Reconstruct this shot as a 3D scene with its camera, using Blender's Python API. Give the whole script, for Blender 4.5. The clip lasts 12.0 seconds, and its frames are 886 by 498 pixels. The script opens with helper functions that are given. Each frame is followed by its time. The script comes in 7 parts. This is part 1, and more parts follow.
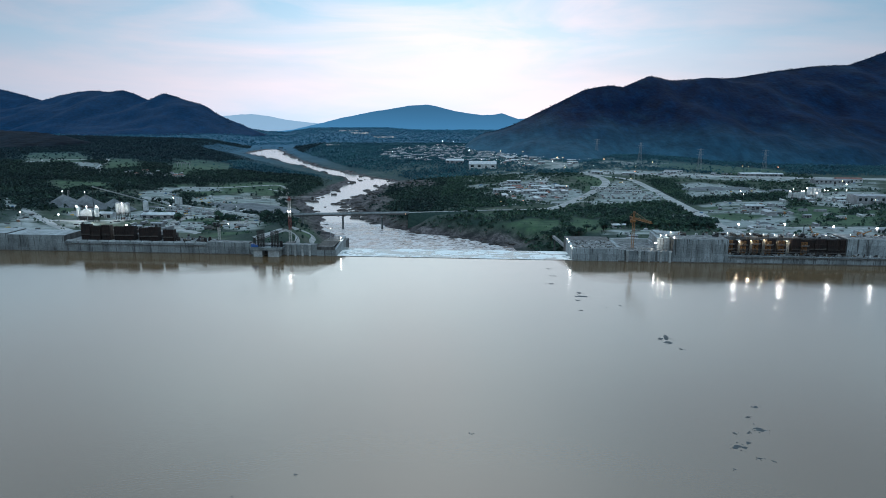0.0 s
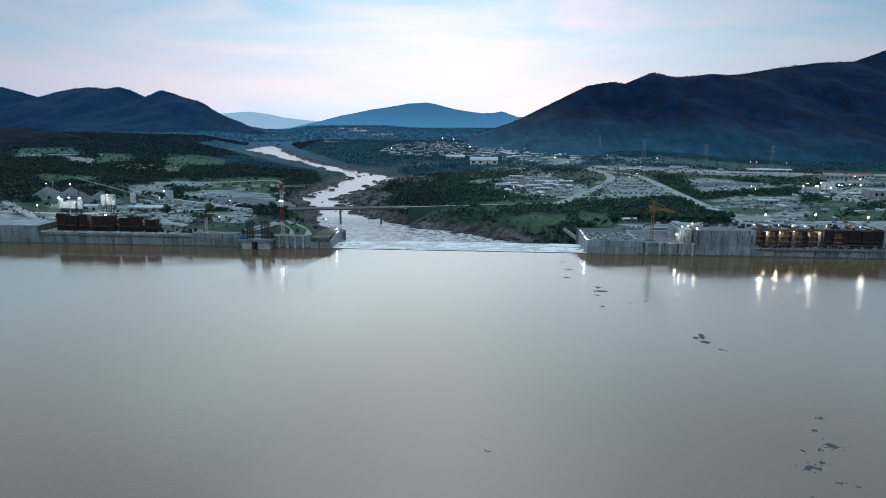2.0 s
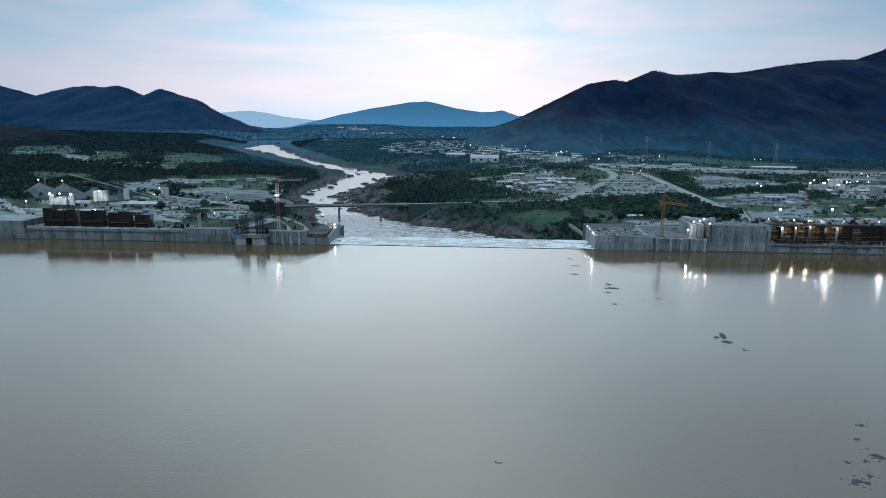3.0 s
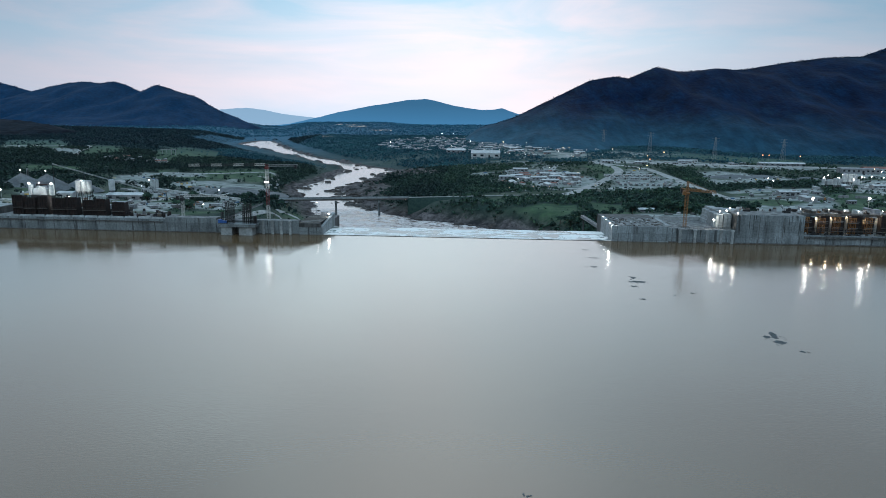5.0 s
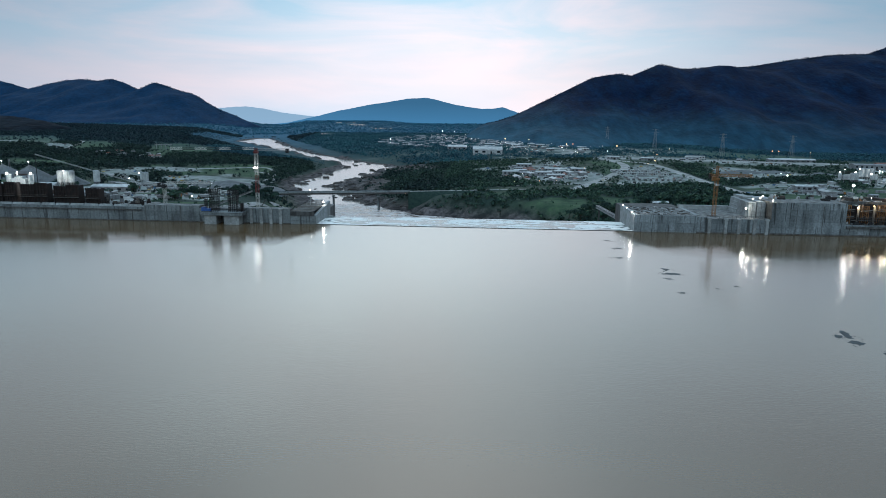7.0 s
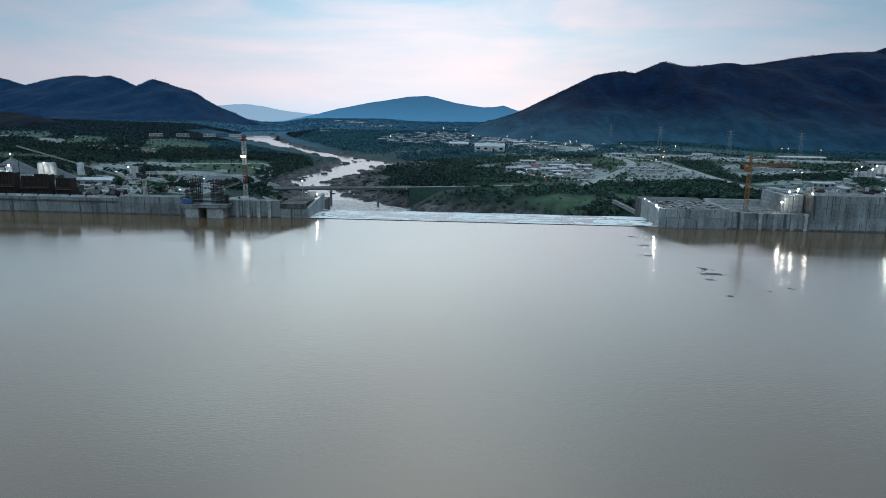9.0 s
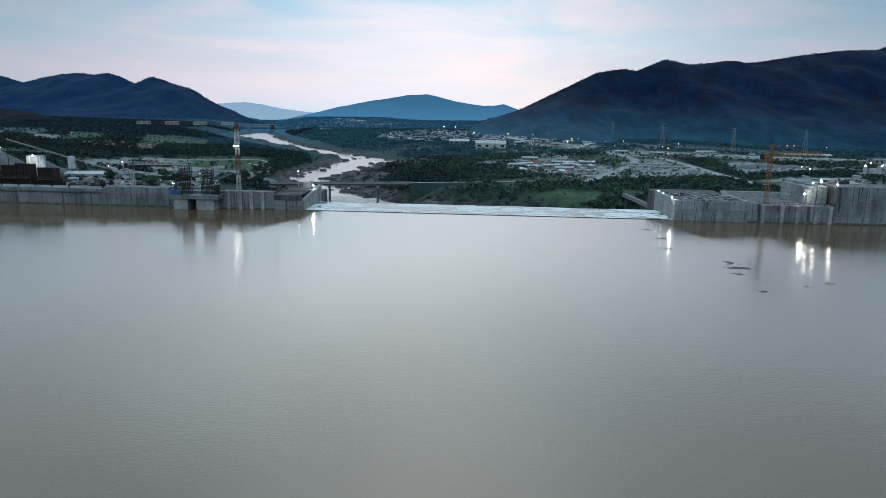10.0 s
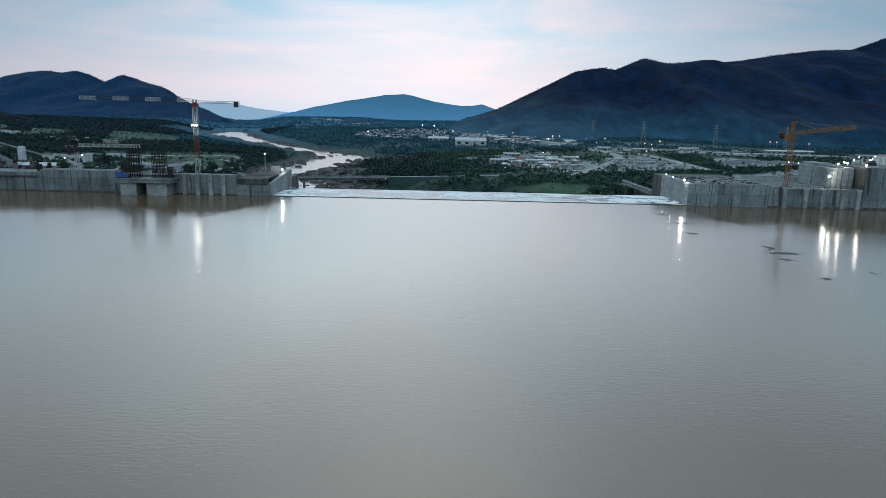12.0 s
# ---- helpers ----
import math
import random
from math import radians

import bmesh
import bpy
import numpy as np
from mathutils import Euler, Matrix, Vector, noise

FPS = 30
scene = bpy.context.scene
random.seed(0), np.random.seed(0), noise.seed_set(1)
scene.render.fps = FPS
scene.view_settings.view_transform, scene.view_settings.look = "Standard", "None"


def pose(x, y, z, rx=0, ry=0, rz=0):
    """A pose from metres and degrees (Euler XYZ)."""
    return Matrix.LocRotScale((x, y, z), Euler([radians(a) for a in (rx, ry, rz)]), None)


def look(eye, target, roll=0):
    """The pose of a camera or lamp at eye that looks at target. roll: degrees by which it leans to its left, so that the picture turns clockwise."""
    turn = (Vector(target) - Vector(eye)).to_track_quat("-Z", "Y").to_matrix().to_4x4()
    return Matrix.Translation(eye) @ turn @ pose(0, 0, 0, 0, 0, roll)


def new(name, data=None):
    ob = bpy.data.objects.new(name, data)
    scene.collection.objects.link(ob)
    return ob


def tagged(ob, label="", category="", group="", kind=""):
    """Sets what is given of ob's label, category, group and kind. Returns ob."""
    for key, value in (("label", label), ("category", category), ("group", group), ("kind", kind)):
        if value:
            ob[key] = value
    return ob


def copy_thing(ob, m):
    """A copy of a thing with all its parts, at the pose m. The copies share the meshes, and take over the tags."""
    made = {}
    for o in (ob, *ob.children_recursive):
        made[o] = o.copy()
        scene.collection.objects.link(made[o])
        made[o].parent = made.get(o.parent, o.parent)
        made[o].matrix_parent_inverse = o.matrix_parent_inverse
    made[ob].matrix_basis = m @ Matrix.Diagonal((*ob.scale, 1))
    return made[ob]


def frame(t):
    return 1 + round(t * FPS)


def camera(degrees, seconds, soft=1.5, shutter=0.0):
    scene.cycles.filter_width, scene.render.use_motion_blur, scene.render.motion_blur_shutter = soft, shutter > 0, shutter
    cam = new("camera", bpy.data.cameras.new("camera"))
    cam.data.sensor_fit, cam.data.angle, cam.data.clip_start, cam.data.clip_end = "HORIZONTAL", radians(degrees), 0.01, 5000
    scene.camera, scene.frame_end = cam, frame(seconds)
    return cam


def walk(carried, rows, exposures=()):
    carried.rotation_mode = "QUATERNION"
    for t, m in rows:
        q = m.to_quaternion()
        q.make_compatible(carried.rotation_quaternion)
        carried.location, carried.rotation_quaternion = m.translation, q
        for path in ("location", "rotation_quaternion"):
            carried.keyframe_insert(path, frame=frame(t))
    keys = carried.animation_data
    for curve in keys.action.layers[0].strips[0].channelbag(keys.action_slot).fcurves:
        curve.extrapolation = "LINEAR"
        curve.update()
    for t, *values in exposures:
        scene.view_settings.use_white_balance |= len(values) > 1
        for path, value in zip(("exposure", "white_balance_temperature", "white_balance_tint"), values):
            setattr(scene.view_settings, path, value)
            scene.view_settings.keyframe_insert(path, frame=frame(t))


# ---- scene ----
cam = camera(67.7, 12.0, soft=0.9)
PATH = [
    (0, (1.004, -1.444, 86.785), (0.898, 0.515, 86.392), 0.4),
    (0.5, (-0.11, 6.349, 83.916), (-0.216, 8.306, 83.522), 0.5),
    (1, (-0.835, 13.604, 81.481), (-0.94, 15.562, 81.086), 0.4),
    (1.5, (-1.852, 21.241, 78.659), (-1.957, 23.199, 78.266), 0.4),
    (2, (-3.366, 27.618, 76.319), (-3.469, 29.576, 75.925), 0.5),
    (2.5, (-4.256, 34.911, 73.753), (-4.359, 36.869, 73.358), 0.5),
    (3, (-5.394, 41.806, 71.376), (-5.496, 43.764, 70.981), 0.5),
    (5, (-9.378, 70.221, 61.342), (-9.476, 72.178, 60.945), 0.7),
    (5.5, (-10.412, 77.51, 58.788), (-10.511, 79.468, 58.392), 0.7),
    (6, (-11.368, 84.606, 56.149), (-11.466, 86.564, 55.753), 0.7),
    (6.5, (-12.387, 91.445, 53.658), (-12.485, 93.403, 53.262), 0.8),
    (7, (-13.401, 98.84, 50.987), (-13.498, 100.798, 50.591), 0.8),
    (9, (-16.963, 126.041, 44.332), (-17.059, 127.998, 43.934), 1.0),
    (9.5, (-17.927, 132.59, 41.953), (-18.024, 134.547, 41.554), 1.0),
    (10, (-19.032, 140.344, 39.187), (-19.127, 142.301, 38.787), 1.1),
    (10.5, (-19.874, 146.86, 36.733), (-19.97, 148.818, 36.336), 1.1),
    (11, (-21.083, 154.448, 34.315), (-21.161, 156.406, 33.920), 1.2),
    (11.5, (-22.25, 160.949, 31.825), (-22.294, 162.908, 31.432), 1.2),
    (12, (-23.166, 168.734, 29.145), (-23.195, 170.693, 28.751), 1.2),
]
walk(cam, [(t, look(eye, target, roll)) for t, eye, target, roll in PATH], ((0, 0.06, 5950, 8), (12, -0.09, 6130, 8)))

# brightness of the sky and the lamps, and how smooth the lake lies
LAKE_CALM = 0.035
SKY_STRENGTH = 1.0
LAMP_POWER = 20.0
SKY_STOPS = [(0.0, (0.60, 0.68, 0.78)), (0.05, (0.72, 0.71, 0.77)), (0.10, (0.58, 0.69, 0.78)), (0.165, (0.42, 0.61, 0.74)), (0.24, (1.15, 1.28, 1.28)), (0.40, (1.36, 1.48, 1.46)), (0.58, (1.34, 1.48, 1.50)), (0.75, (0.80, 1.30, 1.62)), (1.0, (0.76, 1.55, 2.25))]
CLOUD_PINK, CLOUD_BLUE = (0.92, 0.75, 0.77), (0.38, 0.56, 0.69)
SKY_SIDES, SKY_AHEAD = 0.57, 0.80
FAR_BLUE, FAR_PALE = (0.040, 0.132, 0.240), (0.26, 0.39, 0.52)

# ---- world, sun and exposure ----
world = bpy.data.worlds.new("dusk_sky")
scene.world = world
world.use_nodes = True
wt = world.node_tree
wt.nodes.clear()


def wnode(kind, **values):
    n = wt.nodes.new(kind)
    for k, v in values.items():
        n.inputs[k].default_value = v
    return n


def ramp(tree, stops, interp="LINEAR"):
    n = tree.nodes.new("ShaderNodeValToRGB")
    n.color_ramp.interpolation = interp
    els = n.color_ramp.elements
    while len(els) > 1:
        els.remove(els[0])
    for i, (p, c) in enumerate(stops):
        e = els[0] if i == 0 else els.new(p)
        e.position = p
        e.color = (*c, 1.0) if len(c) == 3 else c
    return n


def wmath(op, a, b=None):
    n = wt.nodes.new("ShaderNodeMath")
    n.operation = op
    for i, v in enumerate((a, b)):
        if v is None:
            continue
        if isinstance(v, (int, float)):
            n.inputs[i].default_value = v
        else:
            wt.links.new(v, n.inputs[i])
    return n.outputs[0]


def wmix(fac, a, b, mode="MIX"):
    n = wt.nodes.new("ShaderNodeMixRGB")
    n.blend_type = mode
    for key, v in (("Fac", fac), ("Color1", a), ("Color2", b)):
        if isinstance(v, (int, float)):
            n.inputs[key].default_value = v
        elif isinstance(v, tuple):
            n.inputs[key].default_value = (*v, 1.0)
        else:
            wt.links.new(v, n.inputs[key])
    return n.outputs[0]


wco = wt.nodes.new("ShaderNodeTexCoord")
wsep = wt.nodes.new("ShaderNodeSeparateXYZ")
wt.links.new(wco.outputs["Generated"], wsep.inputs[0])
wx, wz = wsep.outputs["X"], wsep.outputs["Z"]
# height of the sky, 0 at the horizon, 1 overhead
grad = ramp(wt, SKY_STOPS)
wt.links.new(wz, grad.inputs[0])
# long drawn cloud streaks
wmap = wnode("ShaderNodeMapping", Scale=(2.6, 2.6, 15.0), Location=(0.35, 0.0, 0.2))
wt.links.new(wco.outputs["Generated"], wmap.inputs[0])
wn1 = wnode("ShaderNodeTexNoise", Scale=1.0, Detail=7.0, Roughness=0.55, Distortion=0.6)
wt.links.new(wmap.outputs[0], wn1.inputs["Vector"])
wmap2 = wnode("ShaderNodeMapping", Scale=(1.3, 1.3, 6.0), Location=(2.1, 0.0, 0.75))
wt.links.new(wco.outputs["Generated"], wmap2.inputs[0])
wn2 = wnode("ShaderNodeTexNoise", Scale=1.0, Detail=5.0, Roughness=0.5, Distortion=0.3)
wt.links.new(wmap2.outputs[0], wn2.inputs["Vector"])
c1 = ramp(wt, [(0.40, (0, 0, 0)), (0.62, (1, 1, 1))])
wt.links.new(wn1.outputs[0], c1.inputs[0])
c2 = ramp(wt, [(0.42, (0, 0, 0)), (0.66, (1, 1, 1))])
wt.links.new(wn2.outputs[0], c2.inputs[0])
lum = wmix(wmath("MULTIPLY", c1.outputs[0], 0.62), grad.outputs[0], CLOUD_PINK)
lum = wmix(wmath("MULTIPLY", c2.outputs[0], 0.65), lum, CLOUD_BLUE)
nish = wt.nodes.new("ShaderNodeTexSky")
nish.sky_type = "NISHITA"
nish.sun_disc = False
nish.sun_elevation = radians(2.0)
nish.sun_rotation = radians(10.0)
glow = wmix(1.0, nish.outputs[0], (0.06, 0.06, 0.06), "MULTIPLY")
lum = wmix(0.06, lum, glow)
# the afterglow ahead makes that side of the sky the brightest
side = wmath("POWER", 2.718, wmath("MULTIPLY", wmath("MULTIPLY", wmath("SUBTRACT", wx, -0.06), wmath("SUBTRACT", wx, -0.06)), wmath("ADD", wmath("MULTIPLY", wz, -14.0), -3.6)))
ahead = wt.nodes.new("ShaderNodeMapRange")
ahead.inputs["From Min"].default_value, ahead.inputs["From Max"].default_value = -0.2, 0.8
wt.links.new(wsep.outputs["Y"], ahead.inputs["Value"])
glow_level = wmath("ADD", wmath("MULTIPLY", wmath("MULTIPLY", side, ahead.outputs[0]), SKY_AHEAD), SKY_SIDES)
lum = wmix(1.0, lum, wmix(side, (0.86, 0.98, 1.07), (1.04, 1.0, 0.97)), "MULTIPLY")
wbg = wnode("ShaderNodeBackground", Strength=SKY_STRENGTH)
wt.links.new(lum, wbg.inputs[0])
wt.links.new(glow_level, wbg.inputs[1])
wout = wt.nodes.new("ShaderNodeOutputWorld")
wt.links.new(wbg.outputs[0], wout.inputs[0])

# the last of the daylight, spread by the overcast
sun = new("sun", bpy.data.lights.new("sun", "SUN"))
sun.data.energy, sun.data.angle, sun.data.color = 0.75, radians(70), (0.62, 0.86, 1.0)
sun.matrix_world = look((0, 0, 500), (60, 330, 150))


# ---- materials ----
def mat(name, base, rough=0.8, metal=0.0, second=None, size=4.0, fine=None, bump=0.15, stretch=(1, 1, 1), emit=0.0,
        spec=0.5, lo=0.38, hi=0.62, vary=0.0, bump_dist=0.05):
    """A surface with a coarse and a fine pattern, in metres, and slight relief."""
    m = bpy.data.materials.new(name)
    m.use_nodes = True
    t = m.node_tree
    b = t.nodes["Principled BSDF"]
    b.inputs["Roughness"].default_value = rough
    b.inputs["Metallic"].default_value = metal
    b.inputs["Specular IOR Level"].default_value = spec
    if emit:
        b.inputs["Base Color"].default_value = (*base, 1)
        b.inputs["Emission Color"].default_value = (*base, 1)
        b.inputs["Emission Strength"].default_value = emit
        return m
    second = second or tuple(c * 0.6 for c in base)
    geo = t.nodes.new("ShaderNodeNewGeometry")
    mp = t.nodes.new("ShaderNodeMapping")
    mp.inputs["Scale"].default_value = stretch
    t.links.new(geo.outputs["Position"], mp.inputs[0])
    n1 = t.nodes.new("ShaderNodeTexNoise")
    n1.inputs["Scale"].default_value = 1.0 / size
    n1.inputs["Detail"].default_value = 6.0
    n1.inputs["Roughness"].default_value = 0.6
    t.links.new(mp.outputs[0], n1.inputs["Vector"])
    n2 = t.nodes.new("ShaderNodeTexNoise")
    n2.inputs["Scale"].default_value = 1.0 / (fine or size / 9)
    n2.inputs["Detail"].default_value = 4.0
    t.links.new(mp.outputs[0] if bump_dist > 1 else geo.outputs["Position"], n2.inputs["Vector"])
    r = ramp(t, [(lo, second), (hi, base)])
    t.links.new(n1.outputs[0], r.inputs[0])
    mix = t.nodes.new("ShaderNodeMixRGB")
    mix.blend_type = "MULTIPLY"
    mix.inputs["Fac"].default_value = 0.8
    r2 = ramp(t, [(0.3, (0.62, 0.62, 0.62)), (0.7, (1.15, 1.15, 1.15))])
    t.links.new(n2.outputs[0], r2.inputs[0])
    t.links.new(r.outputs[0], mix.inputs["Color1"])
    t.links.new(r2.outputs[0], mix.inputs["Color2"])
    col = mix.outputs[0]
    if vary:
        info = t.nodes.new("ShaderNodeObjectInfo")
        r3 = ramp(t, [(0.0, (1 - vary,) * 3), (1.0, (1 + vary,) * 3)])
        t.links.new(info.outputs["Random"], r3.inputs[0])
        mv = t.nodes.new("ShaderNodeMixRGB")
        mv.blend_type = "MULTIPLY"
        mv.inputs["Fac"].default_value = 1.0
        t.links.new(col, mv.inputs["Color1"])
        t.links.new(r3.outputs[0], mv.inputs["Color2"])
        col = mv.outputs[0]
    t.links.new(col, b.inputs["Base Color"])
    if bump:
        bp = t.nodes.new("ShaderNodeBump")
        bp.inputs["Strength"].default_value = bump
        bp.inputs["Distance"].default_value = bump_dist
        t.links.new(n2.outputs[0], bp.inputs["Height"])
        t.links.new(bp.outputs[0], b.inputs["Normal"])
    return m


CONCRETE = mat("weathered_concrete", (0.190, 0.212, 0.218), 0.9, second=(0.088, 0.098, 0.102), size=5, fine=0.9, stretch=(0.8, 0.8, 0.16), vary=0.16, lo=0.36, hi=0.52)
CONCRETE_EAST = mat("dark_weathered_concrete", (0.245, 0.276, 0.290), 0.9, second=(0.110, 0.125, 0.132), size=5, fine=0.9, stretch=(0.8, 0.8, 0.16), vary=0.2, lo=0.36, hi=0.54)
CONCRETE_PALE = mat("fresh_concrete", (0.35, 0.37, 0.372), 0.9, second=(0.22, 0.23, 0.23), size=9, fine=1.2, vary=0.08)


def streaks(m, seed, lo, hi):
    """Black runs of water down a concrete face."""
    t = m.node_tree
    p = t.nodes["Principled BSDF"]
    old = p.inputs["Base Color"].links[0].from_socket
    geo = t.nodes.new("ShaderNodeNewGeometry")
    fac = None
    for k, (sx, sz, a, b) in enumerate(((0.42, 0.04, lo, hi), (1.5, 0.07, lo, hi))):
        mp = t.nodes.new("ShaderNodeMapping")
        mp.inputs["Scale"].default_value = (sx, sx, sz)
        mp.inputs["Location"].default_value = (seed + 7.3 * k, 0, seed)
        t.links.new(geo.outputs["Position"], mp.inputs[0])
        n = t.nodes.new("ShaderNodeTexNoise")
        n.inputs["Scale"].default_value = 1.0
        n.inputs["Detail"].default_value = 4.0
        t.links.new(mp.outputs[0], n.inputs["Vector"])
        r = ramp(t, [(a, (0, 0, 0)), (b, (0.86, 0.86, 0.86))])
        t.links.new(n.outputs[0], r.inputs[0])
        if fac is None:
            fac = r.outputs[0]
        else:
            mx = t.nodes.new("ShaderNodeMixRGB")
            mx.blend_type = "LIGHTEN"
            mx.inputs["Fac"].default_value = 1.0
            t.links.new(fac, mx.inputs["Color1"])
            t.links.new(r.outputs[0], mx.inputs["Color2"])
            fac = mx.outputs[0]
    mx = t.nodes.new("ShaderNodeMixRGB")
    t.links.new(fac, mx.inputs["Fac"])
    t.links.new(old, mx.inputs["Color1"])
    mx.inputs["Color2"].default_value = (0.030, 0.032, 0.033, 1)
    t.links.new(mx.outputs[0], p.inputs["Base Color"])


streaks(CONCRETE, 1.7, 0.61, 0.68)
streaks(CONCRETE_EAST, 5.1, 0.585, 0.66)
CONCRETE_DARK = mat("wet_stained_concrete", (0.12, 0.12, 0.12), 0.8, second=(0.045, 0.045, 0.043), size=4, fine=0.8, stretch=(1.5, 1.5, 0.3), vary=0.2)
ROUGH_TOP = mat("rough_lift_surface", (0.25, 0.25, 0.245), 0.95, second=(0.075, 0.075, 0.072), size=3.0, fine=0.5, bump=0.5)
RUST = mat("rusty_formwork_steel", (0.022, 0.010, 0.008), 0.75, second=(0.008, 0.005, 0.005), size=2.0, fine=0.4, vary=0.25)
DARK_STEEL = mat("dark_steel", (0.035, 0.035, 0.038), 0.6, 0.4, size=1.5, fine=0.3, bump=0.05)
REBAR = mat("rebar_steel", (0.026, 0.023, 0.023), 0.7, 0.3, size=1.5, fine=0.3, bump=0.0)
BLUE_PAINT = mat("blue_painted_steel", (0.03, 0.10, 0.32), 0.5, size=1.0, fine=0.2, bump=0.05)
YELLOW_PAINT = mat("yellow_crane_paint", (0.30, 0.130, 0.030), 0.6, second=(0.19, 0.080, 0.024), size=2, bump=0.0)
WHITE_PAINT = mat("white_crane_paint", (0.62, 0.60, 0.56), 0.55, second=(0.42, 0.40, 0.37), size=2, bump=0.0)
RED_PAINT = mat("red_crane_paint", (0.19, 0.028, 0.024), 0.6, second=(0.10, 0.018, 0.016), size=2, bump=0.0)
GALV = mat("galvanised_steel", (0.40, 0.41, 0.42), 0.5, 0.5, size=1.5, bump=0.0)
SHEET_WHITE = mat("white_sheet_metal", (0.52, 0.54, 0.54), 0.6, second=(0.34, 0.35, 0.35), size=5, fine=0.7, vary=0.15)
SHEET_GREY = mat("grey_sheet_metal", (0.30, 0.31, 0.32), 0.6, second=(0.18, 0.18, 0.19), size=5, fine=0.7, vary=0.25)
SHEET_RED = mat("red_sheet_metal", (0.26, 0.10, 0.07), 0.7, second=(0.14, 0.06, 0.05), size=5, fine=0.7, vary=0.2)
WINDOW_DARK = mat("dark_window_glass", (0.02, 0.025, 0.03), 0.15, size=1.0, bump=0.0)
GRAVEL = mat("grey_crushed_rock", (0.15, 0.16, 0.165), 0.95, second=(0.085, 0.09, 0.095), size=9, fine=1.2, bump=0.5)
ROAD = mat("pale_dusty_road", (0.38, 0.375, 0.36), 0.95, second=(0.24, 0.237, 0.225), size=14, fine=2.0)
ROCK = mat("dark_river_rock", (0.085, 0.072, 0.066), 0.85, second=(0.035, 0.031, 0.03), size=5, fine=0.9, bump=0.7, bump_dist=0.3)
BARK = mat("tree_bark", (0.08, 0.06, 0.045), 0.95, size=0.6, bump=0.3)
TIMBER = mat("weathered_plank", (0.10, 0.085, 0.07), 0.9, second=(0.05, 0.044, 0.04), size=2.0, fine=0.3, vary=0.3)
DEBRIS = mat("floating_debris", (0.058, 0.070, 0.075), 0.7, size=1.5, fine=0.3, bump=0.5)
LAMP_WHITE = mat("lit_floodlight", (1.0, 0.97, 0.90), emit=LAMP_POWER)
LAMP_SMALL = mat("lit_small_lamp", (1.0, 0.95, 0.86), emit=LAMP_POWER * 0.1)
LAMP_WARM = mat("lit_sodium_lamp", (1.0, 0.62, 0.30), emit=LAMP_POWER * 0.4)
LAMP_ORANGE = mat("lit_orange_lamp", (1.0, 0.36, 0.16), emit=LAMP_POWER * 0.25)


def leaf_mat(name, a, b, c, varied=0.5):
    """Foliage whose clumps differ from one another."""
    m = bpy.data.materials.new(name)
    m.use_nodes = True
    t = m.node_tree
    p = t.nodes["Principled BSDF"]
    p.inputs["Roughness"].default_value = 0.8
    p.inputs["Specular IOR Level"].default_value = 0.2
    geo = t.nodes.new("ShaderNodeNewGeometry")
    r = ramp(t, [(0.0, a), (0.6, b), (1.0, c)])
    t.links.new(geo.outputs["Random Per Island"], r.inputs[0])
    n = t.nodes.new("ShaderNodeTexNoise")
    n.inputs["Scale"].default_value = 0.012
    n.inputs["Detail"].default_value = 3.0
    t.links.new(geo.outputs["Position"], n.inputs["Vector"])
    r2 = ramp(t, [(0.35, (0.6, 0.65, 0.7)), (0.65, (1.25, 1.2, 1.05))])
    t.links.new(n.outputs[0], r2.inputs[0])
    mx = t.nodes.new("ShaderNodeMixRGB")
    mx.blend_type = "MULTIPLY"
    mx.inputs["Fac"].default_value = 1.0
    t.links.new(r.outputs[0], mx.inputs["Color1"])
    t.links.new(r2.outputs[0], mx.inputs["Color2"])
    n2 = t.nodes.new("ShaderNodeTexNoise")
    n2.inputs["Scale"].default_value = 0.16
    n2.inputs["Detail"].default_value = 1.0
    t.links.new(geo.outputs["Position"], n2.inputs["Vector"])
    r3 = ramp(t, [(0.34, (0.5, 0.55, 0.6)), (0.66, (1.6, 1.5, 1.3))])
    t.links.new(n2.outputs[0], r3.inputs[0])
    mx2 = t.nodes.new("ShaderNodeMixRGB")
    mx2.blend_type = "MULTIPLY"
    mx2.inputs["Fac"].default_value = varied
    t.links.new(mx.outputs[0], mx2.inputs["Color1"])
    t.links.new(r3.outputs[0], mx2.inputs["Color2"])
    t.links.new(mx2.outputs[0], p.inputs["Base Color"])
    return m


LEAVES = leaf_mat("tree_leaves", (0.016, 0.038, 0.034), (0.029, 0.060, 0.050), (0.058, 0.100, 0.068), 0.9)
LEAVES_BANK = leaf_mat("bank_leaves", (0.011, 0.026, 0.027), (0.018, 0.038, 0.037), (0.034, 0.060, 0.050), 0.8)
# distance haze put into the blue of LEAVES_FAR, LEAVES_FARTHEST, LEAVES_EAST and LEAVES_WEST
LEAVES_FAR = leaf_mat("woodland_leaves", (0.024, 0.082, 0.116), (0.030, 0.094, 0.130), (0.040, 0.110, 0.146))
LEAVES_WOOD = leaf_mat("dark_woodland_leaves", (0.010, 0.026, 0.038), (0.014, 0.034, 0.047), (0.022, 0.046, 0.058), 0.7)
LEAVES_FARTHEST = leaf_mat("hazed_woodland_leaves", (0.030, 0.116, 0.192), (0.034, 0.125, 0.204), (0.038, 0.134, 0.214))
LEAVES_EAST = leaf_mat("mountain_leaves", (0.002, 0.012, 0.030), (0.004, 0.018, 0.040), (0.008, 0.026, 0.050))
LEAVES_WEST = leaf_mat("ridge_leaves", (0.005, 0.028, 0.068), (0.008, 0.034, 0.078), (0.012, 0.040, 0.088))


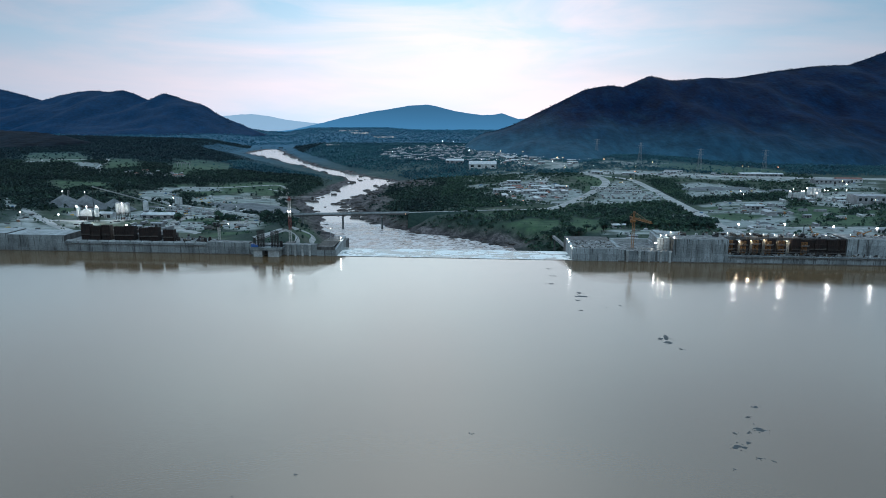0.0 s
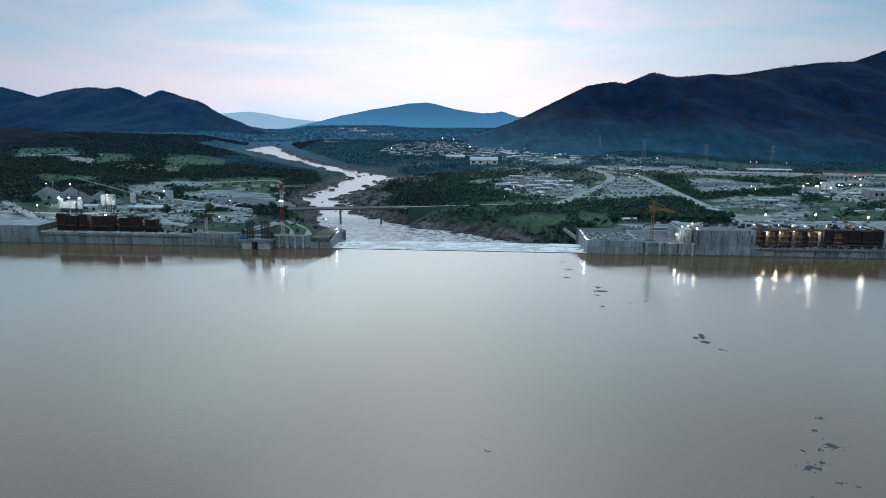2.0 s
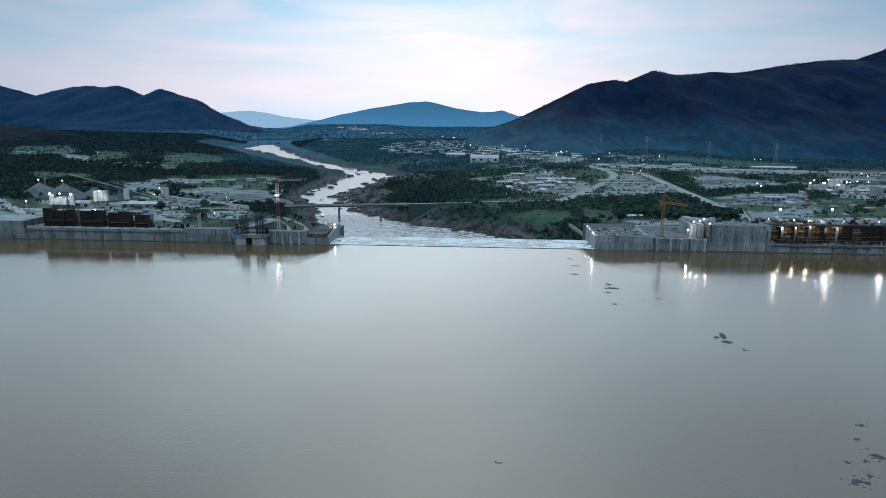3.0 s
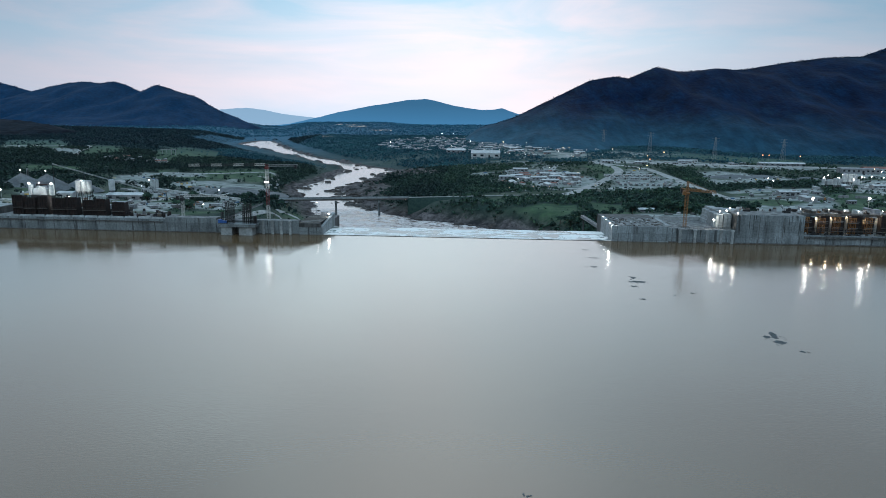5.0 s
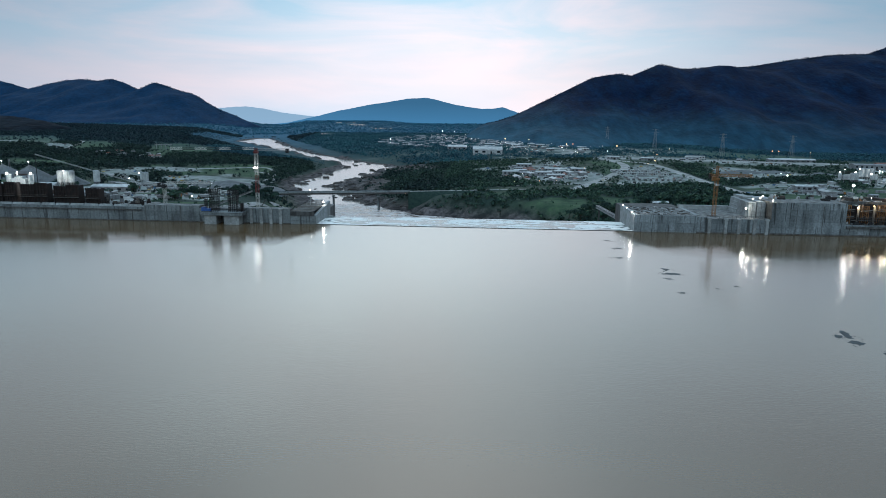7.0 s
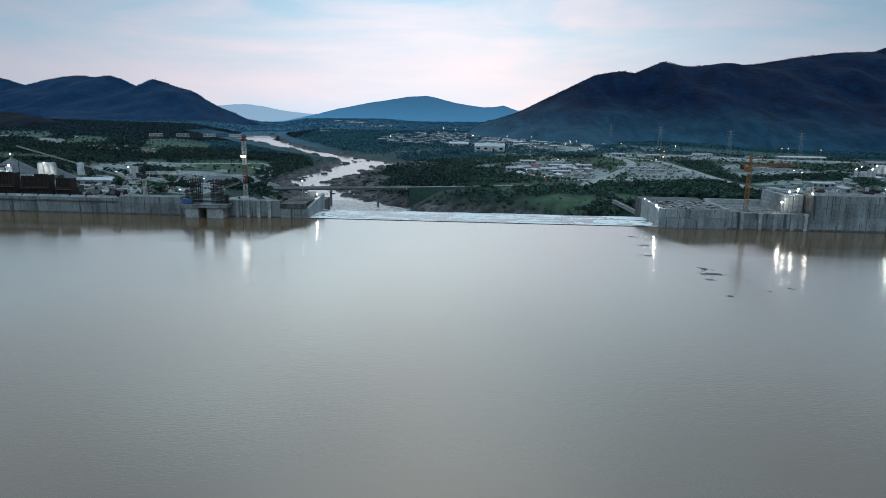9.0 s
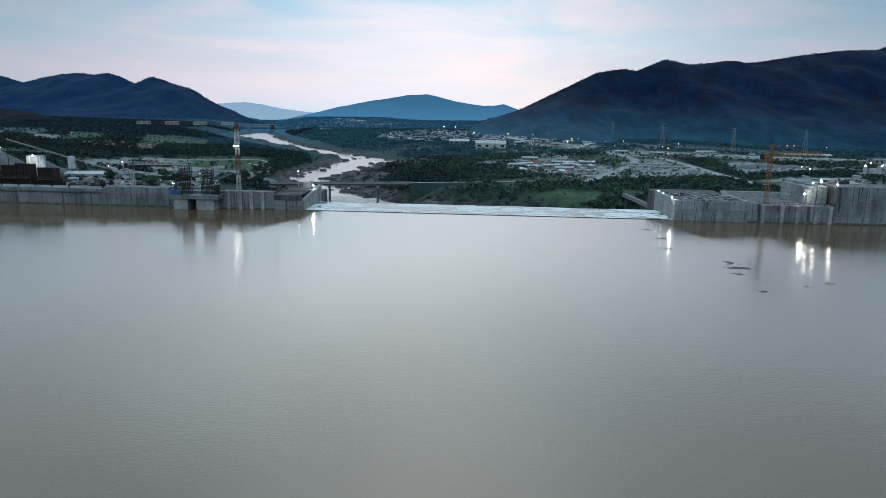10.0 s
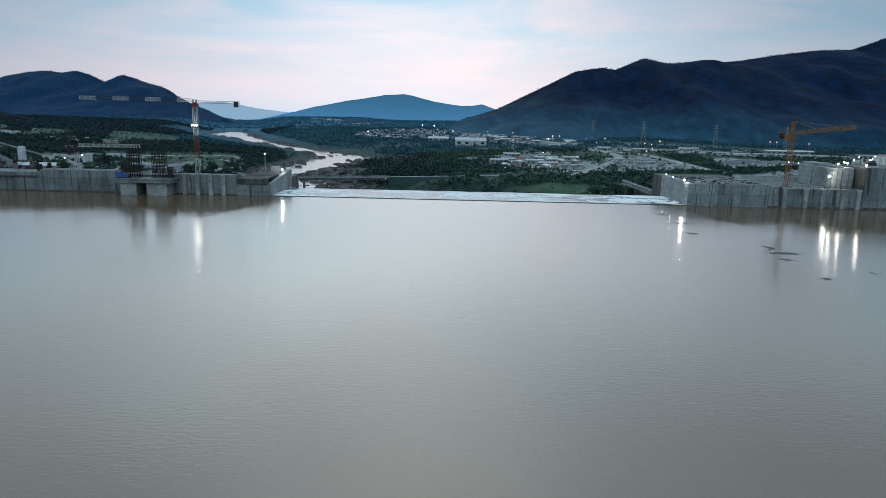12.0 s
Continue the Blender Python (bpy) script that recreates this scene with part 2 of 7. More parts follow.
def clutter_mat(name):
    m = bpy.data.materials.new(name)
    m.use_nodes = True
    t = m.node_tree
    p = t.nodes["Principled BSDF"]
    p.inputs["Roughness"].default_value = 0.75
    geo = t.nodes.new("ShaderNodeNewGeometry")
    r = ramp(t, [(0.0, (0.03, 0.03, 0.032)), (0.28, (0.10, 0.10, 0.10)), (0.55, (0.30, 0.30, 0.30)), (0.74, (0.48, 0.49, 0.49)), (0.9, (0.16, 0.09, 0.06)), (0.94, (0.05, 0.12, 0.22)), (0.98, (0.36, 0.25, 0.07))], "CONSTANT")
    t.links.new(geo.outputs["Random Per Island"], r.inputs[0])
    t.links.new(r.outputs[0], p.inputs["Base Color"])
    return m


CLUTTER = clutter_mat("mixed_yard_material")


def water_mat(name, base, rough, wave, height, foam=None, still=False):
    """Silty water: a brown body under a sheet that mirrors, broken by ripples."""
    m = bpy.data.materials.new(name)
    m.use_nodes = True
    t = m.node_tree
    p = t.nodes["Principled BSDF"]
    p.inputs["Roughness"].default_value = rough
    p.inputs["IOR"].default_value = 1.33
    if still:
        # wind ripples smear what the smooth sheet mirrors
        p.inputs["IOR"].default_value = 1.6
        p.inputs["Coat Weight"].default_value = 1.0
        p.inputs["Coat IOR"].default_value = 1.4
        p.inputs["Coat Roughness"].default_value = LAKE_CALM
    geo = t.nodes.new("ShaderNodeNewGeometry")
    crest = t.nodes.new("ShaderNodeMapping")
    crest.inputs["Scale"].default_value = (0.3, 1.0, 1.0) if still else (1.0, 1.0, 1.0)
    t.links.new(geo.outputs["Position"], crest.inputs[0])

    lee = None
    if still:
        # the water lies still in the lee of the dam, up to a wavering edge
        edge = t.nodes.new("ShaderNodeTexNoise")
        edge.inputs["Scale"].default_value = 1 / 28
        edge.inputs["Detail"].default_value = 3.0
        t.links.new(geo.outputs["Position"], edge.inputs["Vector"])
        north = t.nodes.new("ShaderNodeSeparateXYZ")
        t.links.new(geo.outputs["Position"], north.inputs[0])
        line = t.nodes.new("ShaderNodeMath")
        line.operation = "MULTIPLY_ADD"
        t.links.new(edge.outputs[0], line.inputs[0])
        line.inputs[1].default_value = 34.0
        t.links.new(north.outputs["Y"], line.inputs[2])
        # no shelter before the overflow gap, where the wind and the current reach the crest
        off = t.nodes.new("ShaderNodeMath")
        off.operation = "ADD"
        t.links.new(north.outputs["X"], off.inputs[0])
        off.inputs[1].default_value = 16.0
        away = t.nodes.new("ShaderNodeMath")
        away.operation = "ABSOLUTE"
        t.links.new(off.outputs[0], away.inputs[0])
        gap = t.nodes.new("ShaderNodeMapRange")
        for key, v in (("From Min", 62.0), ("From Max", 76.0), ("To Min", -60.0), ("To Max", 0.0)):
            gap.inputs[key].default_value = v
        t.links.new(away.outputs[0], gap.inputs["Value"])
        shelter = t.nodes.new("ShaderNodeMath")
        shelter.operation = "ADD"
        t.links.new(line.outputs[0], shelter.inputs[0])
        t.links.new(gap.outputs[0], shelter.inputs[1])
        wind = t.nodes.new("ShaderNodeMapRange")
        for key, v in (("From Min", 382.0), ("From Max", 364.0), ("To Min", 0.45), ("To Max", 1.0)):
            wind.inputs[key].default_value = v
        t.links.new(shelter.outputs[0], wind.inputs["Value"])
        lee = wind.outputs[0]
        dull = t.nodes.new("ShaderNodeMath")
        dull.operation = "MULTIPLY"
        dull.inputs[1].default_value = rough
        t.links.new(lee, dull.inputs[0])
        t.links.new(dull.outputs[0], p.inputs["Roughness"])
        # coat and gloss drop in the sheltered water, so it mirrors less
        mirror_share = t.nodes.new("ShaderNodeMapRange")
        for key, v in (("From Min", 382.0), ("From Max", 364.0), ("To Min", 0.0), ("To Max", 1.0)):
            mirror_share.inputs[key].default_value = v
        t.links.new(shelter.outputs[0], mirror_share.inputs["Value"])
        t.links.new(mirror_share.outputs[0], p.inputs["Coat Weight"])
        gloss = t.nodes.new("ShaderNodeMapRange")
        gloss.inputs["To Min"].default_value, gloss.inputs["To Max"].default_value = 0.14, 0.5
        t.links.new(mirror_share.outputs[0], gloss.inputs["Value"])
        t.links.new(gloss.outputs[0], p.inputs["Specular IOR Level"])

    def ripples(size, detail, reach, lean=0.0):
        """Wavelets; lean: how far their long faces turn to the wind that blows up the lake."""
        n = t.nodes.new("ShaderNodeTexNoise")
        n.inputs["Scale"].default_value = 1.0 / size
        n.inputs["Detail"].default_value = detail
        t.links.new(crest.outputs[0], n.inputs["Vector"])
        b = t.nodes.new("ShaderNodeBump")
        b.inputs["Strength"].default_value = 1.0
        b.inputs["Distance"].default_value = reach
        h = n.outputs[0]
        if lean:
            cut = t.nodes.new("ShaderNodeSeparateXYZ")
            t.links.new(geo.outputs["Position"], cut.inputs[0])
            t.links.new(lee, b.inputs["Strength"])
            k = t.nodes.new("ShaderNodeMath")
            k.operation = "MULTIPLY_ADD"
            t.links.new(cut.outputs["Y"], k.inputs[0])
            k.inputs[1].default_value = lean / reach
            t.links.new(h, k.inputs[2])
            h = k.outputs[0]
        t.links.new(h, b.inputs["Height"])
        return b

    bp = ripples(wave, 5.0, height)
    t.links.new(bp.outputs[0], p.inputs["Normal"])
    if still:
        t.links.new(ripples(0.4, 2.0, 0.028, 0.014).outputs[0], p.inputs["Coat Normal"])
    # slow drifts of silt
    silt = t.nodes.new("ShaderNodeTexNoise")
    silt.inputs["Scale"].default_value = 0.012
    silt.inputs["Detail"].default_value = 4.0
    silt.inputs["Distortion"].default_value = 0.8
    t.links.new(geo.outputs["Position"], silt.inputs["Vector"])
    r = ramp(t, [(0.3, tuple(c * 0.92 for c in base)), (0.7, tuple(c * 1.06 for c in base))])
    t.links.new(silt.outputs[0], r.inputs[0])
    col = r.outputs[0]
    if foam:
        colour, size, lo, hi = foam
        mp = t.nodes.new("ShaderNodeMapping")
        mp.inputs["Scale"].default_value = (0.5, 1.0, 1.0)
        t.links.new(geo.outputs["Position"], mp.inputs[0])
        f = t.nodes.new("ShaderNodeTexNoise")
        f.inputs["Scale"].default_value = 1.0 / size
        f.inputs["Detail"].default_value = 8.0
        f.inputs["Roughness"].default_value = 0.65
        f.inputs["Distortion"].default_value = 1.2
        t.links.new(mp.outputs[0], f.inputs["Vector"])
        fr = ramp(t, [(lo, (0, 0, 0)), (hi, (1, 1, 1))])
        t.links.new(f.outputs[0], fr.inputs[0])
        mx = t.nodes.new("ShaderNodeMixRGB")
        t.links.new(fr.outputs[0], mx.inputs["Fac"])
        t.links.new(col, mx.inputs["Color1"])
        mx.inputs["Color2"].default_value = (*colour, 1)
        col = mx.outputs[0]
        rr = ramp(t, [(0.0, (rough,) * 3), (1.0, (0.8,) * 3)])
        t.links.new(fr.outputs[0], rr.inputs[0])
        t.links.new(rr.outputs[0], p.inputs["Roughness"])
    t.links.new(col, p.inputs["Base Color"])
    return m


LAKE = water_mat("silty_lake_water", (0.116, 0.074, 0.038), 0.24, 2.4, 0.012, still=True)
RIVER = water_mat("silty_river_water", (0.30, 0.25, 0.22), 0.16, 5.0, 0.10)
RIVER.node_tree.nodes["Principled BSDF"].inputs["IOR"].default_value = 1.9
RAPIDS = water_mat("broken_tailwater", (0.23, 0.175, 0.155), 0.2, 4.0, 0.4, foam=((0.66, 0.60, 0.58), 5.0, 0.45, 0.56))
CREST_WATER = water_mat("water_over_the_crest", (0.22, 0.24, 0.23), 0.14, 2.0, 0.04, foam=((0.82, 0.80, 0.76), 9.0, 0.49, 0.525))


# ---- building blocks ----
def part(name, bm, material, parent=None, label="", smooth=False):
    me = bpy.data.meshes.new(name)
    bm.to_mesh(me)
    bm.free()
    me.materials.append(material)
    if smooth:
        for p in me.polygons:
            p.use_smooth = True
    ob = new(name, me)
    ob.parent = parent
    if label:
        ob["label"] = label
    return ob


def thing(name, label, category, at=(0, 0, 0), group="", kind="", turn=0.0):
    ob = new(name)
    ob.matrix_world = pose(*at, 0, 0, turn)
    return tagged(ob, label, category, group, kind)


BOX_FACES = ((0, 3, 2, 1), (4, 5, 6, 7), (0, 1, 5, 4), (1, 2, 6, 5), (2, 3, 7, 6), (3, 0, 4, 7))


def box(bm, x0, x1, y0, y1, z0, z1, slope=0.0):
    """A box; slope leans its front face back towards the top."""
    v = [bm.verts.new(c) for c in ((x0, y0, z0), (x1, y0, z0), (x1, y1, z0), (x0, y1, z0), (x0, y0 + slope, z1), (x1, y0 + slope, z1), (x1, y1, z1), (x0, y1, z1))]
    for f in BOX_FACES:
        bm.faces.new([v[i] for i in f])
    return bm


def boxes(*rows):
    bm = bmesh.new()
    for r in rows:
        box(bm, *r)
    return bm


def beam(bm, a, b, w, h=None):
    """A square bar from a to b."""
    a, b = Vector(a), Vector(b)
    h = h or w
    d = (b - a).normalized()
    side = d.cross(Vector((0, 0, 1)))
    side = Vector((1, 0, 0)) if side.length < 1e-4 else side.normalized()
    up = side.cross(d).normalized()
    v = []
    for p in (a, b):
        for s, u in ((-1, -1), (1, -1), (1, 1), (-1, 1)):
            v.append(bm.verts.new(p + side * (s * w / 2) + up * (u * h / 2)))
    for f in BOX_FACES:
        bm.faces.new([v[i] for i in f])
    return bm


def tube(bm, a, b, r, r2=None, n=8, caps=True):
    a, b = Vector(a), Vector(b)
    r2 = r if r2 is None else r2
    d = (b - a).normalized()
    side = d.cross(Vector((0, 0, 1)))
    side = Vector((1, 0, 0)) if side.length < 1e-4 else side.normalized()
    up = side.cross(d).normalized()
    rings = []
    for p, q in ((a, r), (b, r2)):
        rings.append([bm.verts.new(p + (side * math.cos(k * 2 * math.pi / n) + up * math.sin(k * 2 * math.pi / n)) * q) for k in range(n)])
    for k in range(n):
        bm.faces.new((rings[0][k], rings[0][(k + 1) % n], rings[1][(k + 1) % n], rings[1][k]))
    if caps:
        bm.faces.new(rings[0][::-1])
        bm.faces.new(rings[1])
    return bm


def ball(bm, c, r, sub=2):
    bmesh.ops.create_icosphere(bm, subdivisions=sub, radius=r, matrix=Matrix.Translation(c))
    return bm


def lattice(bm, a, b, w, chord, web, step, three=False):
    """A lattice of four chords between a and b with zigzag webs."""
    a, b = Vector(a), Vector(b)
    d = (b - a).normalized()
    side = d.cross(Vector((0, 0, 1)))
    side = Vector((1, 0, 0)) if side.length < 1e-4 else side.normalized()
    up = side.cross(d).normalized()
    corners = [side * (s * w / 2) + up * (u * w / 2) for s, u in ((-1, -1), (1, -1), (1, 1), (-1, 1))]
    if three:
        corners = [side * (-w / 2), side * (w / 2), up * (w * 0.85)]
    for c in corners:
        beam(bm, a + c, b + c, chord)
    n = max(1, round((b - a).length / step))
    for i in range(n):
        p, q = a.lerp(b, i / n), a.lerp(b, (i + 1) / n)
        for k in range(len(corners)):
            c0, c1 = corners[k], corners[(k + 1) % len(corners)]
            if i % 2:
                c0, c1 = c1, c0
            beam(bm, p + c0, q + c1, web)
            beam(bm, q + c0, q + c1, web)
    return bm


def raw_mesh(name, verts, faces, material, smooth=True):
    """A mesh from numpy arrays of vertices and equal-sided faces."""
    me = bpy.data.meshes.new(name)
    n, k = faces.shape
    me.vertices.add(len(verts))
    me.vertices.foreach_set("co", np.asarray(verts, np.float32).ravel())
    me.loops.add(n * k)
    me.loops.foreach_set("vertex_index", np.asarray(faces, np.int32).ravel())
    me.polygons.add(n)
    me.polygons.foreach_set("loop_start", np.arange(0, n * k, k, dtype=np.int32))
    me.polygons.foreach_set("use_smooth", np.full(n, smooth))
    me.update(calc_edges=True)
    me.validate()
    me.materials.append(material)
    return me


TABLE = np.random.RandomState(7).rand(256, 256)


def vnoise(x, y, size, shift=0.0):
    """Smooth value noise in 0..1 over the plan."""
    u, v = np.asarray(x, float) / size + shift + 100.3, np.asarray(y, float) / size + shift * 1.7 + 57.1
    i, j = np.floor(u).astype(int), np.floor(v).astype(int)
    f, g = u - i, v - j
    f, g = f * f * (3 - 2 * f), g * g * (3 - 2 * g)
    t = lambda a, b: TABLE[a % 256, b % 256]
    return (t(i, j) * (1 - f) + t(i + 1, j) * f) * (1 - g) + (t(i, j + 1) * (1 - f) + t(i + 1, j + 1) * f) * g


def fnoise(x, y, size, octaves=4, shift=0.0):
    s, a, tot = 0.0, 1.0, 0.0
    for k in range(octaves):
        s = s + a * vnoise(x, y, size / 2 ** k, shift + 3.7 * k)
        tot += a
        a *= 0.55
    return s / tot


def step01(x, lo, hi):
    t = np.clip((np.asarray(x, float) - lo) / (hi - lo), 0, 1)
    return t * t * (3 - 2 * t)


# ---- the land ----
RIVER_Z = -49.5
BANK_Y = (440, 560, 692, 753, 809, 919, 1028, 1155, 1371, 1491, 1712, 2240, 2446, 2700, 4900)
BANK_L = (-118, -128, -146, -170, -194, -235, -277, -270, -266, -326, -458, -795, -800, -870, -1500)
BANK_R = (80, 72, 36, -45, -116, -166, -206, -186, -172, -268, -424, -668, -745, -818, -1490)


def banks(y):
    return np.interp(y, BANK_Y, BANK_L), np.interp(y, BANK_Y, BANK_R)


# ridge lines: (plan x, height) along a line at one distance
RIDGE_R = ((-60, -20), (7, 17), (113, 53), (238, 115), (380, 186), (437, 199), (483, 204), (524, 198), (569, 217), (619, 239), (650, 231), (697, 222), (809, 228), (930, 233), (1057, 255), (1187, 273), (1325, 279), (1452, 328), (1727, 347), (2438, 297))
RIDGE_L = ((-3608, 180), (-2908, 235), (-2642, 218), (-2516, 189), (-2408, 159), (-2292, 189), (-2188, 208), (-2114, 214), (-2028, 206), (-1956, 216), (-1888, 200), (-1812, 163), (-1768, 180), (-1720, 202), (-1668, 188), (-1597, 163), (-1508, 140), (-1446, 100), (-1368, 55), (-1293, 10), (-1200, -28))


def ellipse(x, y, cx, cy, rx, ry, soft=0.25, turn=0.0):
    c, s = math.cos(radians(turn)), math.sin(radians(turn))
    u, v = (x - cx) * c + (y - cy) * s, -(x - cx) * s + (y - cy) * c
    d = np.sqrt((u / rx) ** 2 + (v / ry) ** 2) + (fnoise(x, y, 45, 3, 8.0) - 0.5) * 0.7
    return 1 - step01(d, 1 - soft, 1 + soft)


def valley_rise(y):
    return 0.0065 * np.clip(np.asarray(y, float) - 1000, 0, 1700)


def ground_z(x, y):
    x, y = np.asarray(x, float), np.asarray(y, float)
    left, right = banks(y)
    out = np.maximum(left - x, x - right)
    wob = (fnoise(x, y, 70, 4, 2.0) - 0.5) * 26
    d = out + wob * step01(y, 640, 760) + 400 * step01(y, 2450, 2700)
    width = np.where(x > (left + right) / 2, 46.0, 60.0)
    # both abutments slope away from the dam
    west = np.interp(y, (440, 520, 600, 700, 790, 1000), (-2, -5, -11, -17, -22.5, -23.5)) + step01(-x, 320, 470) * 9 * step01(-y, -1100, -800)
    east = np.interp(y, (440, 520, 600, 800, 1000), (-8, -10, -14, -21.5, -23.5))
    plain = np.where(x < (left + right) / 2, west, east) - 13 * np.exp(-np.maximum(out, 0) / 140) * step01(y, 600, 720) - 11 * np.exp(-np.maximum(out, 0) / 200) * step01(y, 820, 1000) - 7 * np.exp(-np.maximum(out, 0) / 300) * step01(y, 1250, 1500)
    plain = np.maximum(plain, RIVER_Z + 3.5) + valley_rise(y)
    plain = plain + (fnoise(x, y, 260, 4, 1.0) - 0.5) * 7 * step01(y, 560, 900)
    # broken rock along the water
    crags = step01(fnoise(x, y, 26, 4, 5.0), 0.52, 0.74) * 6.0 * step01(d, -26, 0) * step01(-d, -40, -6)
    bed = RIVER_Z - 5 + step01(d, -14, 6) * 6.5 + valley_rise(y)
    z = bed + (plain - bed - 1.5) * step01(d, 2, width) + crags
    z = z + 4.0 * step01(fnoise(x, y, 22, 4, 9.0), 0.45, 0.7) * np.maximum(ellipse(x, y, -168, 1000, 36, 150, 0.3, 10), ellipse(x, y, -125, 1265, 46, 110, 0.3, 20))
    # open land rises far off
    z = z + step01(y, 2350, 4900) * 9
    z = z + step01(-x, 400, 720) * step01(y, 760, 1300) * 13 * step01(out, 60, 260)
    # under the lake, and the shores out of sight
    under = step01(-y, -470, -440)
    z = np.where(under > 0, z * (1 - under) - 62 * under, z)
    shore = step01(np.abs(x), 1500, 2600) * step01(-y, -430, -300) + step01(-y, 1400, 2600)
    return z + np.clip(shore, 0, 1) * 150


# works, yards, meadows and woods: outlines on the plan
PATCHES = []


def patch(kind, *outline):
    p = np.array(outline, float)
    PATCHES.append((kind, p, p.min(0) - 25, p.max(0) + 25))


patch("wood", (-729, 2242), (-419, 1694), (-356, 1606), (-287, 1224), (-309, 1168), (-365, 1219), (-427, 1215), (-506, 1066), (-561, 1045), (-684, 1126), (-803, 1231), (-896, 1207), (-1310, 1766), (-1139, 1878), (-834, 1762), (-878, 2274))
patch("wood", (-896, 1207), (-803, 1231), (-618, 1098), (-531, 1006), (-529, 938), (-651, 1026), (-689, 1027), (-633, 918), (-496, 734), (-386, 584), (-451, 647), (-396, 534))
patch("meadow", (-1133, 1605), (-1001, 1626), (-818, 1368), (-818, 1255), (-953, 1333))
patch("gravel", (-841, 1299), (-828, 1344), (-756, 1287), (-666, 1140), (-718, 1182), (-777, 1235))
patch("meadow", (-838, 1441), (-760, 1444), (-657, 1269), (-676, 1211), (-681, 1173))
patch("gravel", (-969, 1352), (-915, 1370), (-844, 1264), (-906, 1264))
patch("meadow", (-693, 1449), (-665, 1533), (-559, 1498), (-503, 1326), (-547, 1260), (-530, 1160), (-563, 1176))
patch("meadow", (-685, 1028), (-581, 1031), (-533, 932), (-582, 929), (-573, 871))
patch("meadow", (-485, 718), (-498, 786), (-378, 597), (-386, 585))
patch("meadow", (-509, 1072), (-463, 1074), (-422, 1199), (-360, 1204), (-331, 1088), (-360, 1021), (-397, 1061), (-415, 963), (-467, 984))
patch("gravel", (-490, 913), (-487, 1025), (-397, 851), (-423, 808))
patch("gravel", (-405, 617), (-404, 641), (-327, 540), (-343, 525))
patch("gravel", (-379, 673), (-368, 775), (-355, 824), (-327, 795), (-276, 616), (-243, 557), (-225, 504), (-255, 521), (-327, 639), (-341, 610))
patch("gravel", (-406, 946), (-377, 1071), (-315, 1020), (-243, 815), (-279, 792), (-348, 846))
patch("gravel", (-261, 657), (-242, 710), (-185, 548), (-202, 531), (-227, 560))
patch("wood", (-327, 761), (-312, 807), (-266, 755), (-243, 628), (-279, 658))
patch("meadow", (-336, 642), (-363, 750), (-324, 685), (-287, 555))
patch("wood", (-309, 650), (-289, 631), (-251, 544), (-262, 553))
patch("meadow", (-222, 523), (-184, 525), (-176, 515), (-205, 487))
patch("wood", (-253, 747), (-231, 793), (-178, 630), (-178, 547), (-195, 573))
patch("meadow", (-182, 618), (-192, 763), (-171, 690), (-170, 585))
patch("wood", (-520, 640), (-420, 600), (-345, 520), (-420, 480), (-560, 500))
patch("gravel", (-449, 628), (-440, 634), (-372, 520), (-380, 512))
patch("wood", (-197, 1454), (-142, 1528), (-65, 1551), (-12, 1494), (52, 1230), (84, 1106), (68, 935), (37, 860), (-13, 826), (-57, 851), (-117, 959), (-159, 1095), (-206, 1367))
patch("meadow", (-6, 790), (40, 800), (60, 770), (30, 750))
patch("wood", (-34, 832), (-6, 814), (14, 756), (-5, 755), (-39, 791))
patch("camp", (-38, 1270), (0, 1416), (62, 1467), (127, 1372), (139, 1103), (114, 900), (76, 890), (25, 944), (-18, 1085))
patch("camp", (-40, 2342), (116, 2806), (297, 2378), (369, 1778), (322, 1488), (219, 1455), (102, 1519), (0, 1806))
patch("wood", (268, 1607), (351, 1626), (340, 1490), (258, 1473))
patch("meadow", (443, 1782), (663, 1469), (606, 1343), (491, 1353), (380, 1527))
patch("gravel", (200, 1347), (239, 1472), (302, 1454), (487, 1341), (589, 1293), (548, 1203), (446, 1228), (322, 1293), (274, 1315), (220, 1315))
patch("meadow", (182, 1278), (249, 1301), (257, 1235), (226, 1178), (162, 1017), (132, 983), (192, 1150))
patch("gravel", (162, 931), (231, 1178), (253, 1215), (275, 1179), (273, 988), (250, 933), (196, 899), (151, 864))
patch("wood", (102, 803), (150, 852), (226, 903), (256, 905), (247, 778), (232, 720), (249, 692), (232, 636), (161, 643), (149, 711), (126, 745), (98, 770))
patch("gravel", (210, 762), (237, 761), (237, 729), (207, 730))
patch("meadow", (98, 770), (135, 736), (134, 688), (106, 662), (85, 666))
patch("wood", (92, 642), (127, 655), (112, 565), (90, 610))
patch("gravel", (121, 621), (179, 630), (171, 594), (114, 585))
patch("wood", (306, 1219), (356, 1244), (336, 1111), (294, 951), (277, 953), (285, 1087))
patch("gravel", (339, 1130), (435, 1172), (450, 1114), (386, 1015), (307, 980))
patch("wood", (308, 929), (358, 983), (408, 1029), (449, 993), (418, 932), (368, 929), (335, 920), (304, 903))
patch("wood", (440, 1190), (465, 1188), (438, 1095), (403, 1080))
patch("gravel", (295, 910), (419, 925), (402, 869), (291, 854))
patch("gravel", (275, 827), (317, 852), (387, 854), (332, 732), (279, 701), (262, 701), (257, 756))
patch("gravel", (248, 680), (354, 663), (398, 678), (358, 610), (216, 592))
patch("meadow", (283, 841), (319, 865), (292, 779), (269, 767))
patch("meadow", (268, 719), (325, 692), (305, 649), (255, 668))
patch("meadow", (408, 870), (486, 828), (405, 689), (318, 701), (363, 801))
patch("gravel", (471, 1031), (636, 1085), (499, 850), (436, 870), (426, 925))
